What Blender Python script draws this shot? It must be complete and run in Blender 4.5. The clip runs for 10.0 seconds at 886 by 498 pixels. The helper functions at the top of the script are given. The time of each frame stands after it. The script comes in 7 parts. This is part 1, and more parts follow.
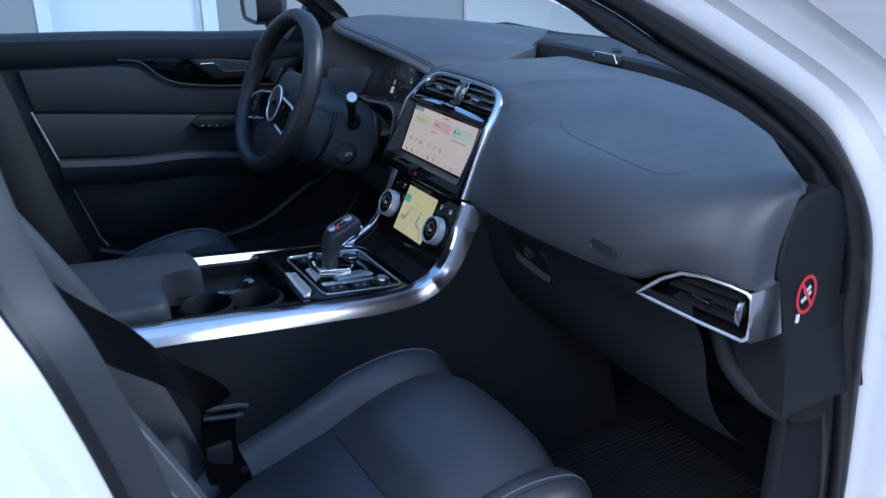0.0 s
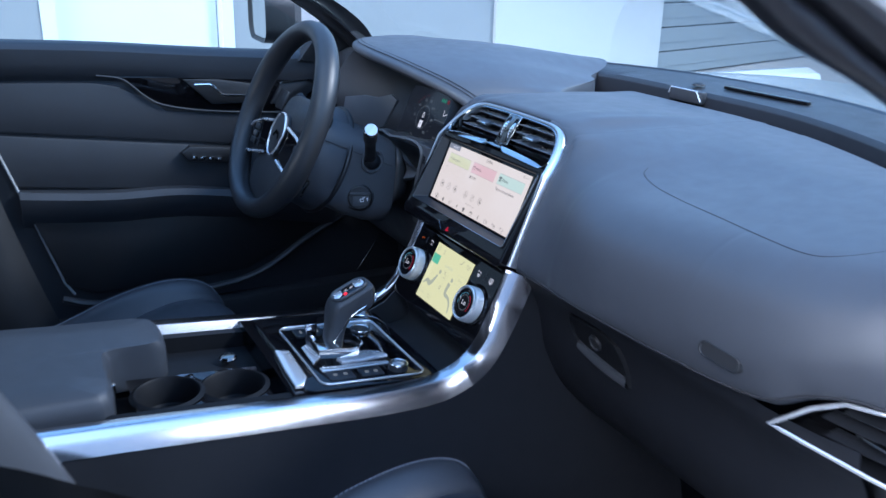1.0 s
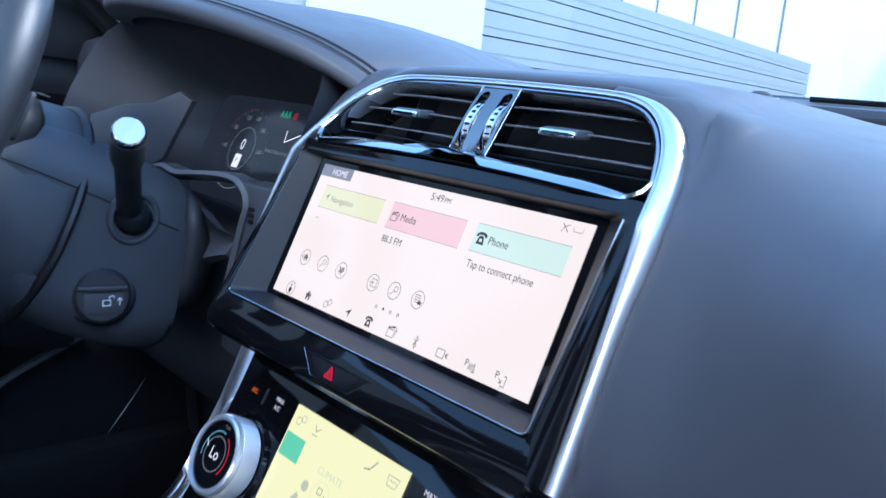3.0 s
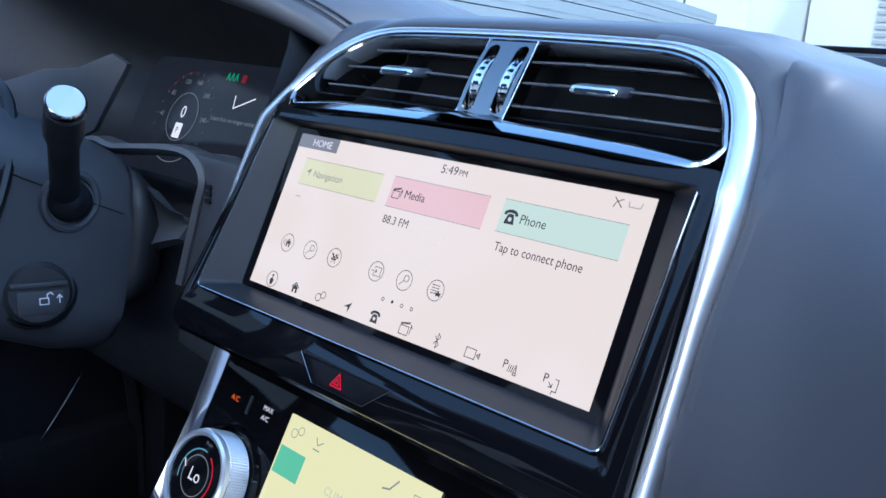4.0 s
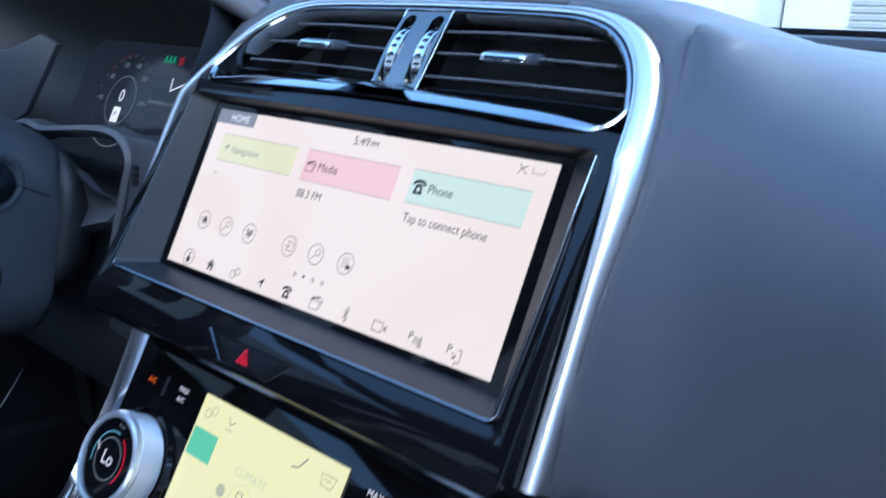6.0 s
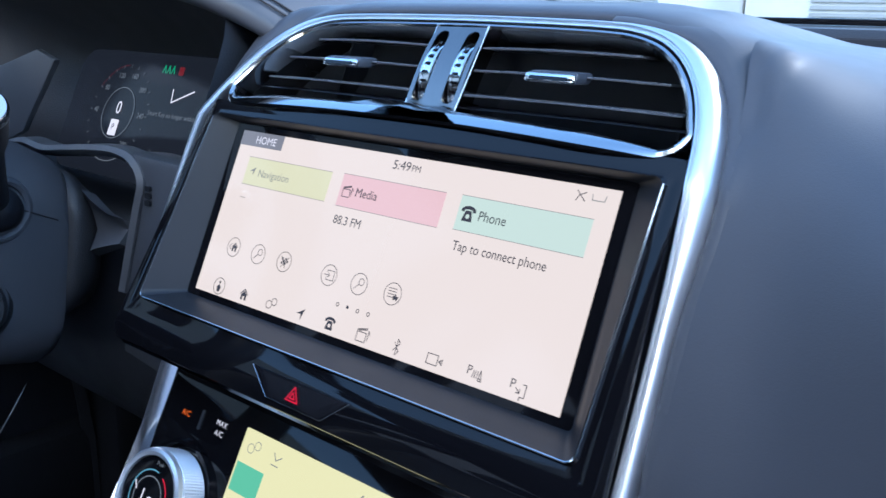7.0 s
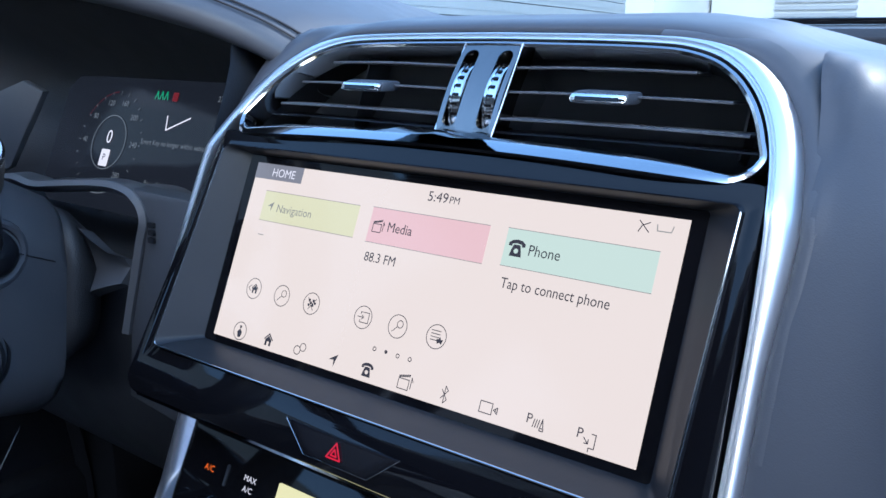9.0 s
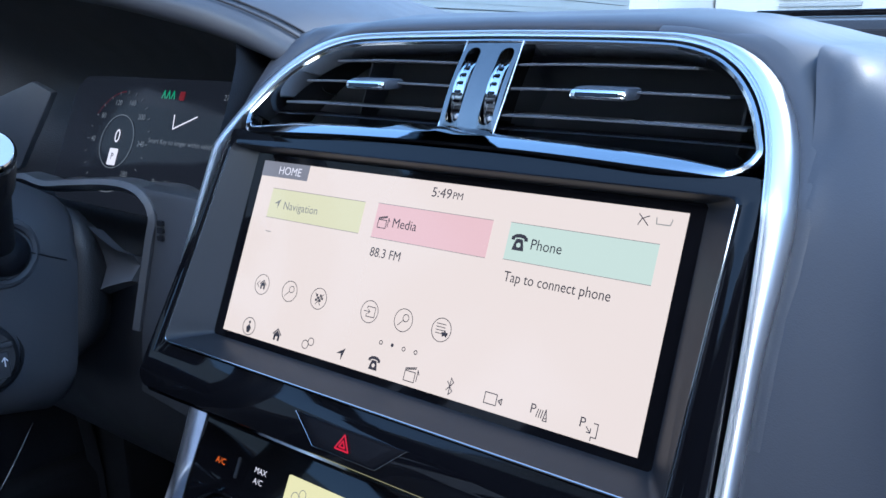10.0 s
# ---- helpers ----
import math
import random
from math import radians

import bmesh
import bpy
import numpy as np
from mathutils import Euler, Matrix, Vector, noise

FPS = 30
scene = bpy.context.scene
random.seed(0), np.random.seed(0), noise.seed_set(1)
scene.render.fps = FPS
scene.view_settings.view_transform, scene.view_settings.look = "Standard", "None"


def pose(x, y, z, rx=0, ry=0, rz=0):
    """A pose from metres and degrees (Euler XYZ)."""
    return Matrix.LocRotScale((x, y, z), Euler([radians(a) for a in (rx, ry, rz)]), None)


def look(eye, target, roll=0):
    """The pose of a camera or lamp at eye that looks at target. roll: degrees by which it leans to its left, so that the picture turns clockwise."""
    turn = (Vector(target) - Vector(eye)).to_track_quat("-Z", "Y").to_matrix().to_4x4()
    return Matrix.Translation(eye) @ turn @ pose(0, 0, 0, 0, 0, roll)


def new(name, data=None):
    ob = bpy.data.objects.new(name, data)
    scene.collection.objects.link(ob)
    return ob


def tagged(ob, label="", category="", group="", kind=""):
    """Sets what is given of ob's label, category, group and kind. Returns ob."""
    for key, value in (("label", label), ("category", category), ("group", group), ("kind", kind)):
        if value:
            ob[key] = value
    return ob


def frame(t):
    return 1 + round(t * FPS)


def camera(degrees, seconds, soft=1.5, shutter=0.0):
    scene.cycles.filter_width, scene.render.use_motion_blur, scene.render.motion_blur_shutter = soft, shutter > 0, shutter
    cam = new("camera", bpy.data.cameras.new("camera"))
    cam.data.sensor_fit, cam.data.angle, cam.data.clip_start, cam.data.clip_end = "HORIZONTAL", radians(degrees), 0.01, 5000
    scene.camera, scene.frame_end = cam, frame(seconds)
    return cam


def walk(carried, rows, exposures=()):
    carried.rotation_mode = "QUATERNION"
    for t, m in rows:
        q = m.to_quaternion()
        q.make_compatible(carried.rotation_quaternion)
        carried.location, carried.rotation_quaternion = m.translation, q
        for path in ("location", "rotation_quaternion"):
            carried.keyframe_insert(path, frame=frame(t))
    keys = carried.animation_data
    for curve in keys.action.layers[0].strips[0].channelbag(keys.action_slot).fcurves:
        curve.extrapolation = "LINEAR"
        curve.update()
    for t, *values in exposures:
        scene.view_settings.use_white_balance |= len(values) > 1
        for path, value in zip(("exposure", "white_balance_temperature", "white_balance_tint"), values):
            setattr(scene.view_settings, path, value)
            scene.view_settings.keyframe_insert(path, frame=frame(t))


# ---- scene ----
cam = camera(54.9, 10.0, 1.5, 0.4)
PATH = [
    (0, (1.413, -0.792, 1.285), (-0.199, 0.121, 0.532), -0.6),
    (0.5, (1.288, -0.734, 1.26), (-0.333, 0.196, 0.548), 0.5),
    (1, (1.089, -0.65, 1.204), (-0.567, 0.25, 0.536), 1.5),
    (1.5, (0.86, -0.479, 1.045), (-0.827, 0.427, 0.465), 2.4),
    (2, (0.679, -0.397, 0.949), (-0.989, 0.596, 0.473), 4.0),
    (2.5, (0.491, -0.337, 0.921), (-1.078, 0.832, 0.507), 5.5),
    (3, (0.38, -0.321, 0.963), (-1.07, 1.004, 0.585), 5.2),
    (3.1, (0.363, -0.318, 0.963), (-1.067, 1.029, 0.584), 5.0),
    (3.2, (0.347, -0.318, 0.964), (-1.059, 1.049, 0.571), 5.0),
    (4.3, (0.292, -0.308, 0.946), (-0.999, 1.149, 0.486), 3.8),
    (4.5, (0.301, -0.334, 0.895), (-0.993, 1.123, 0.444), 3.9),
    (5, (0.31, -0.346, 0.847), (-0.997, 1.094, 0.381), 3.8),
    (5.2, (0.311, -0.343, 0.852), (-0.989, 1.105, 0.393), 4.1),
    (5.5, (0.311, -0.33, 0.888), (-0.968, 1.14, 0.435), 4.4),
    (6, (0.315, -0.282, 0.945), (-0.948, 1.199, 0.487), 4.0),
    (6.2, (0.309, -0.27, 0.956), (-0.947, 1.213, 0.483), 3.5),
    (7.3, (0.259, -0.301, 0.962), (-0.929, 1.228, 0.464), 1.8),
    (7.5, (0.244, -0.302, 0.958), (-0.932, 1.241, 0.471), 1.5),
    (8, (0.227, -0.295, 0.962), (-0.941, 1.253, 0.475), 0.9),
    (8.5, (0.229, -0.293, 0.967), (-0.938, 1.257, 0.481), 0.5),
    (9, (0.235, -0.287, 0.968), (-0.936, 1.26, 0.481), 0.2),
    (9.5, (0.237, -0.291, 0.967), (-0.941, 1.248, 0.471), -0.3),
    (10, (0.24, -0.292, 0.97), (-0.941, 1.244, 0.470), -0.5),
]
walk(cam, [(t, look(eye, target, roll)) for t, eye, target, roll in PATH],
     [(0.0, 1.70, 5300, 8), (0.4, 2.10, 5300, 8), (1.0, 2.50, 5300, 8), (1.6, 2.65, 5300, 8), (2.0, 2.85, 5250, 8), (2.5, 2.82, 5100, 8), (3.0, 2.85, 5300, 8), (4.4, 2.58, 5350, 8), (6.2, 2.75, 5300, 8), (7.3, 2.65, 5450, 8), (10.0, 2.65, 5450, 8)])

# ---- light ----
world = bpy.data.worlds.new("sky")
scene.world = world
world.use_nodes = True
wn, wl = world.node_tree.nodes, world.node_tree.links
sky = wn.new("ShaderNodeTexSky")
sky.sky_type, sky.sun_disc = "NISHITA", False
sky.sun_elevation, sky.sun_rotation = radians(38), radians(150)
sky.air_density, sky.dust_density, sky.ozone_density = 1.0, 1.5, 1.5
wl.new(sky.outputs[0], wn["Background"].inputs[0])
wn["Background"].inputs[1].default_value = 0.14
sun = new("sun", bpy.data.lights.new("sun", "SUN"))
sun.data.energy, sun.data.angle, sun.data.color = 0.9, radians(14), (1.0, 0.97, 0.93)
sun.matrix_world = look((0, 0, 0), (-0.45, -0.9, -0.8))
tagged(sun, "low hazy sun behind thin cloud", "light", kind="structure")

# ---- materials ----


def mat(name, color, rough=0.5, metal=0.0, grain=0.0, grain_scale=600.0, var=0.12, var_scale=6.0, coat=0.0, spec=0.5, rough_var=0.08, emit=None, power=0.0):
    """A surface with colour drift at a large scale, grain and bump at a fine one."""
    m = bpy.data.materials.new(name)
    m.use_nodes = True
    n, l = m.node_tree.nodes, m.node_tree.links
    b = n["Principled BSDF"]
    b.inputs["Metallic"].default_value = metal
    b.inputs["Coat Weight"].default_value = coat
    b.inputs["Coat Roughness"].default_value = 0.04
    b.inputs["Specular IOR Level"].default_value = spec
    tc = n.new("ShaderNodeTexCoord")
    big = n.new("ShaderNodeTexNoise")
    big.inputs["Scale"].default_value, big.inputs["Detail"].default_value = var_scale, 5
    l.new(tc.outputs["Object"], big.inputs["Vector"])
    mix = n.new("ShaderNodeMix")
    mix.data_type = "RGBA"
    mix.inputs[6].default_value = (*[c * (1 - var) for c in color], 1)
    mix.inputs[7].default_value = (*[min(1, c * (1 + var)) for c in color], 1)
    l.new(big.outputs["Fac"], mix.inputs[0])
    l.new(mix.outputs[2], b.inputs["Base Color"])
    rr = n.new("ShaderNodeMapRange")
    rr.inputs[3].default_value, rr.inputs[4].default_value = max(0.0, rough - rough_var), min(1, rough + rough_var)
    smear = n.new("ShaderNodeTexNoise")
    smear.inputs["Scale"].default_value, smear.inputs["Detail"].default_value = var_scale * 5, 6
    l.new(tc.outputs["Object"], smear.inputs["Vector"])
    l.new(smear.outputs["Fac"], rr.inputs[0])
    l.new(rr.outputs[0], b.inputs["Roughness"])
    if grain:
        fine = n.new("ShaderNodeTexVoronoi")
        fine.inputs["Scale"].default_value = grain_scale
        fine2 = n.new("ShaderNodeTexNoise")
        fine2.inputs["Scale"].default_value, fine2.inputs["Detail"].default_value = grain_scale * 0.5, 3
        add = n.new("ShaderNodeMath")
        l.new(tc.outputs["Object"], fine.inputs["Vector"])
        l.new(tc.outputs["Object"], fine2.inputs["Vector"])
        l.new(fine.outputs["Distance"], add.inputs[0])
        l.new(fine2.outputs["Fac"], add.inputs[1])
        bump = n.new("ShaderNodeBump")
        bump.inputs["Strength"].default_value, bump.inputs["Distance"].default_value = grain, 0.0006
        l.new(add.outputs[0], bump.inputs["Height"])
        l.new(bump.outputs[0], b.inputs["Normal"])
    if emit:
        b.inputs["Emission Color"].default_value = (*emit, 1)
        b.inputs["Emission Strength"].default_value = power
    return m


def glow(name, color, power=1.0, rough=0.12):
    """A lit display surface under glossy glass."""
    return mat(name, [c * 0.02 for c in color], rough, var=0.0, rough_var=0.0, emit=color, power=power)


def pane(name, tint, gloss=1.0):
    """Thin clear glass: see-through, with a mirror-like gloss that grows at a slant."""
    m = bpy.data.materials.new(name)
    m.use_nodes = True
    n, l = m.node_tree.nodes, m.node_tree.links
    n.remove(n["Principled BSDF"])
    clear, shine, mixed, fres = n.new("ShaderNodeBsdfTransparent"), n.new("ShaderNodeBsdfGlossy"), n.new("ShaderNodeMixShader"), n.new("ShaderNodeFresnel")
    clear.inputs[0].default_value = (*tint, 1)
    shine.inputs[0].default_value = (gloss, gloss, gloss, 1)
    shine.inputs["Roughness"].default_value = 0.02
    fres.inputs[0].default_value = 1.45
    l.new(fres.outputs[0], mixed.inputs[0])
    l.new(clear.outputs[0], mixed.inputs[1])
    l.new(shine.outputs[0], mixed.inputs[2])
    l.new(mixed.outputs[0], n["Material Output"].inputs[0])
    return m


LEATHER = mat("dark leather", (0.045, 0.049, 0.059), 0.50, spec=0.62, grain=0.06, grain_scale=1700, var=0.10, var_scale=9)
SEAT = mat("seat leather", (0.056, 0.059, 0.067), 0.42, grain=0.14, grain_scale=700, var=0.14, var_scale=14)
ARMSKIN = mat("armrest leather", (0.030, 0.034, 0.042), 0.5, spec=0.4, grain=0.10, grain_scale=1100, var=0.12, var_scale=10)
RIMSKIN = mat("rim leather", (0.016, 0.018, 0.022), 0.42, grain=0.15, grain_scale=1300)
DOORSKIN = mat("door leather", (0.025, 0.028, 0.034), 0.50, grain=0.25, grain_scale=900, var=0.10, var_scale=9)
BLACK = mat("dull black lining", (0.017, 0.018, 0.021), 0.70, spec=0.25, grain=0.2, grain_scale=900)
SMOKE = mat("smoked bright metal", (0.46, 0.47, 0.48), 0.10, 1.0, var=0.05, rough_var=0.03)
COLUMN = mat("column plastic", (0.052, 0.056, 0.065), 0.5, grain=0.10, grain_scale=1100)
STRIP = mat("pale edge strip", (0.38, 0.39, 0.40), 0.4)
DOORWHITE = mat("white door paint", (0.62, 0.65, 0.67), 0.4, var=0.03, var_scale=1.0)
SOFT = mat("soft black plastic", (0.014, 0.015, 0.0175), 0.50, grain=0.3, grain_scale=1200)
TRIM = mat("dark grey plastic", (0.030, 0.032, 0.037), 0.46, grain=0.10, grain_scale=1100)
# fascia and side lining set darker to include shade from open door and sill
FASCIA = mat("shade-darkened fascia lining", (0.0092, 0.0102, 0.0135), 0.6, spec=0.25, grain=0.2, grain_scale=900)
LINING = mat("console side lining", (0.0115, 0.0125, 0.0155), 0.65, spec=0.25, grain=0.2, grain_scale=900)
# darker copy of the black plastics: the shade inside hollows is put into the colour
SHADEBLACK = mat("black with recess shade", (0.006, 0.0065, 0.008), 0.6, spec=0.15, grain=0.1, grain_scale=900)
HOLDER = mat("dark bright metal", (0.21, 0.205, 0.20), 0.12, 1.0, var=0.05, rough_var=0.03)
GREY = mat("matt grey plastic", (0.017, 0.019, 0.023), 0.42, spec=0.3, grain=0.03, grain_scale=1800)
PIANO = mat("gloss black", (0.004, 0.004, 0.005), 0.04, spec=0.28, rough_var=0.03, var_scale=25)
CHROME = mat("bright metal trim", (0.78, 0.79, 0.80), 0.09, 1.0, var=0.05, rough_var=0.05, var_scale=22)
ARCHMETAL = mat("brushed bright arch", (0.74, 0.75, 0.76), 0.33, 1.0, var=0.03, rough_var=0.012, var_scale=6)
BRIGHT = mat("bright silver trim", (0.72, 0.73, 0.75), 0.25, 0.7)
SATIN = mat("satin metal rail", (0.57, 0.55, 0.565), 0.15, 1.0, grain=0.008, grain_scale=26, var=0.04, rough_var=0.03, var_scale=12)
KNURL = mat("knurled metal", (0.80, 0.81, 0.82), 0.30, 0.75, rough_var=0.05)
VENTBLACK = mat("vent inner black", (0.050, 0.056, 0.068), 0.5, grain=0.1, grain_scale=1100)
SLATGREY = mat("satin slat plastic", (0.095, 0.10, 0.112), 0.28, grain=0.03, grain_scale=1100)
HAZARD = mat("smoked button plastic", (0.008, 0.008, 0.010), 0.22, spec=0.35)
RUBBER = mat("rubber seal", (0.009, 0.009, 0.011), 0.40, grain=0.06, grain_scale=700)
PAINT = mat("white car paint", (0.80, 0.80, 0.81), 0.2, coat=1.0, var=0.015, rough_var=0.03)
# carpet colour lowered too, for the shade in the footwell
CARPET = mat("black carpet", (0.012, 0.013, 0.017), 0.95, grain=1.0, grain_scale=500, spec=0.1)
WEB = mat("belt webbing", (0.0035, 0.0035, 0.0042), 0.8, spec=0.15, grain=0.5, grain_scale=900)
THREAD = mat("dark thread", (0.02, 0.02, 0.024), 0.7)
PALE = mat("pale thread", (0.26, 0.27, 0.30), 0.6)
HEAD = mat("charcoal headliner", (0.10, 0.10, 0.105), 0.9, grain=0.5, grain_scale=800)
RED = mat("red print", (0.62, 0.03, 0.05), 0.4)
WHITE = mat("white print", (0.8, 0.8, 0.8), 0.4)
GLASS = pane("windscreen glass", (0.80, 0.90, 0.90))
CONCRETE = mat("grey render wall", (0.24, 0.25, 0.26), 0.85, grain=0.6, grain_scale=60, var=0.18, var_scale=0.8)
ASPHALT = mat("worn yard paving", (0.25, 0.235, 0.225), 0.9, grain=1.0, grain_scale=90, var=0.2, var_scale=0.7)
CLAD = mat("white ribbed cladding", (0.20, 0.222, 0.235), 0.5, var=0.05, var_scale=1.2)
WALLWHITE = mat("white building render", (0.46, 0.46, 0.46), 0.8, grain=0.4, grain_scale=50, var=0.05, var_scale=0.5)
PALEWALL = mat("pale render wall", (0.62, 0.62, 0.63), 0.85, grain=0.5, grain_scale=50, var=0.10, var_scale=0.6)
DARKGAP = mat("dark joint", (0.08, 0.085, 0.09), 0.8)
DISPLAY = glow("lit display ivory", (1.0, 0.795, 0.66), 0.147)
YELLOWTILE = glow("lit tile lime", (0.92, 0.82, 0.50), 0.141)
PINKTILE = glow("lit tile pink", (1.0, 0.61, 0.57), 0.141)
MINTTILE = glow("lit tile mint", (0.75, 0.83, 0.67), 0.141)
LINEINK = glow("lit grey line", (0.50, 0.44, 0.40), 0.10)
GREYTILE = glow("lit tile grey", (0.30, 0.28, 0.30), 0.132)
INK = mat("dark screen ink", (0.01, 0.01, 0.012), 0.2, var=0.0, emit=(0.08, 0.07, 0.08), power=0.083)
INKSOFT = mat("soft screen ink", (0.02, 0.02, 0.02), 0.2, var=0.0, emit=(0.45, 0.42, 0.36), power=0.099)
CLIMATE = glow("lit climate display", (1.0, 0.87, 0.44), 0.145)
CLIMGREEN = glow("lit green key", (0.20, 0.66, 0.38), 0.132)
FIGURE = glow("lit grey figure", (0.63, 0.59, 0.40), 0.130)
FAINT = glow("lit faint line", (0.80, 0.78, 0.52), 0.124)
LITWHITE = glow("lit white symbol", (0.95, 0.86, 0.88), 0.149)
LITDIM = glow("lit dim symbol", (0.55, 0.58, 0.62), 0.045)
LITAMBER = glow("lit amber symbol", (1.0, 0.16, 0.02), 0.149)
LITRED = glow("lit red symbol", (0.9, 0.02, 0.06), 0.115)
LITDIMRED = glow("dim red line", (0.5, 0.03, 0.05), 0.05)
LITBLUE = glow("lit blue arc", (0.25, 0.60, 0.75), 0.083)
LITGREEN = glow("lit green symbol", (0.05, 0.55, 0.25), 0.083)
CLUSTER = mat("dark cluster glass", (0.006, 0.006, 0.008), 0.10, spec=0.25, emit=(0.50, 0.58, 0.80), power=0.004)

# ---- shape helpers ----


def spline(pts, n, closed=False):
    """n points along a smooth curve through pts."""
    p = [Vector(q) for q in pts]
    k = len(p)
    segs = k if closed else k - 1
    out = []
    count = n if closed else n - 1
    for i in range(n):
        u = i / count * segs
        j = min(int(u), segs - 1)
        f = u - j
        if closed:
            a, b, c, d = p[(j - 1) % k], p[j % k], p[(j + 1) % k], p[(j + 2) % k]
        else:
            a, b, c, d = p[max(j - 1, 0)], p[j], p[j + 1], p[min(j + 2, k - 1)]
        out.append(0.5 * ((2 * b) + (c - a) * f + (2 * a - 5 * b + 4 * c - d) * f * f + (3 * b - a - 3 * c + d) * f ** 3))
    return out


def lerp_list(table, x):
    """Values between the rows (key, value...) of a table."""
    if x <= table[0][0]:
        return table[0][1]
    for (a, va), (b, vb) in zip(table, table[1:]):
        if x <= b:
            f = (x - a) / (b - a)
            f = f * f * (3 - 2 * f)
            if isinstance(va, (int, float)):
                return va + (vb - va) * f
            return [tuple(p + (q - p) * f for p, q in zip(u, v)) for u, v in zip(va, vb)]
    return table[-1][1]


def skin(bm, rows, closed=False, caps=False, loop=False):
    """Quads between rows of points; closed: each row is a ring; loop: the last row joins the first."""
    vs = [[bm.verts.new(p) for p in r] for r in rows]
    m = len(vs[0])
    pairs = list(zip(vs, vs[1:])) + ([(vs[-1], vs[0])] if loop else [])
    for a, b in pairs:
        for i in range(m if closed else m - 1):
            j = (i + 1) % m
            bm.faces.new((a[i], a[j], b[j], b[i]))
    if caps:
        bm.faces.new(list(reversed(vs[0])))
        bm.faces.new(vs[-1])
    return vs


def tube(path, r, n=10, closed=False, caps=True, flat=1.0):
    """A round rod along a path; r a number or a function of 0..1."""
    bm = bmesh.new()
    rows = []
    k = len(path)
    p = [Vector(q) for q in path]
    side = None
    for i in range(k):
        t = (p[(i + 1) % k] - p[i - 1]) if closed else (p[min(i + 1, k - 1)] - p[max(i - 1, 0)])
        t.normalize()
        if side is None:
            side = t.orthogonal().normalized()
        side = (side - t * side.dot(t)).normalized()
        up = t.cross(side)
        rad = r(i / max(1, k - 1)) if callable(r) else r
        rows.append([p[i] + (side * math.cos(a) + up * math.sin(a) * flat) * rad for a in [2 * math.pi * q / n for q in range(n)]])
    skin(bm, rows, closed=True, caps=caps and not closed, loop=closed)
    bmesh.ops.recalc_face_normals(bm, faces=bm.faces)
    return bm


def sweep(path, profile, axes, caps=True):
    """A closed profile (u, v) carried along a path; axes(i) gives the two directions."""
    bm = bmesh.new()
    rows = []
    for i, p in enumerate(path):
        a, b = axes(i)
        pr = profile(i / max(1, len(path) - 1)) if callable(profile) else profile
        rows.append([Vector(p) + Vector(a) * u + Vector(b) * v for u, v in pr])
    skin(bm, rows, closed=True, caps=caps)
    bmesh.ops.recalc_face_normals(bm, faces=bm.faces)
    return bm


def rrect(x0, x1, z0, z1, r, n=5):
    """A rounded rectangle as (x, z) points, anticlockwise."""
    out = []
    for cx, cz, a0 in ((x1 - r, z1 - r, 0), (x0 + r, z1 - r, 90), (x0 + r, z0 + r, 180), (x1 - r, z0 + r, 270)):
        for i in range(n + 1):
            a = radians(a0 + 90 * i / n)
            out.append((cx + r * math.cos(a), cz + r * math.sin(a)))
    return out


def slab(poly, y0, y1, bevel=0.0, bm=None):
    """A plate with outline poly (x, z) between the depths y0 (front) and y1."""
    bm = bm or bmesh.new()
    if bevel:
        cx, cz = sum(p[0] for p in poly) / len(poly), sum(p[1] for p in poly) / len(poly)

        def shrink(d):
            out = []
            k = len(poly)
            for i in range(k):
                a, b, c = Vector(poly[i - 1]), Vector(poly[i]), Vector(poly[(i + 1) % k])
                t = (c - a)
                nrm = Vector((t.y, -t.x)).normalized() if t.length else Vector((0, 0))
                if nrm.dot(b - Vector((cx, cz))) < 0:
                    nrm = -nrm
                out.append(b - nrm * d)
            return out
        rings = [(shrink(bevel), y0), (shrink(bevel * 0.3), y0 + bevel * 0.3), (poly, y0 + bevel), (poly, y1)]
    else:
        rings = [(poly, y0), (poly, y1)]
    skin(bm, [[(p[0], y, p[1]) for p in pl] for pl, y in rings], closed=True, caps=True)
    bmesh.ops.recalc_face_normals(bm, faces=bm.faces)
    return bm


def ring_plate(outer, inner, y0, y1, bevel=0.0):
    """A frame between two outlines of as many points."""
    bm = bmesh.new()
    o = [(p[0], y1, p[1]) for p in outer]
    o2 = [(p[0], y0 + bevel, p[1]) for p in outer]
    f = [(p[0] + (q[0] - p[0]) * 0.15, y0, p[1] + (q[1] - p[1]) * 0.15) for p, q in zip(outer, inner)]
    i2 = [(p[0], y0, p[1]) for p in inner]
    i3 = [(p[0], y1, p[1]) for p in inner]
    skin(bm, [o, o2, f, i2, i3], closed=True, loop=True)
    bmesh.ops.recalc_face_normals(bm, faces=bm.faces)
    return bm


def block(x0, x1, y0, y1, z0, z1, bevel=0.0, seg=2):
    bm = bmesh.new()
    bmesh.ops.create_cube(bm, size=1)
    for v in bm.verts:
        v.co = Vector(((x0 + x1) / 2 + v.co.x * (x1 - x0), (y0 + y1) / 2 + v.co.y * (y1 - y0), (z0 + z1) / 2 + v.co.z * (z1 - z0)))
    if bevel:
        bmesh.ops.bevel(bm, geom=bm.edges[:], offset=bevel, segments=seg, affect="EDGES", profile=0.5)
    return bm


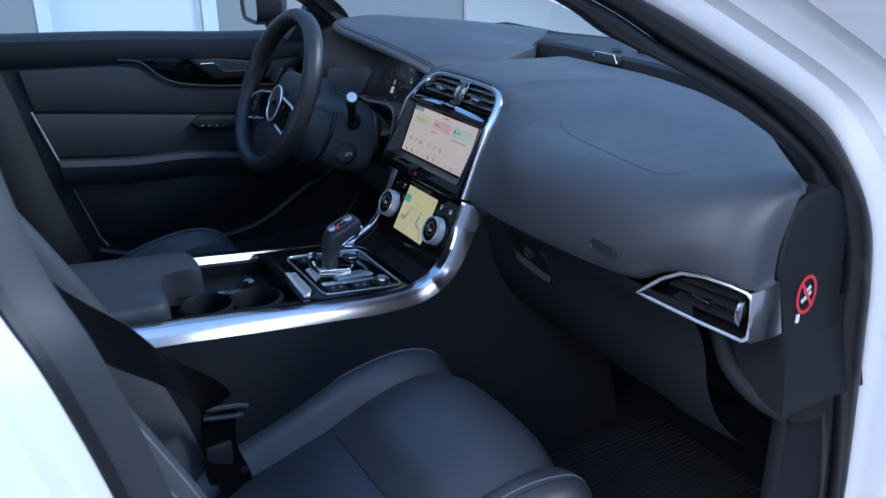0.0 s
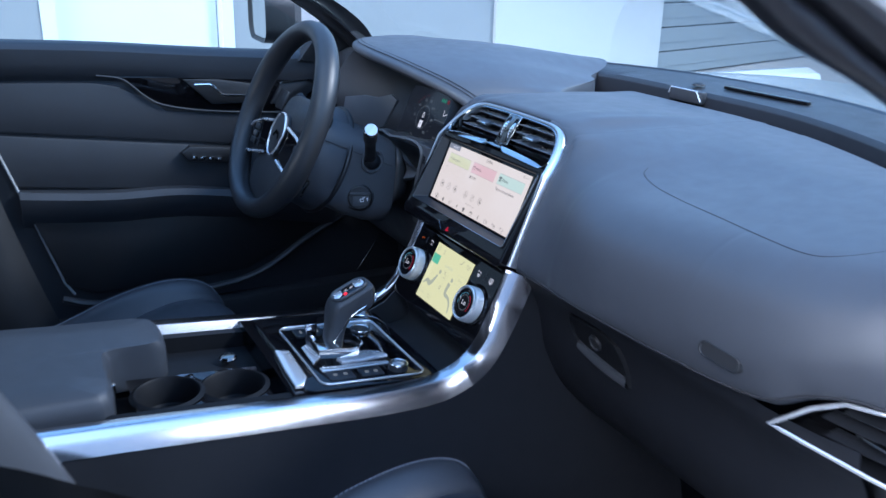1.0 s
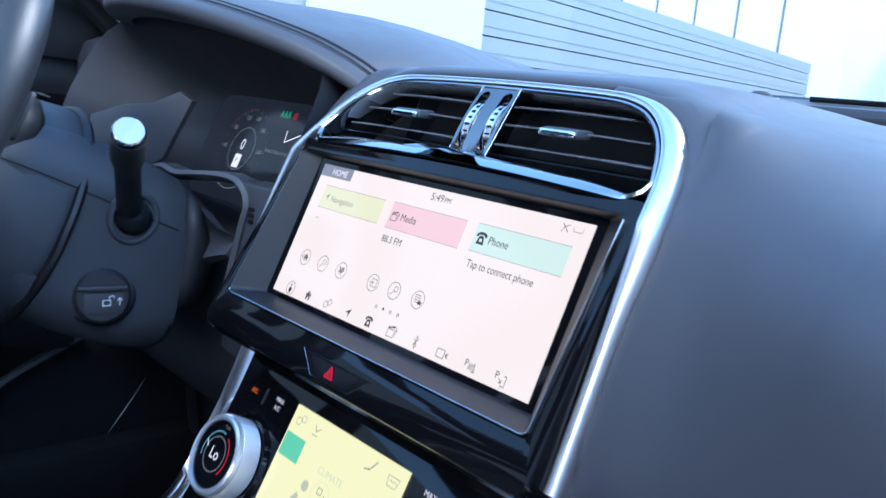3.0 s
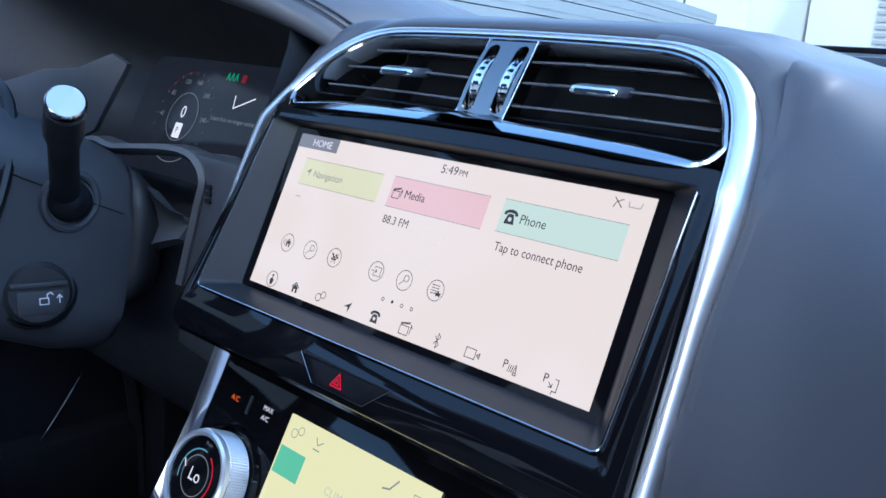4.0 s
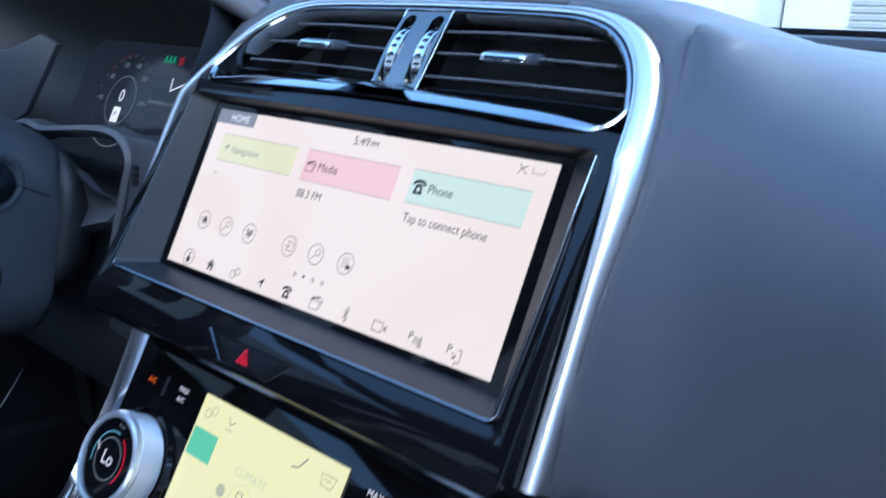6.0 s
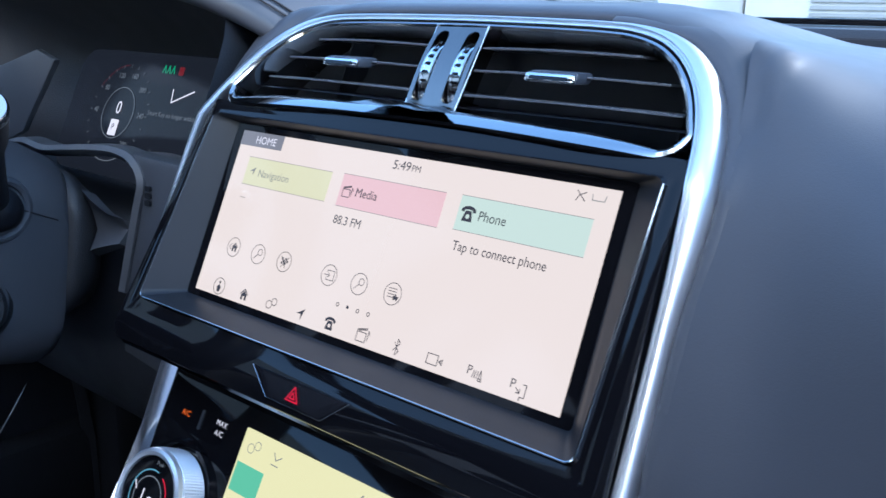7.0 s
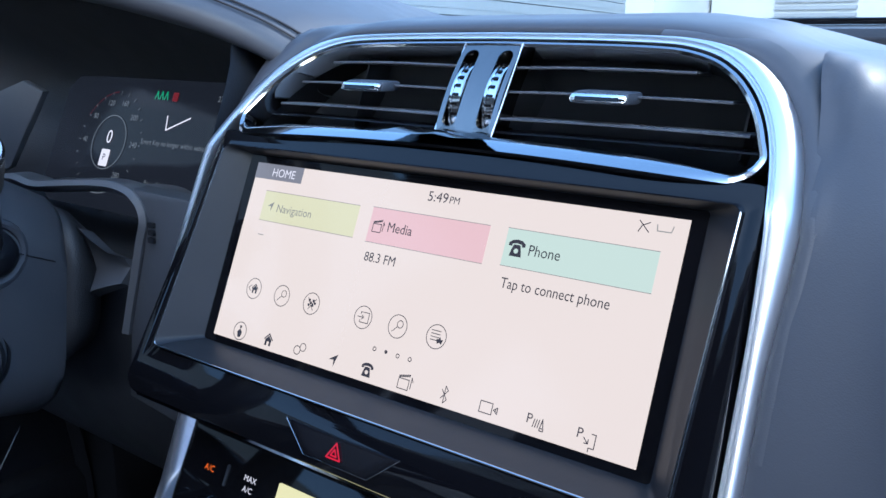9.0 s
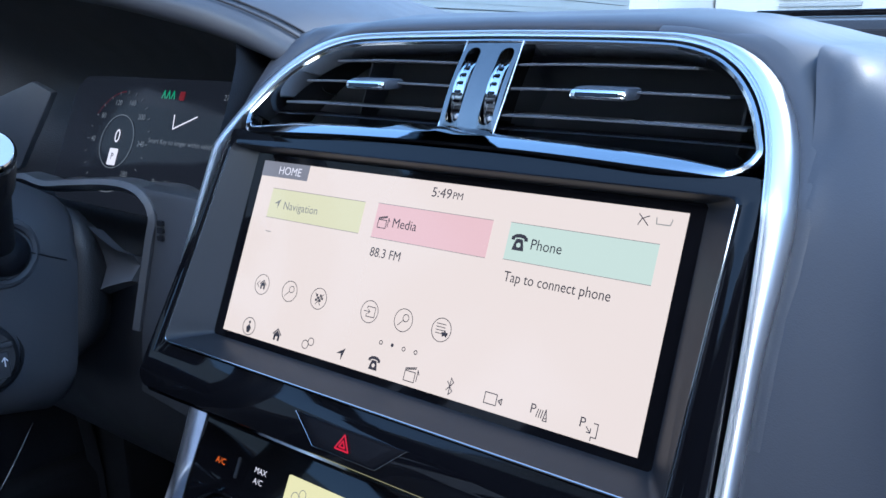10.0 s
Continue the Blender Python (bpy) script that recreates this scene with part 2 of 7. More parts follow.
def lathe(profile, n=40, axis="y"):
    """A turned body; profile rows (radius, along the axis)."""
    bm = bmesh.new()
    rows = []
    for i in range(n):
        a = 2 * math.pi * i / n
        rows.append([(r * math.cos(a), h, r * math.sin(a)) for r, h in profile])
    skin(bm, rows, loop=True)
    bmesh.ops.remove_doubles(bm, verts=bm.verts, dist=1e-6)
    bmesh.ops.recalc_face_normals(bm, faces=bm.faces)
    return bm


def strokes(lines, w, y=0.0, depth=0.0002):
    """Flat ribbons in the x-z plane along lines of (x, z) points."""
    bm = bmesh.new()
    for ln in lines:
        for a, b in zip(ln, ln[1:]):
            a, b = Vector(a), Vector(b)
            t = (b - a)
            if t.length < 1e-7:
                continue
            t.normalize()
            nrm = Vector((-t.y, t.x)) * w / 2
            a, b = a - t * w * 0.3, b + t * w * 0.3
            q = [bm.verts.new((p.x, y, p.y)) for p in (a + nrm, a - nrm, b - nrm, b + nrm)]
            bm.faces.new(q)
    bmesh.ops.recalc_face_normals(bm, faces=bm.faces)
    return bm


def arc(cx, cz, r, a0=0, a1=360, n=24):
    return [(cx + r * math.cos(radians(a0 + (a1 - a0) * i / n)), cz + r * math.sin(radians(a0 + (a1 - a0) * i / n))) for i in range(n + 1)]


def thing(name, label, category, base=(0, 0, 0), group="", kind=""):
    ob = new(name)
    ob.location = base
    ob.empty_display_size = 0.02
    return tagged(ob, label, category, group, kind)


def part(name, bm, material, parent=None, label="", m=None, angle=38, back=None):
    """Links bm as one mesh under a thing or under a part."""
    me = bpy.data.meshes.new(name)
    if m is not None:
        bm.transform(m)
    bm.to_mesh(me)
    bm.free()
    me.materials.append(material)
    for p in me.polygons:
        p.use_smooth = True
    me.set_sharp_from_angle(angle=radians(angle))
    ob = new(name, me)
    if parent is not None:
        root = parent
        off = Matrix.Identity(4)
        while root is not None:
            off = root.matrix_basis @ off
            root = root.parent
        ob.parent = parent
        ob.matrix_parent_inverse = off.inverted() if parent.parent is None else Matrix.Identity(4)
    if label:
        ob["label"] = label
    return ob


def lettering(name, text, size, x, z, material, parent, m, align="LEFT", y=-0.0006, label="", width=0):
    cu = bpy.data.curves.new(name, "FONT")
    cu.body, cu.size, cu.align_x, cu.align_y = text, size, align, "CENTER"
    cu.resolution_u = 3
    tmp = bpy.data.objects.new(name, cu)
    me = bpy.data.meshes.new_from_object(tmp)
    bpy.data.objects.remove(tmp)
    bpy.data.curves.remove(cu)
    bm = bmesh.new()
    bm.from_mesh(me)
    bpy.data.meshes.remove(me)
    if width:
        x0, x1 = min(v.co.x for v in bm.verts), max(v.co.x for v in bm.verts)
        bm.transform(Matrix.Diagonal((width / (x1 - x0), 1, 1, 1)) @ Matrix.Translation((-x0, 0, 0)))
    bm.transform(pose(x, y, z, 90, 0, 0))
    return part(name, bm, material, parent, label or "", m)


MS = pose(0, 0, 0.86, -23, 0, 0)  # the plane of the centre displays


def stack(x, y, z):
    return MS @ Vector((x, y, z))

# ---- outside: yard, wall, cladding, far building ----
WALL_U = Vector((-0.25, 1.0, 0)).normalized()  # the run of the yard wall
WALL_O = Vector((-4.28, 0.0, 0))
WALL_N = Vector((WALL_U.y, -WALL_U.x, 0))


def wall_at(s, h, out=0.0):
    p = WALL_O + WALL_U * s + WALL_N * out
    return (p.x, p.y, h)


def wall_box(s0, s1, z0, z1, out0, out1):
    bm = bmesh.new()
    skin(bm, [[wall_at(s, z0, out0), wall_at(s, z1, out0), wall_at(s, z1, out1), wall_at(s, z0, out1)] for s in (s0, s1)], closed=True, caps=True)
    bmesh.ops.recalc_face_normals(bm, faces=bm.faces)
    return bm


gbm = bmesh.new()
skin(gbm, [[(-400, y, 0), (400, y, 0)] for y in (-400, 400)])
tagged(part("ground", gbm, ASPHALT), "worn light grey yard paving", "ground", kind="structure")
yard = thing("wall_yard", "plain grey rendered yard wall with a white door", "wall", wall_at(-2, 0), kind="structure")
part("wall_panel", wall_box(-14, -0.33, 0, 3.2, -0.2, 0), CONCRETE, yard)
part("wall_panel", wall_box(0.84, 3.2, 0, 3.2, -0.2, 0), CONCRETE, yard)
part("wall_panel", wall_box(-0.33, 0.84, 2.3, 3.2, -0.2, 0), CONCRETE, yard)
part("wall_panel", wall_box(3.2, 5.55, 0, 3.2, -0.2, 0.03), WALLWHITE, yard, "white end pier")
door1 = thing("door_1", "closed white flush door in the yard wall", "door", wall_at(0.25, 0), kind="structure")
part("leaf", wall_box(-0.24, 0.75, 0.01, 2.22, -0.09, -0.05), DOORWHITE, door1)
for a, b, c, d in ((-0.33, -0.25, 0, 2.3), (0.76, 0.84, 0, 2.3), (-0.25, 0.76, 2.23, 2.3)):
    part("door_frame", wall_box(a, b, c, d, -0.12, 0.01), DOORWHITE, door1)
fence = thing("wall_cladding", "long pale ribbed metal cladding wall", "wall", wall_at(10, 0), kind="structure")
for k in range(9):
    part("cladding_board", wall_box(5.55, 19.8, 0.02 + k * 0.24, 0.245 + k * 0.24, -0.1, 0.0), CLAD, fence)
    part("rib", wall_box(5.55, 19.8, 0.10 + k * 0.24, 0.112 + k * 0.24, 0.0, 0.006), CLAD, fence)
part("backing", wall_box(5.55, 19.8, 0, 2.16, -0.14, -0.11), DARKGAP, fence)
far = thing("far_building", "tall white building behind the cladding wall", "building", (-14, 30, 0), kind="structure")
part("facade", block(-30, -9.6, 22, 30, 0, 9), WALLWHITE, far)
for k in range(14):
    part("facade_joint", block(-29 + k * 1.35, -28.95 + k * 1.35, 21.96, 22.0, 2.6, 9), DARKGAP, far)
annex = thing("low_annex", "white annex with louvred screen", "building", (-6, 26, 0), kind="structure")
part("facade", block(-9.5, 14, 26, 32, 0, 4.2), WALLWHITE, annex)
for k in range(16):
    part("louvre", block(-7.6, -5.4, 25.9, 25.99, 0.7 + k * 0.2, 0.8 + k * 0.2), CONCRETE, annex)

# added wall, never in view: throws pale light and reflections in from the right
side = thing("unseen_side_wall", "unseen pale wall added across the yard", "wall", (7.6, -2, 0), kind="structure")
part("wall_panel", block(7.6, 7.85, -14, 16, 0, 3.9), PALEWALL, side)

# ---- car shell ----
IN = [(0.56, -0.62, 1.335), (0.63, -0.42, 1.27), (0.675, -0.239, 1.191), (0.69, -0.169, 1.147), (0.709, -0.052, 1.088), (0.74, 0.083, 0.995), (0.755, 0.118, 0.942),
      (0.757, 0.157, 0.84), (0.757, 0.168, 0.719), (0.757, 0.215, 0.543), (0.757, 0.236, 0.421), (0.757, 0.24, 0.30)]
OUT = [(0.59, -0.56, 1.36), (0.652, -0.34, 1.285), (0.70, -0.138, 1.187), (0.722, -0.016, 1.122), (0.748, 0.114, 1.042), (0.77, 0.165, 0.975), (0.785, 0.207, 0.888),
       (0.785, 0.230, 0.80), (0.785, 0.239, 0.731), (0.785, 0.251, 0.618), (0.785, 0.268, 0.451), (0.785, 0.27, 0.30)]


def mirror(pts):
    return [(-x, y, z) for x, y, z in pts]


def seal_band(a, b, bulge, n=70):
    """A rounded band between two lines."""
    pa, pb = spline(a, n), spline(b, n)
    rows = []
    for i in range(n):
        t = (pa[min(i + 1, n - 1)] - pa[max(i - 1, 0)]).normalized()
        w = pb[i] - pa[i]
        nrm = t.cross(w).normalized()
        if nrm.y > 0:
            nrm = -nrm
        rows.append([pa[i] + w * f + nrm * (bulge * math.sin(math.pi * g) ** 0.7 - 0.012 * (g == 0 or g == 1)) for f, g in zip((0, 0.08, 0.25, 0.5, 0.75, 0.92, 1), (0, 0.06, 0.25, 0.5, 0.75, 0.94, 1))])
    bm = bmesh.new()
    skin(bm, rows)
    bmesh.ops.recalc_face_normals(bm, faces=bm.faces)
    return bm


MID = [tuple(Vector(a).lerp(Vector(b), 0.42)) for a, b in zip(IN, OUT)]
for side, f in (("right", lambda p: p), ("left", mirror)):
    pil = thing("pillar_" + side, "dark windscreen pillar trim with black rubber door seal", "pillar", f([IN[5]])[0], kind="structure")
    part("pillar_trim", seal_band(f(IN), f(MID), 0.010), BLACK if side == "left" else RUBBER, pil)
    part("door_seal", seal_band(f(MID), f(OUT), 0.016), RUBBER, pil)


def body_jamb(path, prof, n=70):
    p = spline(path, n)
    rows = []
    for i in range(n):
        t = p[min(i + 1, n - 1)] - p[max(i - 1, 0)]
        nrm = Vector((0, -t.z, t.y)).normalized()
        if nrm.y < 0:
            nrm = -nrm
        low = 1 + 1.6 * max(0, min(1, (1.0 - p[i].z) / 0.3))
        rows.append([p[i] + nrm * d * low + Vector((dx, 0, 0)) for d, dx in prof])
    bm = bmesh.new()
    skin(bm, rows)
    bmesh.ops.recalc_face_normals(bm, faces=bm.faces)
    return bm


shell = thing("car_body", "white painted car body around the open door", "car body", (0.8, 0.2, 0.3), kind="structure")
JAMB = [(-0.004, -0.012), (0.004, 0.004), (0.012, 0.010), (0.026, 0.012), (0.030, 0.018), (0.034, 0.032), (0.050, 0.040), (0.060, 0.052), (0.066, 0.070), (0.060, 0.085)]
part("front_jamb", body_jamb(OUT, JAMB), PAINT, shell)
BIN = [(0.56, -0.86, 1.36), (0.66, -0.80, 1.22), (0.703, -0.779, 1.09), (0.723, -0.765, 1.023), (0.74, -0.743, 0.965), (0.745, -0.721, 0.886), (0.745, -0.70, 0.794), (0.745, -0.67, 0.66), (0.745, -0.62, 0.48), (0.745, -0.58, 0.36)]
bp = thing("pillar_rear_right", "centre door pillar with navy trim and rubber seal", "pillar", BIN[-1], kind="structure")


def strip_between(rows_pts, n=60):
    bm = bmesh.new()
    skin(bm, [list(c) for c in zip(*[spline(r, n) for r in rows_pts])])
    bmesh.ops.recalc_face_normals(bm, faces=bm.faces)
    return bm


def off(pts, dx, dy):
    return [(x + dx, y + dy, z) for x, y, z in pts]


part("pillar_trim", strip_between([off(BIN, -0.03, -0.05), off(BIN, -0.012, -0.008), BIN, off(BIN, 0.006, -0.002)]), TRIM, bp)
part("door_seal", strip_between([off(BIN, 0.004, -0.004), off(BIN, 0.009, 0.004), off(BIN, 0.018, 0.004), off(BIN, 0.026, -0.004), off(BIN, 0.034, -0.020), off(BIN, 0.040, -0.030)]), TRIM, bp, "grey rounded rubber seal")
part("inner_lip", strip_between([off(BIN, 0.038, -0.028), off(BIN, 0.041, -0.026), off(BIN, 0.046, -0.034), off(BIN, 0.044, -0.04)]), RUBBER, bp)
part("rear_jamb", strip_between([off(BIN, 0.044, -0.036), off(BIN, 0.050, -0.046), off(BIN, 0.064, -0.060), off(BIN, 0.080, -0.070), off(BIN, 0.092, -0.11), off(BIN, 0.105, -0.13), off(BIN, 0.112, -0.30), off(BIN, 0.112, -1.0)]), PAINT, shell)
part("sill", block(0.70, 0.88, -0.62, 0.28, 0.24, 0.34, 0.02), PAINT, shell)
# roof skin and headliner
rb, hb = bmesh.new(), bmesh.new()
for bm_, dz in ((rb, 0.03), (hb, -0.012)):
    rows = []
    for k in range(15):
        y = -0.58 - 1.75 * k / 14
        rows.append([(x, y + 0.05 * (1 - (x / 0.6) ** 2), 1.352 + dz + 0.045 * math.sin(math.pi * (0.12 + 0.8 * k / 14)) - 0.05 * (abs(x) / 0.6) ** 2.5) for x in [0.62 * (q / 8 - 1) for q in range(17)]])
    skin(bm_, rows)
part("roof_skin", rb, PAINT, shell)
tagged(part("ceiling", hb, HEAD), "charcoal cloth headliner of the car roof", "ceiling", kind="structure")
# left side beside and behind the driver, rear bulkhead
part("left_side", block(-0.90, -0.79, -2.3, -0.66, 0.25, 1.0, 0.03), BLACK, shell)
part("right_side", block(0.80, 0.90, -2.3, -1.05, 0.25, 1.0, 0.03), PAINT, shell)
part("rear_shelf", block(-0.72, 0.72, -2.4, -1.95, 0.3, 0.95, 0.04), SOFT, shell)
for sx in (-1, 1):
    part("roof_rail", tube([(sx * 0.60, -0.58, 1.345), (sx * 0.63, -1.1, 1.37), (sx * 0.62, -1.7, 1.35), (sx * 0.66, -2.3, 1.1)], 0.035), SOFT, shell)
    part("rear_pillar", tube([(sx * 0.60, -1.05, 1.36), (sx * 0.74, -0.98, 0.98)], 0.04), SOFT, shell)
part("left_centre_pillar", strip_between([mirror(off(BIN, 0.02, 0.03)), mirror(off(BIN, -0.01, 0.0)), mirror(off(BIN, -0.02, -0.06)), mirror(off(BIN, 0.0, -0.14))]), SOFT, shell)
# bonnet
hoodb = bmesh.new()
rows = []
for k in range(16):
    v = k / 15
    y = 0.66 + 1.25 * v
    rows.append([(x, y - 0.34 * (abs(x) / 0.8) ** 2.2 * (1 - 0.5 * v), 0.955 - 0.05 * v - 0.11 * v * v - 0.04 * (abs(x) / 0.8) ** 3 + 0.012 * math.exp(-((abs(x) - 0.33) / 0.05) ** 2)) for x in [0.82 * (q / 14 - 1) for q in range(29)]])
skin(hoodb, rows)
part("bonnet", hoodb, PAINT, shell)
part("front_wing", block(0.80, 0.92, 0.40, 1.8, 0.35, 0.86, 0.05), PAINT, shell)
part("front_wing", block(-0.92, -0.80, 0.40, 1.8, 0.35, 0.86, 0.05), PAINT, shell)


def screen_base(x):
    return 0.60 - 0.44 * (abs(x) / 0.74) ** 2.2


wb = bmesh.new()
rows = []
for k in range(13):
    v = k / 12
    rows.append([((0.735 - 0.165 * v) * q, screen_base(0.74 * q) * (1 - v) + (-0.56 - 0.06 * q * q) * v, 0.984 + (1.362 - 0.984) * v + 0.03 * math.sin(math.pi * v) - 0.03 * q * q * v) for q in [i / 10 - 1 for i in range(21)]])
skin(wb, rows)
ws = part("windscreen", wb, GLASS)
ws.visible_shadow = False
tagged(ws, "clear slightly green windscreen glass", "windscreen", kind="structure")
lip = bmesh.new()
skin(lip, [[(0.74 * q, screen_base(0.74 * q) + d, z) for q in [i / 12 - 1 for i in range(25)]] for d, z in ((-0.02, 0.975), (0.0, 0.984), (0.03, 0.976), (0.10, 0.95))])
tagged(part("cowl", lip, RUBBER), "black cowl strip at the foot of the windscreen", "cowl", kind="structure")
part("left_kick_panel", block(-0.79, -0.70, 0.25, 0.62, 0.22, 0.93, 0.01), BLACK, shell)
part("inner_sill", block(-0.86, -0.755, -1.2, 0.62, 0.20, 0.42, 0.02), BLACK, shell)
# floor and tunnel
tagged(part("floor", block(-0.78, 0.78, -2.2, 0.75, 0.17, 0.22, 0.01), CARPET), "black carpeted car floor", "floor", kind="structure")
tagged(part("bulkhead", block(-0.78, 0.78, 0.62, 0.68, 0.2, 0.95), CARPET), "black carpeted footwell bulkhead", "bulkhead", kind="structure")
mat1 = part("floor_mat", block(0.24, 0.66, -0.12, 0.42, 0.221, 0.232, 0.004), CARPET)
tagged(mat1, "black ribbed carpet mat in the footwell", "floor mat")
bm = bmesh.new()
for k in range(33):
    x = 0.252 + 0.0125 * k
    skin(bm, [[(x - 0.003, y, 0.2315), (x - 0.0015, y, 0.2350), (x + 0.0015, y, 0.2350), (x + 0.003, y, 0.2315)] for y in (-0.105, 0.405)])
part("ribs", bm, mat("carpet rib", (0.0145, 0.016, 0.020), 0.9, grain=1.0, grain_scale=500, spec=0.1), mat1)

# ---- centre air vent and its bright arch ----
HALF = 0.1525


ARCH = [(0.1562, -0.095), (0.1553, -0.050), (0.1540, 0.0), (0.1524, 0.030), (0.1511, 0.0465), (0.1491, 0.0575), (0.1471, 0.0665), (0.1445, 0.0755), (0.1405, 0.0855), (0.1350, 0.0955), (0.1280, 0.1045), (0.1210, 0.1110), (0.1120, 0.1168), (0.1000, 0.1210), (0.0850, 0.1232), (0.0500, 0.1244), (0.0, 0.1250)]
ARCHR = spline([(x, z, 0) for x, z in ARCH], 90)


def arch_line(inset=0.0, z_low=-0.088):
    """The outline of the display housing: up the left side, over, down the right."""
    half = []
    for k in range(90):
        t = (ARCHR[min(k + 1, 89)] - ARCHR[max(k - 1, 0)]).normalized()
        x, z = ARCHR[k].x - inset * t.y, ARCHR[k].y + inset * t.x
        if z >= z_low:
            half.append((x, z))
    return [(-x, z) for x, z in half[:-1]] + half[::-1]


def arch_y(z):
    return -0.0065 + (0.374 * (z - 0.05) if z > 0.05 else 0.0)


def arch_flank(z, side):
    """Width and setback of the trim's rounded outer flank."""
    k = side * side * (3 - 2 * side)
    f = max(0.0, min(1.0, (z + 0.01) / 0.06))
    w = 0.0020 + k * (0.0028 + 0.0038 * f * f * (3 - 2 * f))
    return w, 0.0022 + k * (0.0040 + 0.0040 * f)


def arch_frame(n=140):
    """Points along the arch with their outward directions, in the display plane."""
    a = [Vector((x, z, 0)) for x, z in arch_line()]
    # even steps
    ln = [0.0]
    for p, q in zip(a, a[1:]):
        ln.append(ln[-1] + (q - p).length)
    out = []
    for k in range(n):
        s = ln[-1] * k / (n - 1)
        j = max(i for i in range(len(ln)) if ln[i] <= s + 1e-9)
        j = min(j, len(a) - 2)
        f = (s - ln[j]) / (ln[j + 1] - ln[j])
        out.append(a[j].lerp(a[j + 1], f))
    res = []
    for k in range(n):
        t = (out[min(k + 2, n - 1)] - out[max(k - 2, 0)]).normalized()
        res.append((out[k], Vector((-t.y, t.x, 0))))
    for _ in range(3):
        res = [(res[k][0], (res[max(k - 1, 0)][1] + res[k][1] + res[min(k + 1, n - 1)][1]).normalized()) for k in range(n)]
    return res


vent = thing("centre_air_vent", "gloss black twin air vent under a bright metal arch", "air vent", stack(0, 0.0, 0.06))
af = arch_frame()


def arch_prof(i):
    p, nrm = af[i]
    w, d = arch_flank(p.y, max(0.0, min(1.0, abs(nrm.x))))
    arc_pts = [(0.0010 + (w - 0.0010) * math.sin(radians(a)), -0.0034 + d * (1 - math.cos(radians(a)))) for a in (0, 10, 20, 30, 40, 50, 60, 70, 80)]
    return [(-0.0018, 0.010), (-0.0018, -0.0016), (-0.0014, -0.0031), (-0.0007, -0.0031), (-0.0002, -0.0019), (0.0004, -0.0020)] + arc_pts + [(w, 0.004 + d), (w - 0.0006, 0.016 + d)]


bm = bmesh.new()
rows = []
for i, (p, nrm) in enumerate(af):
    rows.append([(p.x + nrm.x * u, arch_y(p.y) + v, p.y + nrm.y * u) for u, v in arch_prof(i)])
skin(bm, rows, closed=True, caps=True)
bmesh.ops.recalc_face_normals(bm, faces=bm.faces)
part("arch_trim", bm, ARCHMETAL, vent, "bright metal arch trim", MS)


def collar_depth(i, u):
    """Depth of the leather beside the arch, u outward from the trim's edge."""
    p, nrm = af[i]
    nx = max(0.0, nrm.x)
    d = arch_flank(p.y, min(1.0, abs(nrm.x)))[1]
    g = max(0.0, min(1.0, (nx - 0.25) / 0.45))
    g = g * g * (3 - 2 * g)
    v = max(0.0, u)
    return arch_y(p.y) - 0.0026 + 0.86 * d + g * (0.08 - 0.20 * nx ** 4) * v + (1 - g) * (0.25 * v + 70 * v * v) + (0.004 if u < -0.001 else 0.0), g


MSI = MS.inverted()
RIGHT = [i for i, (p, nrm) in enumerate(af) if p.x > 0.06]


def collar(p):
    """Draw a point of the leather smoothly in to the edge of the arch."""
    q = MSI @ Vector(p)
    if not 0.06 < q.x < 0.235:
        return Vector(p)
    i = min(RIGHT, key=lambda k: (af[k][0].x - q.x) ** 2 + (af[k][0].y - q.z) ** 2)
    a, nrm = af[i]
    u = (Vector((q.x, q.z, 0)) - a).dot(nrm) - arch_flank(a.y, min(1.0, abs(nrm.x)))[0]
    dep, g = collar_depth(i, u)
    f = max(0.0, min(1.0, 1 - (u - 0.006) / 0.046))
    w = f * f * (3 - 2 * f) * g * max(0.0, min(1.0, (0.026 - abs(q.y - dep)) / 0.012)) * max(0.0, min(1.0, (q.z + 0.100) / 0.040)) * max(0.0, min(1.0, (0.092 - p[1]) / 0.03))
    q.y += w * (dep - q.y)
    return MS @ q


WELT = []
for i in RIGHT:
    p, nrm = af[i]
    if p.y > -0.040 and p.x > 0.08:
        w = arch_flank(p.y, min(1.0, abs(nrm.x)))[0]
        WELT.append([(p.x + nrm.x * (w + u), collar_depth(i, u)[0] + v, p.y + nrm.y * (w + u)) for u, v in ((-0.0009, 0.0010), (0.0005, -0.0003), (0.0020, -0.0004), (0.0040, -0.0002), (0.0065, 0.0006), (0.0100, 0.0030))])
# recess behind the slats
rec = [(x, z) for x, z in arch_line(inset=0.004) if z > 0.052]
rec = [(-HALF + 0.006, 0.055)] + rec + [(HALF - 0.006, 0.055)]
bm = bmesh.new()
skin(bm, [[(x * s, arch_y(z) + d, 0.09 + (z - 0.09) * s + 0.36 * max(0.0, d - 0.004)) for x, z in rec] for s, d in ((1.0, 0.004), (0.985, 0.012), (0.97, 0.05))], closed=True)
part("vent_tunnel", bm, BLACK, vent, "", MS)
bm = bmesh.new()
bm.faces.new([bm.verts.new((x * 0.98, arch_y(z) + 0.045, 0.09 + (z - 0.09) * 0.98 + 0.015)) for x, z in rec])
part("vent_back", bm, VENTBLACK, vent, "", MS)


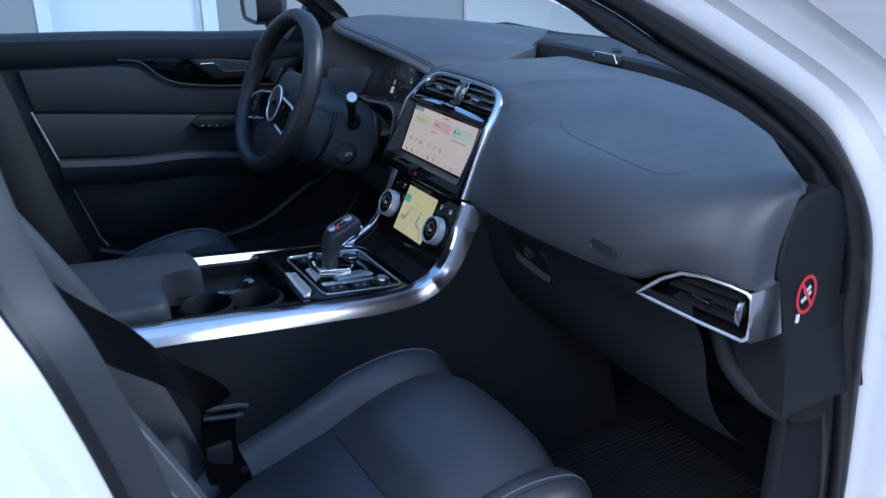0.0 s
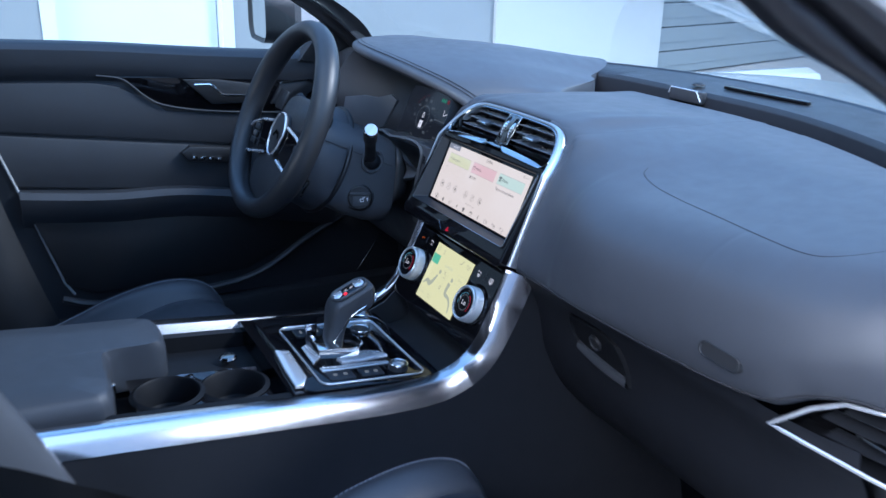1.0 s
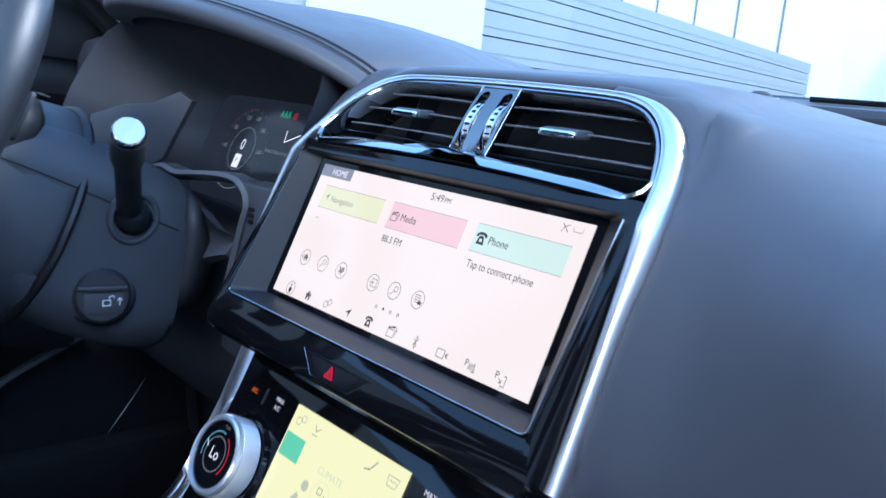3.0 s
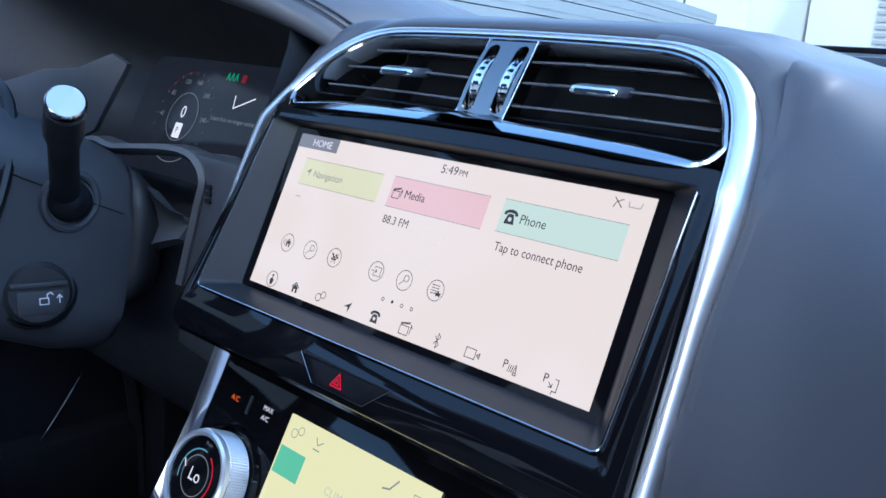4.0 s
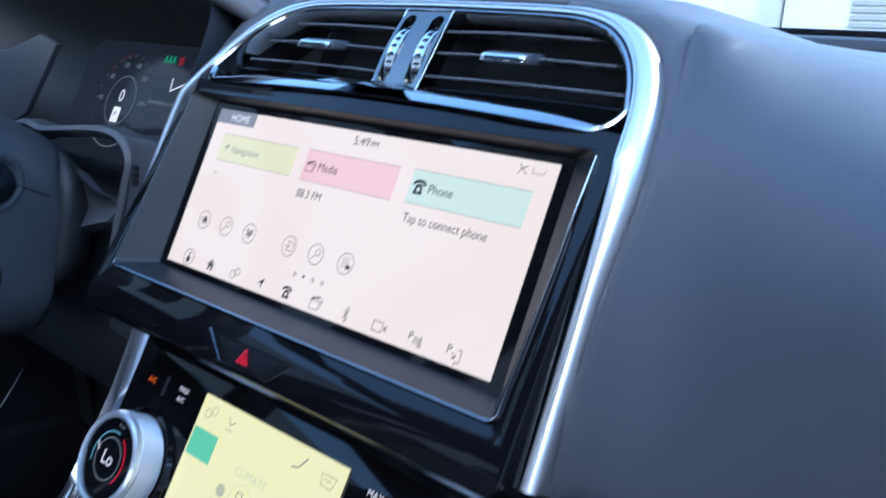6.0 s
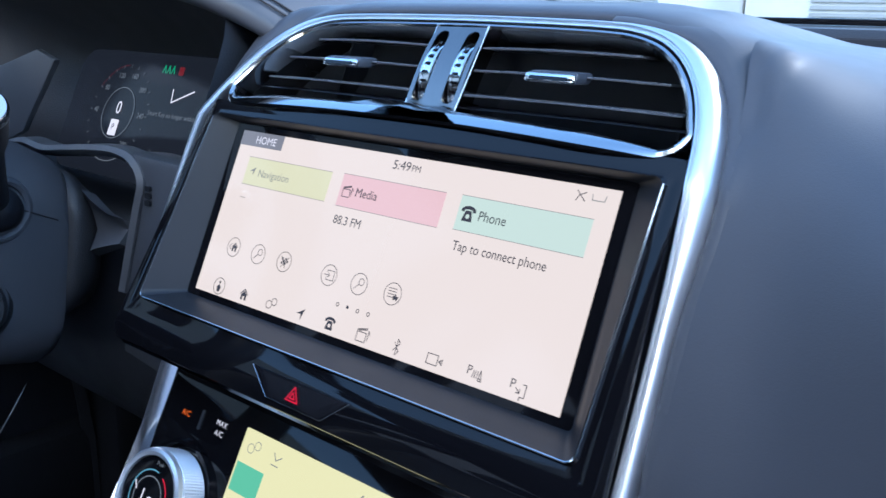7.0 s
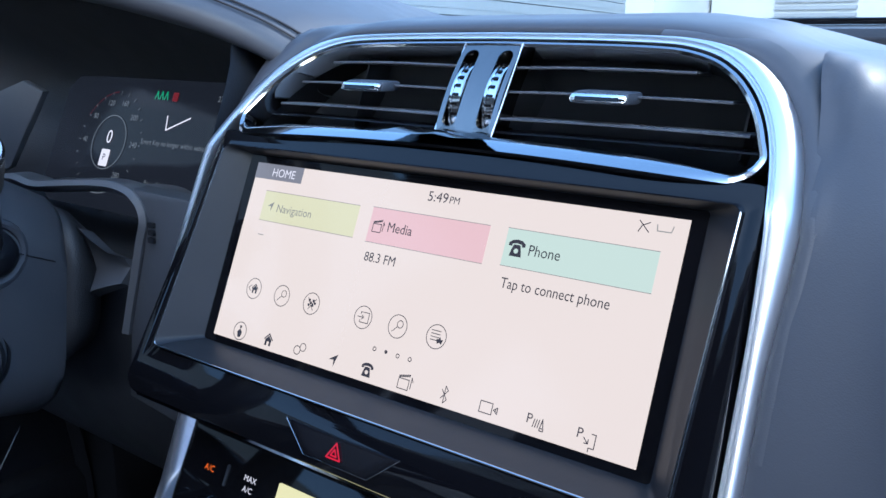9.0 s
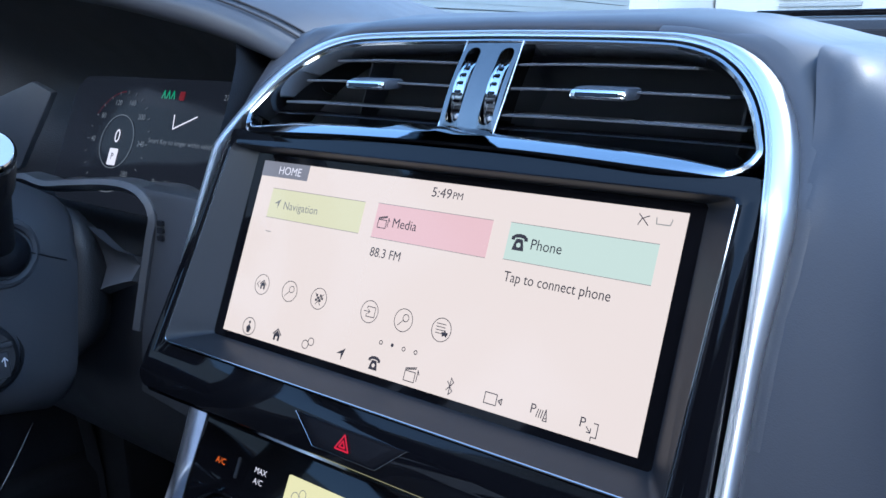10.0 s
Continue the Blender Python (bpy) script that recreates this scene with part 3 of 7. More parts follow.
def slat(x0, x1, z, y):
    bm = bmesh.new()
    n = 14
    rows = []
    for k in range(n + 1):
        x = x0 + (x1 - x0) * k / n
        b = 0.0018 * math.sin(math.pi * k / n)
        rows.append([(x, y - 0.0002 - b, z), (x, y - 0.0006 - b, z + 0.0006), (x, y - b, z + 0.0013), (x, y + 0.022, z + 0.0092), (x, y + 0.022, z + 0.0080)])
    skin(bm, rows, closed=True, caps=True)
    bmesh.ops.recalc_face_normals(bm, faces=bm.faces)
    return bm


for z, half in ((0.1085, 0.103), (0.0958, 0.121), (0.0820, 0.131), (0.0752, 0.137)):
    for x0, x1 in ((-half, -0.0165), (0.0165, half)):
        part("slat", slat(x0, x1, z, 0.0165 + (z - 0.096) * 0.16), SLATGREY if z > 0.08 else PIANO, vent, "", MS)
for vx in (-0.092, 0.122):
    part("vertical_vane", slab([(vx - 0.0006, 0.078), (vx + 0.0006, 0.078), (vx + 0.0006, 0.1240 - 0.25 * max(0.0, abs(vx) - 0.09)), (vx - 0.0006, 0.1240 - 0.25 * max(0.0, abs(vx) - 0.09))], 0.034, 0.052), VENTBLACK, vent, "", MS)
for cx in (-0.066, 0.068):
    tb_ = block(cx - 0.0135, cx + 0.0135, 0.006, 0.020, 0.0893, 0.0952, 0.002)
    for v in tb_.verts:
        v.co.z += 0.40 * (v.co.y - 0.006)
    tab = part("slat_tab", tb_, VENTBLACK, vent, "", MS)
    part("tab_print", strokes([[(cx - 0.0095, 0.0910), (cx + 0.0095, 0.0910)]], 0.0018, 0.0037), PIANO, tab, "dark bar of raised print", MS)
    part("tab_face", block(cx - 0.0130, cx + 0.0130, 0.0040, 0.0064, 0.0895, 0.0938, 0.0015), CHROME, tab, "bright metal tab face", MS)
# middle piece with two thumbwheels
mid = [(-0.0165, 0.1205), (0.0165, 0.1205), (0.0165, 0.0720), (-0.0165, 0.0720)]


def holder_y(z):
    return 0.0105 + (z - 0.072) * 0.16 - 0.0024 * (1 - ((z - 0.09625) / 0.02425) ** 2)


SLOTS = [[(sx * 0.0098 + a, 0.0965 + b) for a, b in rrect(-0.0040, 0.0040, -0.0205, 0.0205, 0.0039)] for sx in (-1, 1)]
SLOTS = [[tuple(Vector(p).lerp(Vector(q), f / 6)) for p, q in zip(sl, sl[1:] + sl[:1]) for f in range(6)] for sl in SLOTS]
plate_bm = bmesh.new()
# front plate with two long openings, each framed by its own half of the plate
for sx, slot in zip((-1, 1), SLOTS):
    x0, x1 = (-0.0165, 0.0) if sx < 0 else (0.0, 0.0165)
    cx0, cz0 = sx * 0.0098, 0.0965
    rim_pts = []
    for x, z in slot:
        dx, dz = x - cx0, z - cz0
        f = min(((x1 - cx0) / dx if dx > 1e-9 else (x0 - cx0) / dx if dx < -1e-9 else 1e9), ((0.1205 - cz0) / dz if dz > 1e-9 else (0.0720 - cz0) / dz if dz < -1e-9 else 1e9))
        rim_pts.append((cx0 + dx * f, cz0 + dz * f))
    skin(plate_bm, [[(x, holder_y(z) + d, z) for x, z in ring] for ring, d in ((rim_pts, 0.012), (rim_pts, 0.0), (slot, 0.0), (slot, 0.010))], closed=True)
    for ca in ((x0, 0.1205), (x1, 0.1205), (x0, 0.0720), (x1, 0.0720)):
        on_x = min((p for p in rim_pts if abs(p[0] - ca[0]) < 1e-6), key=lambda p: abs(p[1] - ca[1]), default=None)
        on_z = min((p for p in rim_pts if abs(p[1] - ca[1]) < 1e-6), key=lambda p: abs(p[0] - ca[0]), default=None)
        if on_x and on_z and math.hypot(on_x[0] - on_z[0], on_x[1] - on_z[1]) > 1e-6:
            plate_bm.faces.new([plate_bm.verts.new((q[0], holder_y(q[1]), q[1])) for q in (on_x, ca, on_z)])
bmesh.ops.remove_doubles(plate_bm, verts=plate_bm.verts, dist=1e-5)
bmesh.ops.recalc_face_normals(plate_bm, faces=plate_bm.faces)
holder = part("wheel_holder", plate_bm, HOLDER, vent, "bright metal holder between the vents", MS, angle=30)
part("holder_edge", tube([(x, holder_y(z) - 0.0003, z) for x, z in mid], 0.0006, 6, closed=True), CHROME, holder, "", MS)
for sx, slot in zip((-1, 1), SLOTS):
    px = sx * 0.0098
    bm = bmesh.new()
    bm.faces.new([bm.verts.new((x, holder_y(z) + 0.0095, z)) for x, z in slot])
    part("wheel_slot", bm, PIANO, holder, "", MS)
    wc = (px, holder_y(0.0930) + 0.0235, 0.0930)
    bm = lathe([(0.0, -0.0034), (0.0235, -0.0034), (0.0245, -0.0031), (0.0245, -0.0020), (0.0238, -0.0016), (0.0238, 0.0016), (0.0245, 0.0020), (0.0245, 0.0031), (0.0235, 0.0034), (0.0, 0.0034)], 72)
    bm.transform(Matrix.Translation(wc) @ pose(0, 0, 0, 0, 0, 90))
    part("thumbwheel", bm, CHROME, holder, "bright thumbwheel with dark ribs", MS)
    for k in range(8):
        a = radians(-42 + 11 * k)
        rib = block(-0.0014, 0.0014, -0.0246, -0.0232, -0.0006, 0.0006)
        rib.transform(Matrix.Translation(wc) @ Matrix.Rotation(a, 4, "X"))
        part("wheel_rib", rib, PIANO, holder, "", MS)
# inner bright loop round the slats, thicker along its lower side
LOOPX, LOOPR = 0.1418, 0.011


def bar_z(x):
    return 0.0590 + 0.0060 * (1 - (x / 0.15) ** 2)


up_side = [(x, z) for x, z in arch_line(inset=0.0042) if z > 0.0765][::3]
zc = bar_z(LOOPX - LOOPR) + LOOPR
loop = list(up_side)
loop += [(LOOPX - LOOPR + LOOPR * math.cos(radians(a)), zc - LOOPR * math.sin(radians(a))) for a in range(0, 91, 15)]
loop += [((LOOPX - LOOPR) * (1 - k / 10), bar_z((LOOPX - LOOPR) * (1 - k / 10))) for k in range(1, 20)]
loop += [(-(LOOPX - LOOPR) - LOOPR * math.sin(radians(a)), zc - LOOPR * math.cos(radians(a))) for a in range(0, 91, 15)]
lp = spline([(x, z, 0) for x, z in loop], 200, closed=True)
rows = []
for k in range(200):
    p = lp[k]
    t = (lp[(k + 2) % 200] - lp[k - 2]).normalized()
    nrm = Vector((t.y, -t.x, 0))
    low = max(0.0, min(1.0, (0.076 - p.y) / 0.010)) * max(0.0, min(1.0, (0.141 - abs(p.x)) / 0.050)) ** 0.6
    low = low * low * (3 - 2 * low)
    w = 0.0018 + 0.0024 * low
    y = (arch_y(p.y) + 0.0005) * (1 - low) - 0.0065 * low + 0.003 * (1 - (p.x / 0.15) ** 2) * low
    side = ((-1, 0.012), (-1, 0.0), (-0.7, -0.0020), (0, -0.0028), (0.7, -0.0020), (1, 0.0), (1, 0.012))
    bar = ((-1, 0.012), (-1, -0.0040), (-0.8, -0.0056), (0.1, -0.0030), (0.9, 0.0006), (1.05, 0.002), (1.05, 0.012))
    prof = [(a[0] + (b[0] - a[0]) * low, a[1] + (b[1] - a[1]) * low) for a, b in zip(side, bar)]
    rows.append([(p.x + nrm.x * u * w, y + v, p.y + nrm.y * u * w) for u, v in prof])
bm = bmesh.new()
skin(bm, rows, loop=True)
bmesh.ops.recalc_face_normals(bm, faces=bm.faces)
part("inner_loop", bm, SMOKE, vent, "bright metal loop round the slats", MS)
foot = bmesh.new()
skin(foot, [[(x, 0.0100 - 0.0225 * math.sin(1.45 * t), 0.0735 - 0.0095 * t ** 1.3 + 0.0006 * math.cos(x * 300)) for x in (-0.0165 - 0.024 * t ** 2.5, -0.011, -0.005, 0.0, 0.005, 0.011, 0.0165 + 0.030 * t ** 2.5)] for t in (0, 0.15, 0.3, 0.45, 0.6, 0.75, 0.88)])
part("holder_foot", foot, HOLDER, vent, "", MS)

# ---- infotainment unit ----
unit = thing("infotainment_unit", "large lit touchscreen in a gloss black housing", "touchscreen", stack(0, 0, -0.09))


def box_ring(x0, x1, z0, z1, r):
    return rrect(x0, x1, z0, z1, r, 10)


hous_o = box_ring(-0.1525, 0.1525, -0.0895, 0.0605, 0.008)
open_i = box_ring(-0.1270, 0.1270, -0.0535, 0.0492, 0.002)


def rim_y(z):
    bow = 0.0024 * math.sin(math.pi * (z + 0.0895) / 0.026) if -0.0895 < z < -0.0635 else 0.0  # the lower bar is slightly rounded
    return -0.0110 + 0.10 * z - bow


open_o = box_ring(-0.1405, 0.1405, -0.0622, 0.0508, 0.004)
hous_o = [(x * (1.0 + 0.010 * (0.06 - z) / 0.15), z) for x, z in hous_o]
lim_z, lim_x = [p.y for p in ARCHR], [p.x for p in ARCHR]
hous_o = [(math.copysign(min(abs(x), float(np.interp(z, lim_z, lim_x)) - 0.0010), x), z) for x, z in hous_o]
bm = bmesh.new()
skin(bm, [[(x, y if k < 1 else rim_y(z) + y, z) for x, z in r] for k, (r, y) in enumerate(((hous_o, 0.012), (hous_o, 0.0035), ([(x * 0.994, z * 0.992) for x, z in hous_o], 0.0006),
     *[([(a[0] * 0.990 * (1 - f) + b[0] * 1.016 * f, a[1] * 0.985 * (1 - f) + b[1] * 1.035 * f) for a, b in zip(hous_o, open_o)], -0.0002) for f in (0.0, 0.12, 0.3, 0.5, 0.7, 0.88)],
     ([(x * 1.010, z * 1.020) for x, z in open_o], -0.0004), ([(x * 1.004, z * 1.008) for x, z in open_o], -0.0014), (open_o, -0.0024)))], closed=True)
bmesh.ops.recalc_face_normals(bm, faces=bm.faces)
part("housing", bm, PIANO, unit, "gloss black housing", MS, angle=30)
bm = bmesh.new()
skin(bm, [[(x, rim_y(z) + y if k < 2 else y, z) for x, z in r] for k, (r, y) in enumerate(((open_o, -0.0025), ([(x * 0.99, z * 0.985) for x, z in open_o], -0.0008), (open_i, 0.0008)))], closed=True)
bmesh.ops.recalc_face_normals(bm, faces=bm.faces)
part("inner_rim", bm, GREY, unit, "matt grey sloping inner rim", MS, angle=25)
# highlight on the rim's edge modelled as a bright thread, left out along the top
low_rim = [p for p in open_o[11:] + open_o[:11] if p[1] < 0.0485]
part("rim_highlight", tube([(x * 1.003, rim_y(z) - 0.0022, z * 1.006) for x, z in low_rim], 0.00055, 8), SMOKE, unit, "thin metal line standing in for the rim's highlight", MS)
part("display_glass", slab(rrect(-0.1285, 0.1285, -0.0545, 0.0490, 0.002), 0.0006, 0.004), PIANO, unit, "", MS)
disp = part("display", slab([(-0.1198, -0.0497), (0.1208, -0.0497), (0.1208, 0.0447), (-0.1198, 0.0447)], 0.0, 0.0008), DISPLAY, unit, "lit ivory home screen", MS)


def tile(name, x0, x1, z0, z1, m, y=-0.0003):
    bm = bmesh.new()
    bm.faces.new([bm.verts.new(p) for p in ((x0, y, z0), (x1, y, z0), (x1, y, z1), (x0, y, z1))])
    return part(name, bm, m, disp, "", MS)


tile("title_tab", -0.1198, -0.0845, 0.0363, 0.0447, GREYTILE)
for nm, x0, x1, z0, z1, tm in (("navigation_tile", -0.1080, -0.0410, 0.0143, 0.0302, YELLOWTILE), ("media_tile", -0.0325, 0.0348, 0.0137, 0.0307, PINKTILE), ("phone_tile", 0.0439, 0.1120, 0.0147, 0.0311, MINTTILE)):
    tile(nm, x0, x1, z0, z1, tm)
    for z in (z0, z1):
        part("tile_line", strokes([[(x0, z), (x1, z)]], 0.00028, -0.0005), LINEINK, disp, "", MS)
for nm, tx, sz, x, z, m, wd in (("title_text", "HOME", 0.0062, -0.1065, 0.0400, LITWHITE, 0.0168), ("clock_text", "5:49", 0.0066, -0.0019, 0.0394, INK, 0.0112),
                                ("clock_suffix", "PM", 0.0046, 0.0104, 0.0390, INK, 0.0054),
                                ("navigation_text", "Navigation", 0.0060, -0.0965, 0.0216, INKSOFT, 0.0250), ("media_text", "Media", 0.0066, -0.0207, 0.0220, INK, 0.0145),
                                ("phone_text", "Phone", 0.0066, 0.0562, 0.0227, INK, 0.0148), ("station_text", "88.3 FM", 0.0064, -0.0304, 0.0066, INK, 0.0188),
                                ("connect_text", "Tap to connect phone", 0.0064, 0.0465, 0.0074, INK, 0.0503), ("parking_letter", "P", 0.0056, 0.0728, -0.0432, INK, 0),
                                ("parking_letter", "P", 0.0056, 0.0952, -0.0428, INK, 0)):
    lettering(nm, tx, sz, x, z, m, disp, MS, "LEFT", width=wd)
R0 = 0.0053
ICON = {
    "route_icon": (-0.098, -0.0214), "search_icon": (-0.077, -0.0214), "flag_icon": (-0.056, -0.0214), "source_icon": (-0.022, -0.0214), "media_search_icon": (-0.001, -0.0214), "favourite_icon": (0.021, -0.0214),
}
for nm, (cx, cz) in ICON.items():
    lines = [arc(cx, cz, R0)]
    if "search" in nm:
        lines += [arc(cx + 0.0012, cz + 0.0012, 0.0017, n=14), [(cx - 0.0002, cz - 0.0002), (cx - 0.0028, cz - 0.0028)]]
    elif nm == "route_icon":
        lines += [[(cx - 0.0020, cz + 0.0016), (cx - 0.0038, cz), (cx - 0.0020, cz - 0.0016)]]
    elif nm == "flag_icon":
        lines += [[(cx - 0.0028, cz + 0.0026), (cx + 0.0016, cz - 0.0030)], [(cx + 0.0028, cz + 0.0026), (cx - 0.0016, cz - 0.0030)]]
    elif nm == "source_icon":
        lines += [[(cx - 0.0016, cz + 0.0014), (cx - 0.0016, cz + 0.0024), (cx + 0.0034, cz + 0.0024), (cx + 0.0034, cz - 0.0024), (cx - 0.0016, cz - 0.0024), (cx - 0.0016, cz - 0.0012)], [(cx - 0.0034, cz), (cx + 0.0004, cz)], [(cx - 0.0008, cz + 0.001), (cx + 0.0004, cz), (cx - 0.0008, cz - 0.001)]]
    else:
        lines += [[(cx - 0.003, cz + 0.0026 - k * 0.0014), (cx + 0.002, cz + 0.0026 - k * 0.0014)] for k in range(4)]
        lines += []
    part(nm, strokes(lines, 0.00036, -0.0006), INK, disp, "", MS)
zb = -0.0443


def solid(name, polys, m=None):
    """Filled shapes on the display."""
    bm = bmesh.new()
    for poly in polys:
        bm.faces.new([bm.verts.new((x, -0.00065, z)) for x, z in poly])
    bmesh.ops.triangulate(bm, faces=bm.faces[:])
    return part(name, bm, m or INK, disp, "", MS)


def house(cx, cz, k):
    return [[(cx + a * k, cz + b * k) for a, b in q] for q in ([(-1.1, 0.05), (0, 1.1), (1.1, 0.05), (0.9, -0.05), (0, 0.8), (-0.9, -0.05)], [(-0.72, -1.0), (-0.72, 0.0), (0, 0.66), (0.72, 0.0), (0.72, -1.0), (0.25, -1.0), (0.25, -0.3), (-0.25, -0.3), (-0.25, -1.0)])]


def star(cx, cz, r):
    return [(cx + (r if k % 2 == 0 else r * 0.42) * math.sin(math.pi * k / 5), cz + (r if k % 2 == 0 else r * 0.42) * math.cos(math.pi * k / 5)) for k in range(10)]


def telephone(cx, cz, k):
    handset = [(cx + k * a, cz + k * b) for a, b in ((-1.25, 0.35), (-1.2, 0.75), (-0.7, 1.1), (0, 1.22), (0.7, 1.1), (1.2, 0.75), (1.25, 0.35), (0.75, 0.3), (0.68, 0.62), (0, 0.72), (-0.68, 0.62), (-0.75, 0.3))]
    ring = [((cx + 0.34 * k * math.cos(radians(a)), cz + k * (-0.28 + 0.34 * math.sin(radians(a)))), (cx + k * b[0], cz + k * b[1])) for a, b in zip((45, 90, 135, 180, 225, 270, 315, 360), ((0.5, 0.5), (0.0, 0.55), (-0.5, 0.5), (-0.72, -0.2), (-0.9, -1.0), (0.0, -1.0), (0.9, -1.0), (0.72, -0.2)))]
    return [handset] + [[a[0], a[1], b[1], b[0]] for a, b in zip(ring, ring[1:] + ring[:1])]


def arrow(cx, cz, k):
    return [[(cx - 1.0 * k, cz - 0.05 * k), (cx + 0.9 * k, cz + 1.1 * k), (cx + 0.1 * k, cz + 0.05 * k)], [(cx + 0.1 * k, cz + 0.05 * k), (cx + 0.9 * k, cz + 1.1 * k), (cx + 0.25 * k, cz - 1.1 * k)]]


def clapper(cx, cz, k):
    return [[(cx - 1.0 * k, cz - 1.0 * k), (cx + 0.9 * k, cz - 1.0 * k), (cx + 0.9 * k, cz + 0.45 * k), (cx - 1.0 * k, cz + 0.45 * k), (cx - 1.0 * k, cz - 1.0 * k)], [(cx - 1.0 * k, cz + 0.6 * k), (cx + 0.9 * k, cz + 1.0 * k)], [(cx - 1.0 * k, cz + 0.78 * k), (cx + 0.9 * k, cz + 1.18 * k)]] + [[(cx + (-0.8 + 0.4 * q) * k, cz + (0.55 + 0.09 * q) * k), (cx + (-0.68 + 0.4 * q) * k, cz + (0.9 + 0.09 * q) * k)] for q in range(5)] + [[(cx + 1.3 * k, cz + 0.9 * k), (cx + 1.3 * k, cz - 0.7 * k)], [(cx + 1.3 * k, cz + 0.9 * k), (cx + 1.6 * k, cz + 0.3 * k)]]


solid("home_icon", house(-0.0783, zb, 0.0030))
solid("route_house", house(-0.0972, -0.0214, 0.0024))
solid("profile_figure", [[(p[0], p[1]) for p in arc(-0.1, zb + 0.0022, 0.0008, n=10)[:-1]], [(-0.1018, zb - 0.0006), (-0.1, zb + 0.0012), (-0.0982, zb - 0.0006), (-0.0991, zb - 0.0008), (-0.0991, zb - 0.0032), (-0.1009, zb - 0.0032), (-0.1009, zb - 0.0008)]])
solid("compass_icon", arrow(-0.0334, zb, 0.0028))
solid("phone_icon", telephone(-0.0121, zb, 0.0029))
solid("phone_tile_icon", telephone(0.0501, 0.0226, 0.0033))
solid("navigation_tile_icon", arrow(-0.1016, 0.0222, 0.0024), INKSOFT)
solid("favourite_star", [star(0.0232, -0.0228, 0.0019)])
solid("flag_squares", [[(-0.0582 + 0.0013 * i, -0.0192 - 0.0012 * j), (-0.0569 + 0.0013 * i, -0.0192 - 0.0012 * j), (-0.0569 + 0.0013 * i, -0.0204 - 0.0012 * j), (-0.0582 + 0.0013 * i, -0.0204 - 0.0012 * j)] for i in range(4) for j in range(3) if (i + j) % 2 == 0])
solid("page_dot", [[(p[0], p[1]) for p in arc(-0.0039, -0.0338, 0.0009, n=10)[:-1]]])
BOTTOM = {
    "profile_icon": [arc(-0.1, zb, 0.0046)],
    "settings_icon": [arc(-0.0576, zb - 0.0006, 0.0021, n=16), arc(-0.0541, zb + 0.0014, 0.0019, n=16)],
    "media_icon": clapper(0.0098, zb, 0.0031),
    "link_icon": [[(0.0306, zb + 0.0020), (0.0338, zb - 0.0018), (0.0322, zb - 0.0036), (0.0322, zb + 0.0038), (0.0338, zb + 0.0020), (0.0306, zb - 0.0018)]],
    "camera_icon": [[(0.0506, zb - 0.0022), (0.0506, zb + 0.0024), (0.0566, zb + 0.0024), (0.0566, zb - 0.0022), (0.0506, zb - 0.0022)], [(0.0574, zb), (0.0592, zb + 0.0013), (0.0592, zb - 0.0013), (0.0574, zb)], [(0.0584, zb + 0.0004), (0.0584, zb - 0.0004)]],
    "parking_icon": [[(0.0762 + k * 0.0011, zb - 0.0016), (0.0767 + k * 0.0011, zb + 0.0016)] for k in range(3)] + [[(0.0794, zb - 0.0024), (0.0802, zb + 0.0022), (0.0812, zb - 0.0024), (0.0794, zb - 0.0024)], [(0.0799, zb - 0.0014), (0.0806, zb - 0.0014)]],
    "park_assist_icon": [[(0.0986, zb + 0.0004), (0.1004, zb - 0.0014)], [(0.1006, zb + 0.0001), (0.1006, zb - 0.0016), (0.0990, zb - 0.0016)], [(0.1016, zb + 0.0024), (0.1034, zb + 0.0024), (0.1034, zb - 0.0030), (0.1012, zb - 0.0030), (0.1012, zb - 0.0044)]],
    "page_dots": [arc(-0.0108, -0.0339, 0.0009, n=10), arc(0.003, -0.0341, 0.0009, n=10), arc(0.010, -0.0341, 0.0009, n=10)],
    "no_phone_icon": [[(0.1012, 0.0420), (0.1056, 0.0378)], [(0.1014, 0.0376), (0.1026, 0.0402), (0.1056, 0.0416)]],
    "signal_icon": [[(0.1086, 0.0412), (0.1090, 0.0388), (0.1146, 0.0388), (0.1152, 0.0412)]],
    "media_tile_icon": clapper(-0.0272, 0.0216, 0.0027),
    "dash_mark": [[(-0.1054, 0.0068), (-0.1016, 0.0068)]],
}
for nm, lines in BOTTOM.items():
    part(nm, strokes(lines, 0.0004, -0.0006), INKSOFT if nm in ("signal_icon", "dash_mark") else INK, disp, "", MS)
HZ = [(-0.0335, -0.0728), (-0.0185, -0.0850), (0.0185, -0.0850), (0.0325, -0.0728)]
bm = bmesh.new()
skin(bm, [[(x * s, rim_y(z) - 0.0004 + d, -0.0785 + (z + 0.0785) * s) for x, z in HZ] for s, d in ((1.0, 0.004), (1.0, 0.0002), (0.99, -0.0004), (0.95, -0.0007), (0.7, -0.0008), (0.4, -0.0008))], closed=True, caps=True)
bmesh.ops.recalc_face_normals(bm, faces=bm.faces)
hz = part("hazard_button", bm, HAZARD, unit, "gloss black hazard warning button", MS)
part("button_edge", tube([(x * 1.004, rim_y(z) - 0.0006, z) for x, z in HZ], 0.00025, 6), SMOKE, hz, "", MS)
tri = [(-0.0044, -0.0818), (0.0034, -0.0818), (-0.0005, -0.0752), (-0.0044, -0.0818)]
bm = strokes([tri, [(-0.0005 + (p[0] + 0.0005) * 0.42, -0.0797 + (p[1] + 0.0797) * 0.42) for p in tri]], 0.0008, 0.0)
for v in bm.verts:
    v.co.y = rim_y(v.co.z) - 0.0017
part("hazard_symbol", bm, LITRED, hz, "red warning triangle", MS)
bm = bmesh.new()
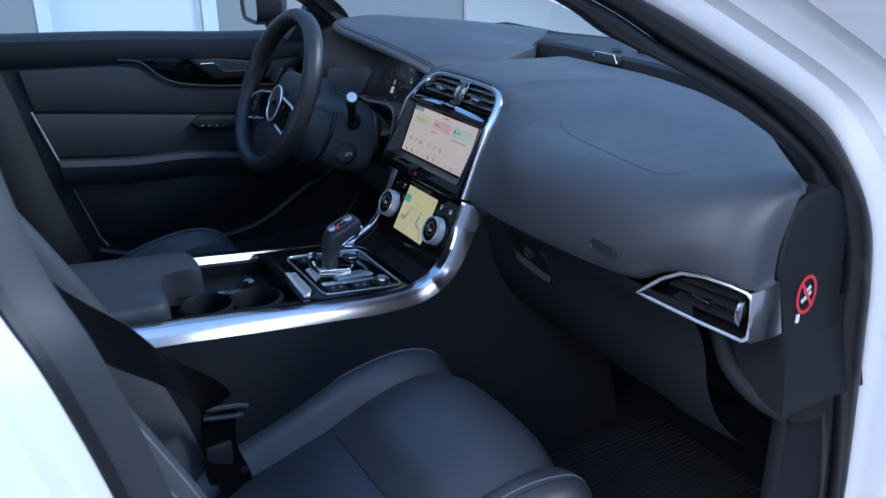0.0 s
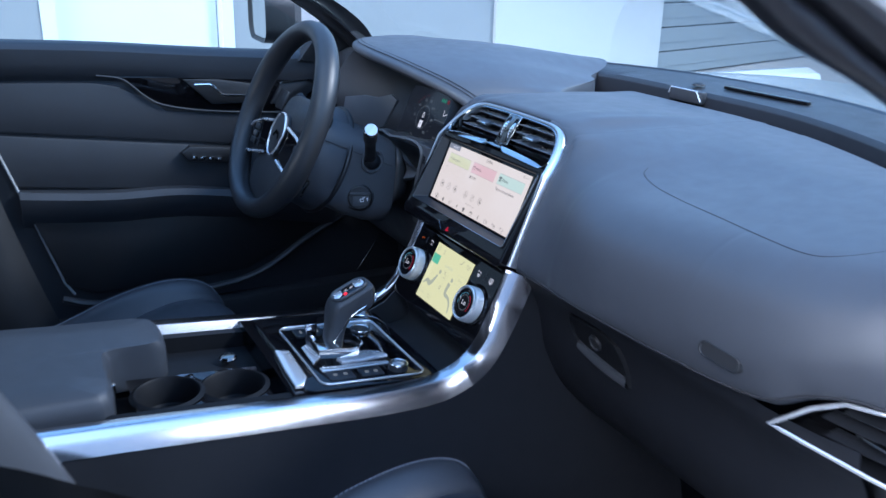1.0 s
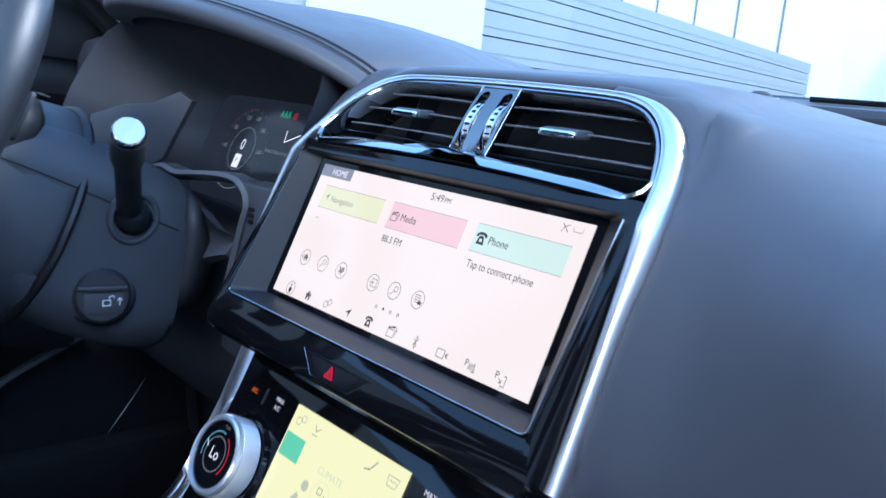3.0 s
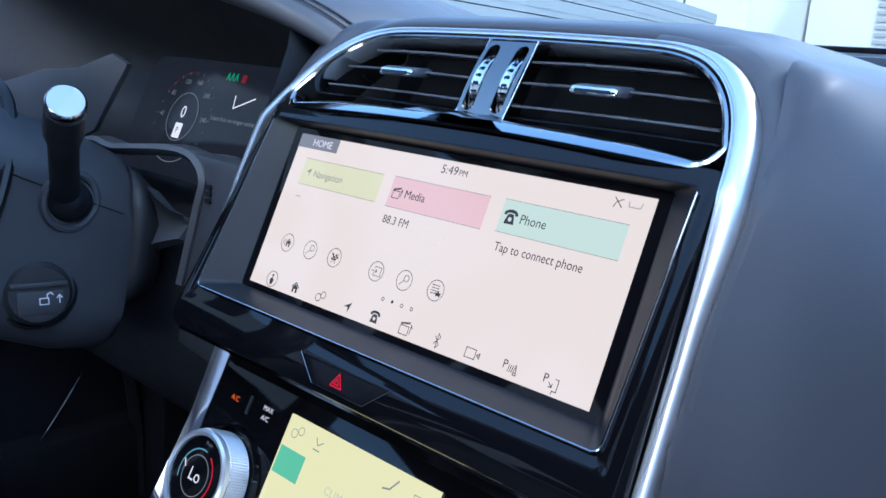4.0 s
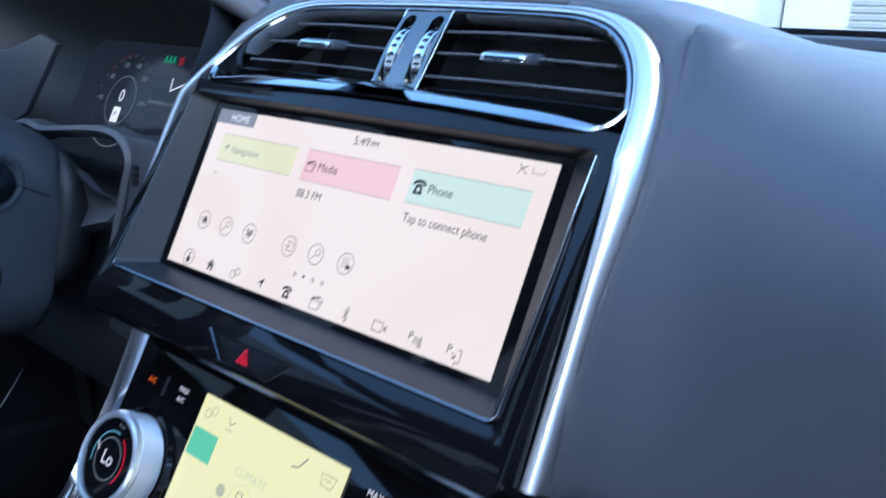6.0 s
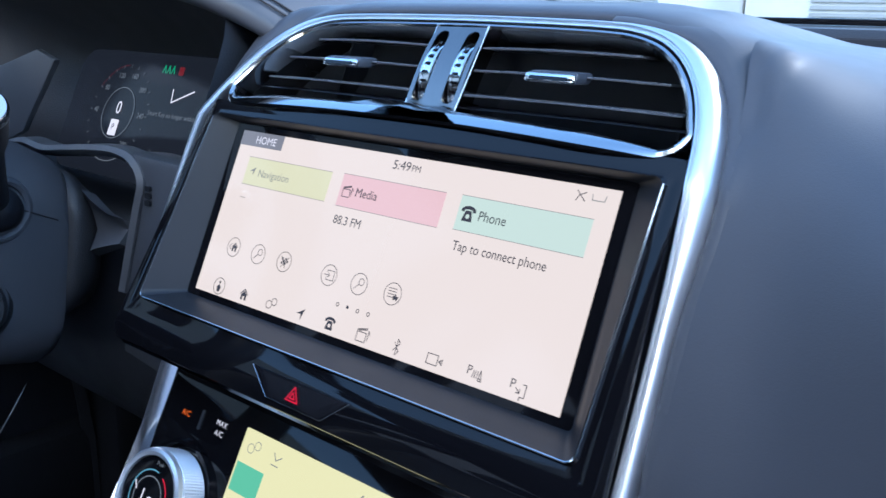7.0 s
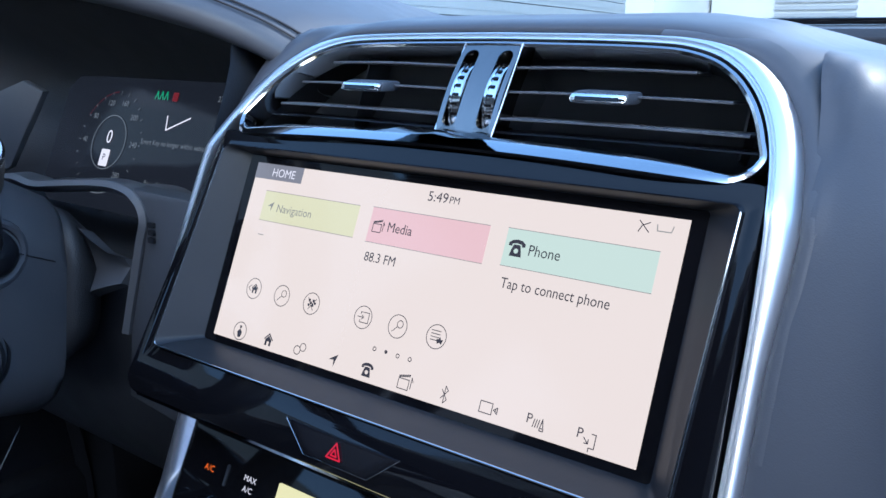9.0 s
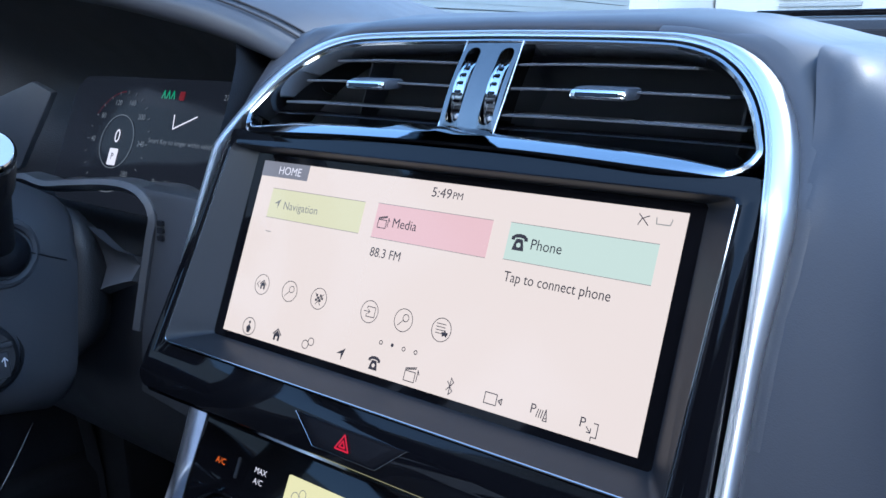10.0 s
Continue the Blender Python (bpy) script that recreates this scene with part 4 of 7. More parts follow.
skin(bm, [[(x, y, z) for x in [0.152 * (q / 10 - 1) for q in range(21)]] for y, z in ((-0.0125, -0.0885), (-0.0140, -0.0900), (-0.0125, -0.0918), (0.010, -0.0935))])
part("lower_lip", bm, SMOKE, unit, "smoked metal lower lip", MS)

# ---- climate panel ----
MCL = MS @ Matrix.Translation((0, 0.0085, -0.156)) @ pose(0, 0, 0, -3.4, 0, 0) @ Matrix.Translation((0, -0.0085, 0.156))  # a little more reclined than the screen
clim = thing("climate_panel", "gloss black climate panel with lit display and two knobs", "climate control", stack(0, 0.01, -0.22))
part("fascia", slab([(-0.1272, -0.0945), (-0.1290, -0.222), (0.1290, -0.222), (0.1290, -0.0945)], 0.0085, 0.03, 0.001), PIANO, clim, "gloss black fascia", MCL)
cd = part("climate_display", slab([(-0.0560, -0.2030), (0.0563, -0.2030), (0.0563, -0.1102), (-0.0560, -0.1102)], 0.0066, 0.0086), CLIMATE, clim, "lit pale yellow climate display", MCL)


def cmark(nm, lines, w, m):
    part(nm, strokes(lines, w, 0.0060), m, cd, "", MCL)


bm = bmesh.new()
bm.faces.new([bm.verts.new(p) for p in ((-0.0545, 0.0062, -0.1425), (-0.0335, 0.0062, -0.1425), (-0.0335, 0.0062, -0.1275), (-0.0545, 0.0062, -0.1275))])
part("lit_key", bm, CLIMGREEN, cd, "lit green key", MCL)
cmark("settings_mark", [arc(-0.0480, -0.1190, 0.0024, n=14), arc(-0.0435, -0.1165, 0.0022, n=14)], 0.0004, INKSOFT)
cmark("seat_mark", [[(-0.031, -0.1155), (-0.0285, -0.119), (-0.025, -0.1165)], [(-0.031, -0.1215), (-0.026, -0.1215)]], 0.0006, INKSOFT)
cmark("seat_mark", [[(0.0230, -0.1215), (0.0275, -0.1205), (0.0315, -0.1150)]], 0.0009, INKSOFT)
cmark("screen_mark", [[(0.0430, -0.1170), (0.0530, -0.1170), (0.0515, -0.1225), (0.0445, -0.1225), (0.0430, -0.1170)], [(0.0450, -0.1196), (0.0464, -0.1190), (0.0478, -0.1200), (0.0492, -0.1190), (0.0510, -0.1198)]], 0.0004, INKSOFT)
lettering("climate_text", "CLIMATE", 0.0062, 0.0, -0.1370, FAINT, cd, MCL, "CENTER", 0.0059)
lettering("sync_text", "Sync", 0.0062, 0.0425, -0.1445, FIGURE, cd, MCL, "CENTER", 0.0059)
lettering("auto_text", "AUTO", 0.0052, -0.0425, -0.1930, FIGURE, cd, MCL, "CENTER", 0.0059)
cmark("key_outline", [[(0.0305, -0.1520), (0.0545, -0.1520), (0.0545, -0.1370), (0.0305, -0.1370), (0.0305, -0.1520)]], 0.0003, FAINT)
cmark("key_outline", [[(-0.0525, -0.2000), (-0.0320, -0.2000), (-0.0320, -0.1865), (-0.0525, -0.1865), (-0.0525, -0.2000)]], 0.0003, FAINT)
cmark("key_outline", [[(-0.0290, -0.2000), (-0.0130, -0.2000), (-0.0130, -0.1865), (-0.0290, -0.1865), (-0.0290, -0.2000)]], 0.0003, FAINT)
cmark("round_key", [arc(-0.0015, -0.1500, 0.0085)], 0.0003, FAINT)
cmark("round_key", [arc(-0.0015, -0.1705, 0.0080)], 0.0003, FAINT)
cmark("power_mark", [arc(-0.0015, -0.1705, 0.0028, 120, 420, 16), [(-0.0015, -0.1668), (-0.0015, -0.1700)]], 0.0006, INKSOFT)
cmark("flow_mark", [[(-0.005, -0.1455), (-0.001, -0.1455), (-0.001, -0.149), (-0.005, -0.149), (-0.005, -0.1455)], [(0.002, -0.148), (0.002, -0.151)], [(-0.004, -0.155), (-0.001, -0.1535), (0.002, -0.1555)]], 0.0006, INKSOFT)
cmark("recirculation_mark", [[(-0.026, -0.192), (-0.022, -0.190), (-0.018, -0.192)], [(-0.025, -0.196), (-0.021, -0.1945), (-0.016, -0.1955)]], 0.0005, INKSOFT)


def figure(pts, w):
    bm = bmesh.new()
    sp = spline([(x, z, 0) for x, z in pts], 24)
    rows = []
    for i, p in enumerate(sp):
        t = (sp[min(i + 1, 23)] - sp[max(i - 1, 0)]).normalized()
        nrm = Vector((-t.y, t.x, 0)) * w(i / 23)
        rows.append([(p.x + nrm.x, 0.0061, p.y + nrm.y), (p.x - nrm.x, 0.0061, p.y - nrm.y)])
    skin(bm, rows)
    return bm


part("seat_shape", figure([(-0.0505, -0.1790), (-0.0420, -0.1720), (-0.0330, -0.1745), (-0.0265, -0.1680), (-0.0205, -0.1560)], lambda u: 0.0010 + 0.0026 * math.sin(math.pi * min(1, u * 1.05)) + 0.001 * u), FIGURE, cd, "", MCL)
part("seat_shape", figure([(0.0190, -0.1565), (0.0178, -0.1660), (0.0190, -0.1745), (0.0310, -0.1770), (0.0400, -0.1845), (0.0445, -0.1965)], lambda u: 0.0042 - 0.0028 * u), FIGURE, cd, "", MCL)
for x, z in ((-0.0172, -0.1495), (0.0218, -0.1505)):
    bm = bmesh.new()
    bm.faces.new([bm.verts.new((p[0], 0.0060, p[1])) for p in arc(x, z, 0.0034, n=16)[:-1]])
    part("headrest_shape", bm, FIGURE, cd, "", MCL)
lettering("ac_text", "A/C", 0.0046, -0.1075, -0.1182, LITAMBER, clim, MCL, "CENTER", 0.0080)
lettering("max_ac_text", "MAX", 0.0042, -0.0770, -0.1152, LITWHITE, clim, MCL, "CENTER", 0.0080)
lettering("max_ac_text", "A/C", 0.0042, -0.0770, -0.1205, LITWHITE, clim, MCL, "CENTER", 0.0080)
lettering("max_text", "MAX", 0.0046, 0.0755, -0.1155, LITWHITE, clim, MCL, "CENTER", 0.0080)
part("demist_symbol", strokes([[(x - 0.003, z) for x, z in ln_] for ln_ in [[(0.0753, -0.1192), (0.0817, -0.1192), (0.0806, -0.1216), (0.0764, -0.1216), (0.0753, -0.1192)], [(0.0763, -0.1204), (0.0807, -0.1204)]] + [[(0.0770 + 0.0015 * k, -0.1212), (0.0767 + 0.0015 * k, -0.1236)] for k in range(3)]], 0.0007, 0.0080), LITWHITE, clim, "", MCL)
part("rear_demist_symbol", strokes([[(x, z) for x, z in rrect(0.1055, 0.1140, -0.1212, -0.1148, 0.0014, 3)] + [(0.1140, -0.1162)]] + [[(0.1079 + 0.0018 * k, -0.1164), (0.1086 + 0.0018 * k, -0.1186), (0.1078 + 0.0018 * k, -0.1207), (0.1084 + 0.0018 * k, -0.1232)] for k in range(3)], 0.0008, 0.0080), LITWHITE, clim, "", MCL)
for x in (-0.0940, 0.0925):
    part("key_divider", slab(rrect(x - 0.0008, x + 0.0008, -0.1235, -0.1125, 0.0007), 0.0076, 0.009), TRIM, clim, "", MCL)
for kx, kz in ((-0.0945, -0.1635), (0.0935, -0.1635)):
    km = MCL @ Matrix.Translation((kx, 0.0085, kz))
    knob = part("knob", lathe([(0.0, -0.0165), (0.0225, -0.0165), (0.0226, -0.0185), (0.0245, -0.0192), (0.0262, -0.0182), (0.0268, -0.0160), (0.0262, -0.0150)], 56), KNURL, clim, "bright metal ring knob", km)
    # small pyramids cut all round the grip
    ringb = bmesh.new()
    nk, nr = 110, 7
    grid = [[ringb.verts.new((0.0262 * math.cos(2 * math.pi * i / nk), -0.0148 + 0.0138 * j / nr, 0.0262 * math.sin(2 * math.pi * i / nk))) for j in range(nr + 1)] for i in range(nk)]
    for i in range(nk):
        a = 2 * math.pi * (i + 0.5) / nk
        for j in range(nr):
            tip = ringb.verts.new((0.0275 * math.cos(a), -0.0148 + 0.0138 * (j + 0.5) / nr, 0.0275 * math.sin(a)))
            q = (grid[i][j], grid[(i + 1) % nk][j], grid[(i + 1) % nk][j + 1], grid[i][j + 1])
            for e in range(4):
                ringb.faces.new((q[e], q[(e + 1) % 4], tip))
    bmesh.ops.recalc_face_normals(ringb, faces=ringb.faces)
    part("knurled_ring", ringb, KNURL, knob, "knurled bright metal ring", km, angle=10)
    part("knob_collar", lathe([(0.0285, 0.0), (0.0305, -0.003), (0.0320, -0.003), (0.0335, 0.0)], 48), PIANO, knob, "", km)
    part("knob_face", lathe([(0.0, -0.0172), (0.0222, -0.0172), (0.0226, -0.0165)], 48), PIANO, knob, "gloss black knob face", km)
    lettering("knob_text", "Lo", 0.0105, 0.0, 0.0, LITWHITE, knob, km, "CENTER", -0.0176)
    part("inner_dial", strokes([arc(0, 0, 0.0115, n=40)], 0.0007, -0.0176), LITDIM, knob, "", km)
    part("cold_arc", strokes([arc(0, 0, 0.0150, 80, 200, 24)], 0.0008, -0.0176), LITBLUE, knob, "", km)
    part("warm_arc", strokes([arc(0, 0, 0.0150, -40, 60, 20)], 0.0008, -0.0176), LITRED, knob, "", km)
    part("pointer", strokes([[(-0.0105, 0.002), (-0.0130, 0.0055)]], 0.0009, -0.0177), LITWHITE, knob, "", km)
    lettering("push_text", "Push", 0.0032, 0.002, 0.0190, LITDIM, knob, km, "CENTER", -0.0176)

# ---- dashboard ----
dash = thing("dashboard", "dark stitched leather dashboard with padded top", "dashboard", (0.3, 0.1, 0.45))


FAR = spline([(-0.8, 0.10, 0), (-0.6, 0.30, 0), (-0.3, 0.42, 0), (0.0, 0.435, 0), (0.2, 0.42, 0), (0.4, 0.35, 0), (0.55, 0.265, 0), (0.65, 0.185, 0), (0.74, 0.11, 0), (0.80, 0.06, 0)], 240)
FARX, FARY = [p.x for p in FAR], [p.y for p in FAR]


def far_edge(x):
    return float(np.interp(x, FARX, FARY))


PAD = [
    (0.1610, [(-0.016, 0.772), (-0.022, 0.786), (0.002, 0.845), (0.024, 0.900), (0.040, 0.938), (0.066, 0.959), (0.130, 0.962), (0.270, 0.960)]),
    (0.215, [(-0.022, 0.775), (-0.033, 0.790), (-0.018, 0.842), (0.003, 0.894), (0.034, 0.926), (0.082, 0.944), (0.150, 0.952), (0.260, 0.958)]),
    (0.320, [(-0.024, 0.778), (-0.042, 0.792), (-0.048, 0.842), (-0.028, 0.890), (0.018, 0.918), (0.080, 0.931), (0.160, 0.942), (0.240, 0.955)]),
    (0.480, [(-0.022, 0.782), (-0.040, 0.797), (-0.050, 0.842), (-0.034, 0.892), (0.010, 0.925), (0.070, 0.940), (0.140, 0.950), (0.200, 0.957)]),
    (0.600, [(-0.016, 0.794), (-0.034, 0.808), (-0.046, 0.850), (-0.028, 0.902), (0.014, 0.934), (0.060, 0.949), (0.110, 0.957), (0.150, 0.962)]),
    (0.640, [(-0.008, 0.817), (-0.025, 0.828), (-0.038, 0.863), (-0.021, 0.909), (0.016, 0.939), (0.060, 0.953), (0.103, 0.961), (0.137, 0.965)]),
    (0.680, [(-0.002, 0.831), (-0.014, 0.840), (-0.023, 0.876), (-0.008, 0.917), (0.022, 0.944), (0.060, 0.957), (0.094, 0.964), (0.120, 0.966)]),
    (0.720, [(0.008, 0.832), (-0.002, 0.842), (-0.004, 0.880), (0.010, 0.920), (0.032, 0.946), (0.058, 0.958), (0.080, 0.964), (0.100, 0.966)]),
    (0.762, [(0.024, 0.830), (0.018, 0.840), (0.020, 0.880), (0.030, 0.918), (0.045, 0.942), (0.062, 0.953), (0.078, 0.957), (0.090, 0.958)]),
    (0.772, [(0.052, 0.832), (0.046, 0.842), (0.046, 0.880), (0.055, 0.913), (0.064, 0.936), (0.072, 0.947), (0.080, 0.951), (0.090, 0.952)]),
]


def pad_section(x):
    """The pad's cross-section at x, smooth from station to station."""
    k = max(i for i in range(len(PAD) - 1) if PAD[i][0] <= x + 1e-9)
    x0, x1 = PAD[k][0], PAD[k + 1][0]
    u = (x - x0) / (x1 - x0)
    out = []
    for q in range(8):
        pt = []
        for c in (0, 1):
            def slope(i):
                a, b = max(i - 1, 0), min(i + 1, len(PAD) - 1)
                return (PAD[b][1][q][c] - PAD[a][1][q][c]) / (PAD[b][0] - PAD[a][0])
            a, b = PAD[k][1][q][c], PAD[k + 1][1][q][c]
            ma, mb = slope(k) * (x1 - x0), slope(k + 1) * (x1 - x0)
            pt.append((2 * u ** 3 - 3 * u ** 2 + 1) * a + (u ** 3 - 2 * u ** 2 + u) * ma + (3 * u ** 2 - 2 * u ** 3) * b + (u ** 3 - u ** 2) * mb)
        out.append(tuple(pt))
    f = max(0.0, min(1.0, (x - 0.19) / 0.08)) * max(0.0, min(1.0, (0.66 - x) / 0.08))
    out[3] = (out[3][0] - 0.005 * f, out[3][1])
    out[4] = (out[4][0] - 0.009 * f, out[4][1] + 0.001 * f)
    return out


def pad_row(x, n=44):
    sec = pad_section(x)
    yf = far_edge(x)
    w = max(0.0, min(1.0, (x - 0.42) / 0.16))
    y4 = sec[4][0]
    for q, f in ((5, 0.27), (6, 0.54), (7, 0.78)):
        sec[q] = (sec[q][0] * (1 - w) + w * (y4 + (yf - y4) * f), sec[q][1])
    pts = [(x, y, z) for y, z in sec]
    last = sec[-1]
    end = 0.958 + 0.004 * w
    if w < 0.5:
        pts += [(x, (last[0] + yf - 0.02) / 2, (last[1] + end) / 2 + 0.0015)]
    pts += [(x, last[0] + (yf - last[0]) * (0.75 if w >= 0.5 else 0.9), end), (x, yf, end - 0.007), (x, yf + 0.002, 0.925)]
    near = max(0.0, 1 - (x - 0.161) / 0.06)
    pts = [(px - near * (0.0040 * max(0.0, min(1.0, (0.90 - pz) / 0.1)) + 0.011 * max(0.0, min(1.0, (pz - 0.928) / 0.022))), py, pz) for px, py, pz in pts]
    row = spline(pts, n)
    return [collar(p) for p in row] if x < 0.24 else row




def soften(bm, inside, times):
    """Relax the vertices of a region, its open edges held."""
    vs = [v for v in bm.verts if not v.is_boundary and inside(v.co)]
    for _ in range(times):
        bmesh.ops.smooth_vert(bm, verts=vs, factor=0.5, use_axis_x=True, use_axis_y=True, use_axis_z=True)


bm = bmesh.new()
skin(bm, [pad_row(0.1610 + (0.772 - 0.1610) * (1 - (1 - (k / 140) ** 1.25) ** 1.25), 64) for k in range(141)])
soften(bm, lambda p: 0.166 < p.x < 0.25, 12)
part("passenger_pad", bm, LEATHER, dash, "dark padded leather on the passenger side", angle=60)
# cap over the centre arch
top_line = [(x, z) for x, z in arch_line() if z > 0.03]


def arch_top(x):
    best = None
    for (a, za), (b, zb) in zip(top_line, top_line[1:]):
        if a <= x <= b and b > a:
            best = za + (zb - za) * (x - a) / (b - a)
    return best if best is not None else 0.05


edge = sorted((p.y, p.z) for p in pad_row(0.161, 160)[40:150])
edge_y, edge_z = [p[0] for p in edge], [p[1] for p in edge]
bm = bmesh.new()
rows = []
for k in range(61):
    x = -0.156 + 0.3075 * k / 60
    xz = max(-HALF + 0.0005, min(HALF - 0.0005, x))
    z = arch_top(xz)
    y = arch_y(z) + (0.007 * (x - 0.146) / 0.015 if x > 0.146 else 0.0)
    p0 = stack(x * 1.02, y + 0.012, z + 0.001)
    p1 = stack(x * 1.02, y + 0.002, z + 0.0045)
    p2 = stack(x * 1.02, y + 0.0045, z + 0.0105)
    crest = lerp_list([(-0.16, 0.968), (-0.12, 0.974), (-0.08, 0.978), (0.08, 0.978), (0.106, 0.9755), (0.132, 0.970), (0.157, 0.962), (0.162, 0.960)], x)
    p3 = (x, max(p2.y + 0.016, 0.075), crest - 0.0015)
    sec = [p0, p1, p2, p3, (x, 0.140, crest + 0.0005), (x, 0.27, 0.5 * crest + 0.481), (x, 0.36, 0.960), (x, far_edge(x) - 0.015, 0.958), (x, far_edge(x), 0.950), (x, far_edge(x) + 0.002, 0.925)]
    row = spline(sec, 40)
    w = max(0.0, min(1.0, (x - 0.112) / 0.038))
    w = w * w * (3 - 2 * w)
    rows.append([Vector((p.x, p.y, p.z + w * min(1.0, max(0.0, (p.y - 0.045) / 0.012)) * (float(np.interp(p.y, edge_y, edge_z)) - p.z))) for p in row])
    if x > 0.09:
        rows[-1] = [collar(p) for p in rows[-1]]
for dx, dz in ((0.0035, 0.0020), (0.0070, 0.0050)):
    rows.append([p + Vector((dx, 0, -dz)) for p in rows[60]])
skin(bm, rows)
soften(bm, lambda p: p.x > 0.08 and p.y < 0.12, 8)
welt = bmesh.new()
skin(welt, WELT)
part("arch_welt", welt, LEATHER, dash, "leather welt turned in at the arch", MS, angle=60)
part("centre_cap", bm, LEATHER, dash, "leather cap over the centre vents", angle=60)
# instrument hood
RIM = [(-0.665, 0.130, 0.975), (-0.640, 0.085, 1.003), (-0.580, 0.035, 1.013), (-0.480, -0.005, 1.016), (-0.380, -0.018, 1.014), (-0.280, -0.005, 1.003), (-0.200, 0.022, 0.985), (-0.165, 0.042, 0.971), (-0.146, 0.058, 0.958), (-0.130, 0.072, 0.944)]
rim = spline(RIM, 61)
bm = bmesh.new()
rows = []
for i, p in enumerate(rim):
    x = p.x
    yf = lerp_list([(-0.66, 0.20), (-0.55, 0.36), (-0.42, 0.50), (-0.36, 0.51), (-0.25, 0.40), (-0.15, 0.26), (-0.11, 0.20)], x)
    ze = lerp_list([(-0.66, 0.985), (-0.38, 0.992), (-0.28, 0.976), (-0.165, 0.970), (-0.13, 0.962)], x)
    sec = [(x, p.y + 0.030, p.z - 0.016), (x, p.y + 0.006, p.z - 0.011), (x, p.y, p.z - 0.002), (x, p.y + 0.008, p.z + 0.006), (x, p.y + 0.05, p.z + 0.012), (x, p.y + (yf - p.y) * 0.5, p.z + 0.010), (x, yf - 0.02, ze), (x, yf, ze - 0.007), (x, yf + 0.004, 0.94)]
    rows.append(spline(sec, 34))
skin(bm, rows)
part("instrument_hood", bm, LEATHER, dash, "leather hood over the instruments", angle=60)
part("hood_seam", tube([(p.x, p.y + 0.012, p.z + 0.0085) for p in rim[4:58]], 0.0007, 6), THREAD, dash)
part("hood_seam", tube([(p.x, p.y + 0.020, p.z + 0.0098) for p in rim[4:58]], 0.0007, 6), THREAD, dash)
# top strip between pad and windscreen
bm = bmesh.new()
rows, steps = [], []
for k in range(181):
    x = -0.72 + 1.44 * k / 180
    yf, yb = far_edge(x), screen_base(x)
    yb = max(yb, yf + 0.03)
    d = min(0.022, (yb - yf) * 0.4)
    steps.append([(x, yf - 0.002, 0.930), (x, yf + d * 0.7, 0.930), (x, yf + d, 0.958), (x, yf + d + 0.0035, 0.967)])
    rows.append([(x, yf + d + 0.003, 0.966), (x, yf + d + 0.005, 0.969), (x, yf + d + 0.012, 0.974), (x, yf + (yb - yf) * 0.65, 0.979), (x, yb + 0.01, 0.982)])
skin(bm, rows)
part("defroster_panel", bm, SOFT, dash, "dark plastic defroster strip", angle=30)
bm = bmesh.new()
skin(bm, steps)
part("defroster_step", bm, FASCIA, dash, "black step under the defroster strip", angle=30)
part("vent_plate", block(-0.085, -0.005, 0.446, 0.460, 0.955, 0.9765, 0.003), TRIM, dash, "small slotted plate on the defroster strip")
part("plate_edge", tube([(-0.085, 0.445, 0.966), (-0.081, 0.445, 0.977), (-0.017, 0.445, 0.977), (-0.005, 0.445, 0.960)], 0.0013, 6), BRIGHT, dash)
snb = lathe([(0.0, 0.0), (0.012, 0.0), (0.011, 0.003), (0.006, 0.0055), (0.0, 0.006)], 20)
snb.transform(pose(-0.061, 0.492, 0.979, 90, 0, 0))
part("light_sensor", snb, SOFT, dash, "small domed light sensor")
part("defrost_slot", block(-0.02, 0.16, 0.512, 0.522, 0.978, 0.9835, 0.001), PIANO, dash)


def pad_surface(x, u):
    """A point of the passenger pad, u from the lower edge (0) forward (1)."""
    r = pad_row(x, 160)
    return r[int(u * 159)]


def pad_at_y(x, y):
    r = pad_row(x, 200)[60:]
    for a, b in zip(r, r[1:]):
        if a.y <= y <= b.y:
            return a.lerp(b, (y - a.y) / max(1e-6, b.y - a.y))
    return min(r, key=lambda p: abs(p.y - y))


# airbag seam pressed into the pad, and stitched lower edge
seam = [(0.262, 0.100), (0.272, 0.086), (0.300, 0.074), (0.360, 0.060), (0.450, 0.040), (0.540, 0.022), (0.585, 0.018), (0.610, 0.030), (0.635, 0.060), (0.655, 0.095)]
sp = spline([(a, b, 0) for a, b in seam], 70)
part("airbag_seam", tube([pad_at_y(p.x, p.y) + Vector((0, -0.0002, -0.0002)) for p in sp], lambda u: 0.0007 if u < 0.6 else 0.0007 - 0.0005 * (u - 0.6) / 0.4, 6), THREAD, dash, "pressed airbag seam line")
part("lower_seam", tube([pad_surface(0.17 + 0.58 * k / 60, 0.085) + Vector((0, -0.0006, 0)) for k in range(61)], 0.0011, 6), THREAD, dash, "stitched lower seam")
# moulded oval on the pad
ov = rrect(-0.024, 0.024, -0.0075, 0.0075, 0.0072, 6)
bm = bmesh.new()
c0 = Vector((0.556, -0.0490, 0.832))
fr = Matrix.Translation(c0) @ pose(0, 0, 0, -8, 4, 4)
skin(bm, [[(x * s, d, z * s) for x, z in ov] for s, d in ((1.12, 0.004), (1.08, -0.0012), (1.0, -0.0018), (0.94, -0.0004))], closed=True, caps=True)
bmesh.ops.recalc_face_normals(bm, faces=bm.faces)
part("airbag_mark", bm, SOFT, dash, "moulded oval mark in the pad", fr)
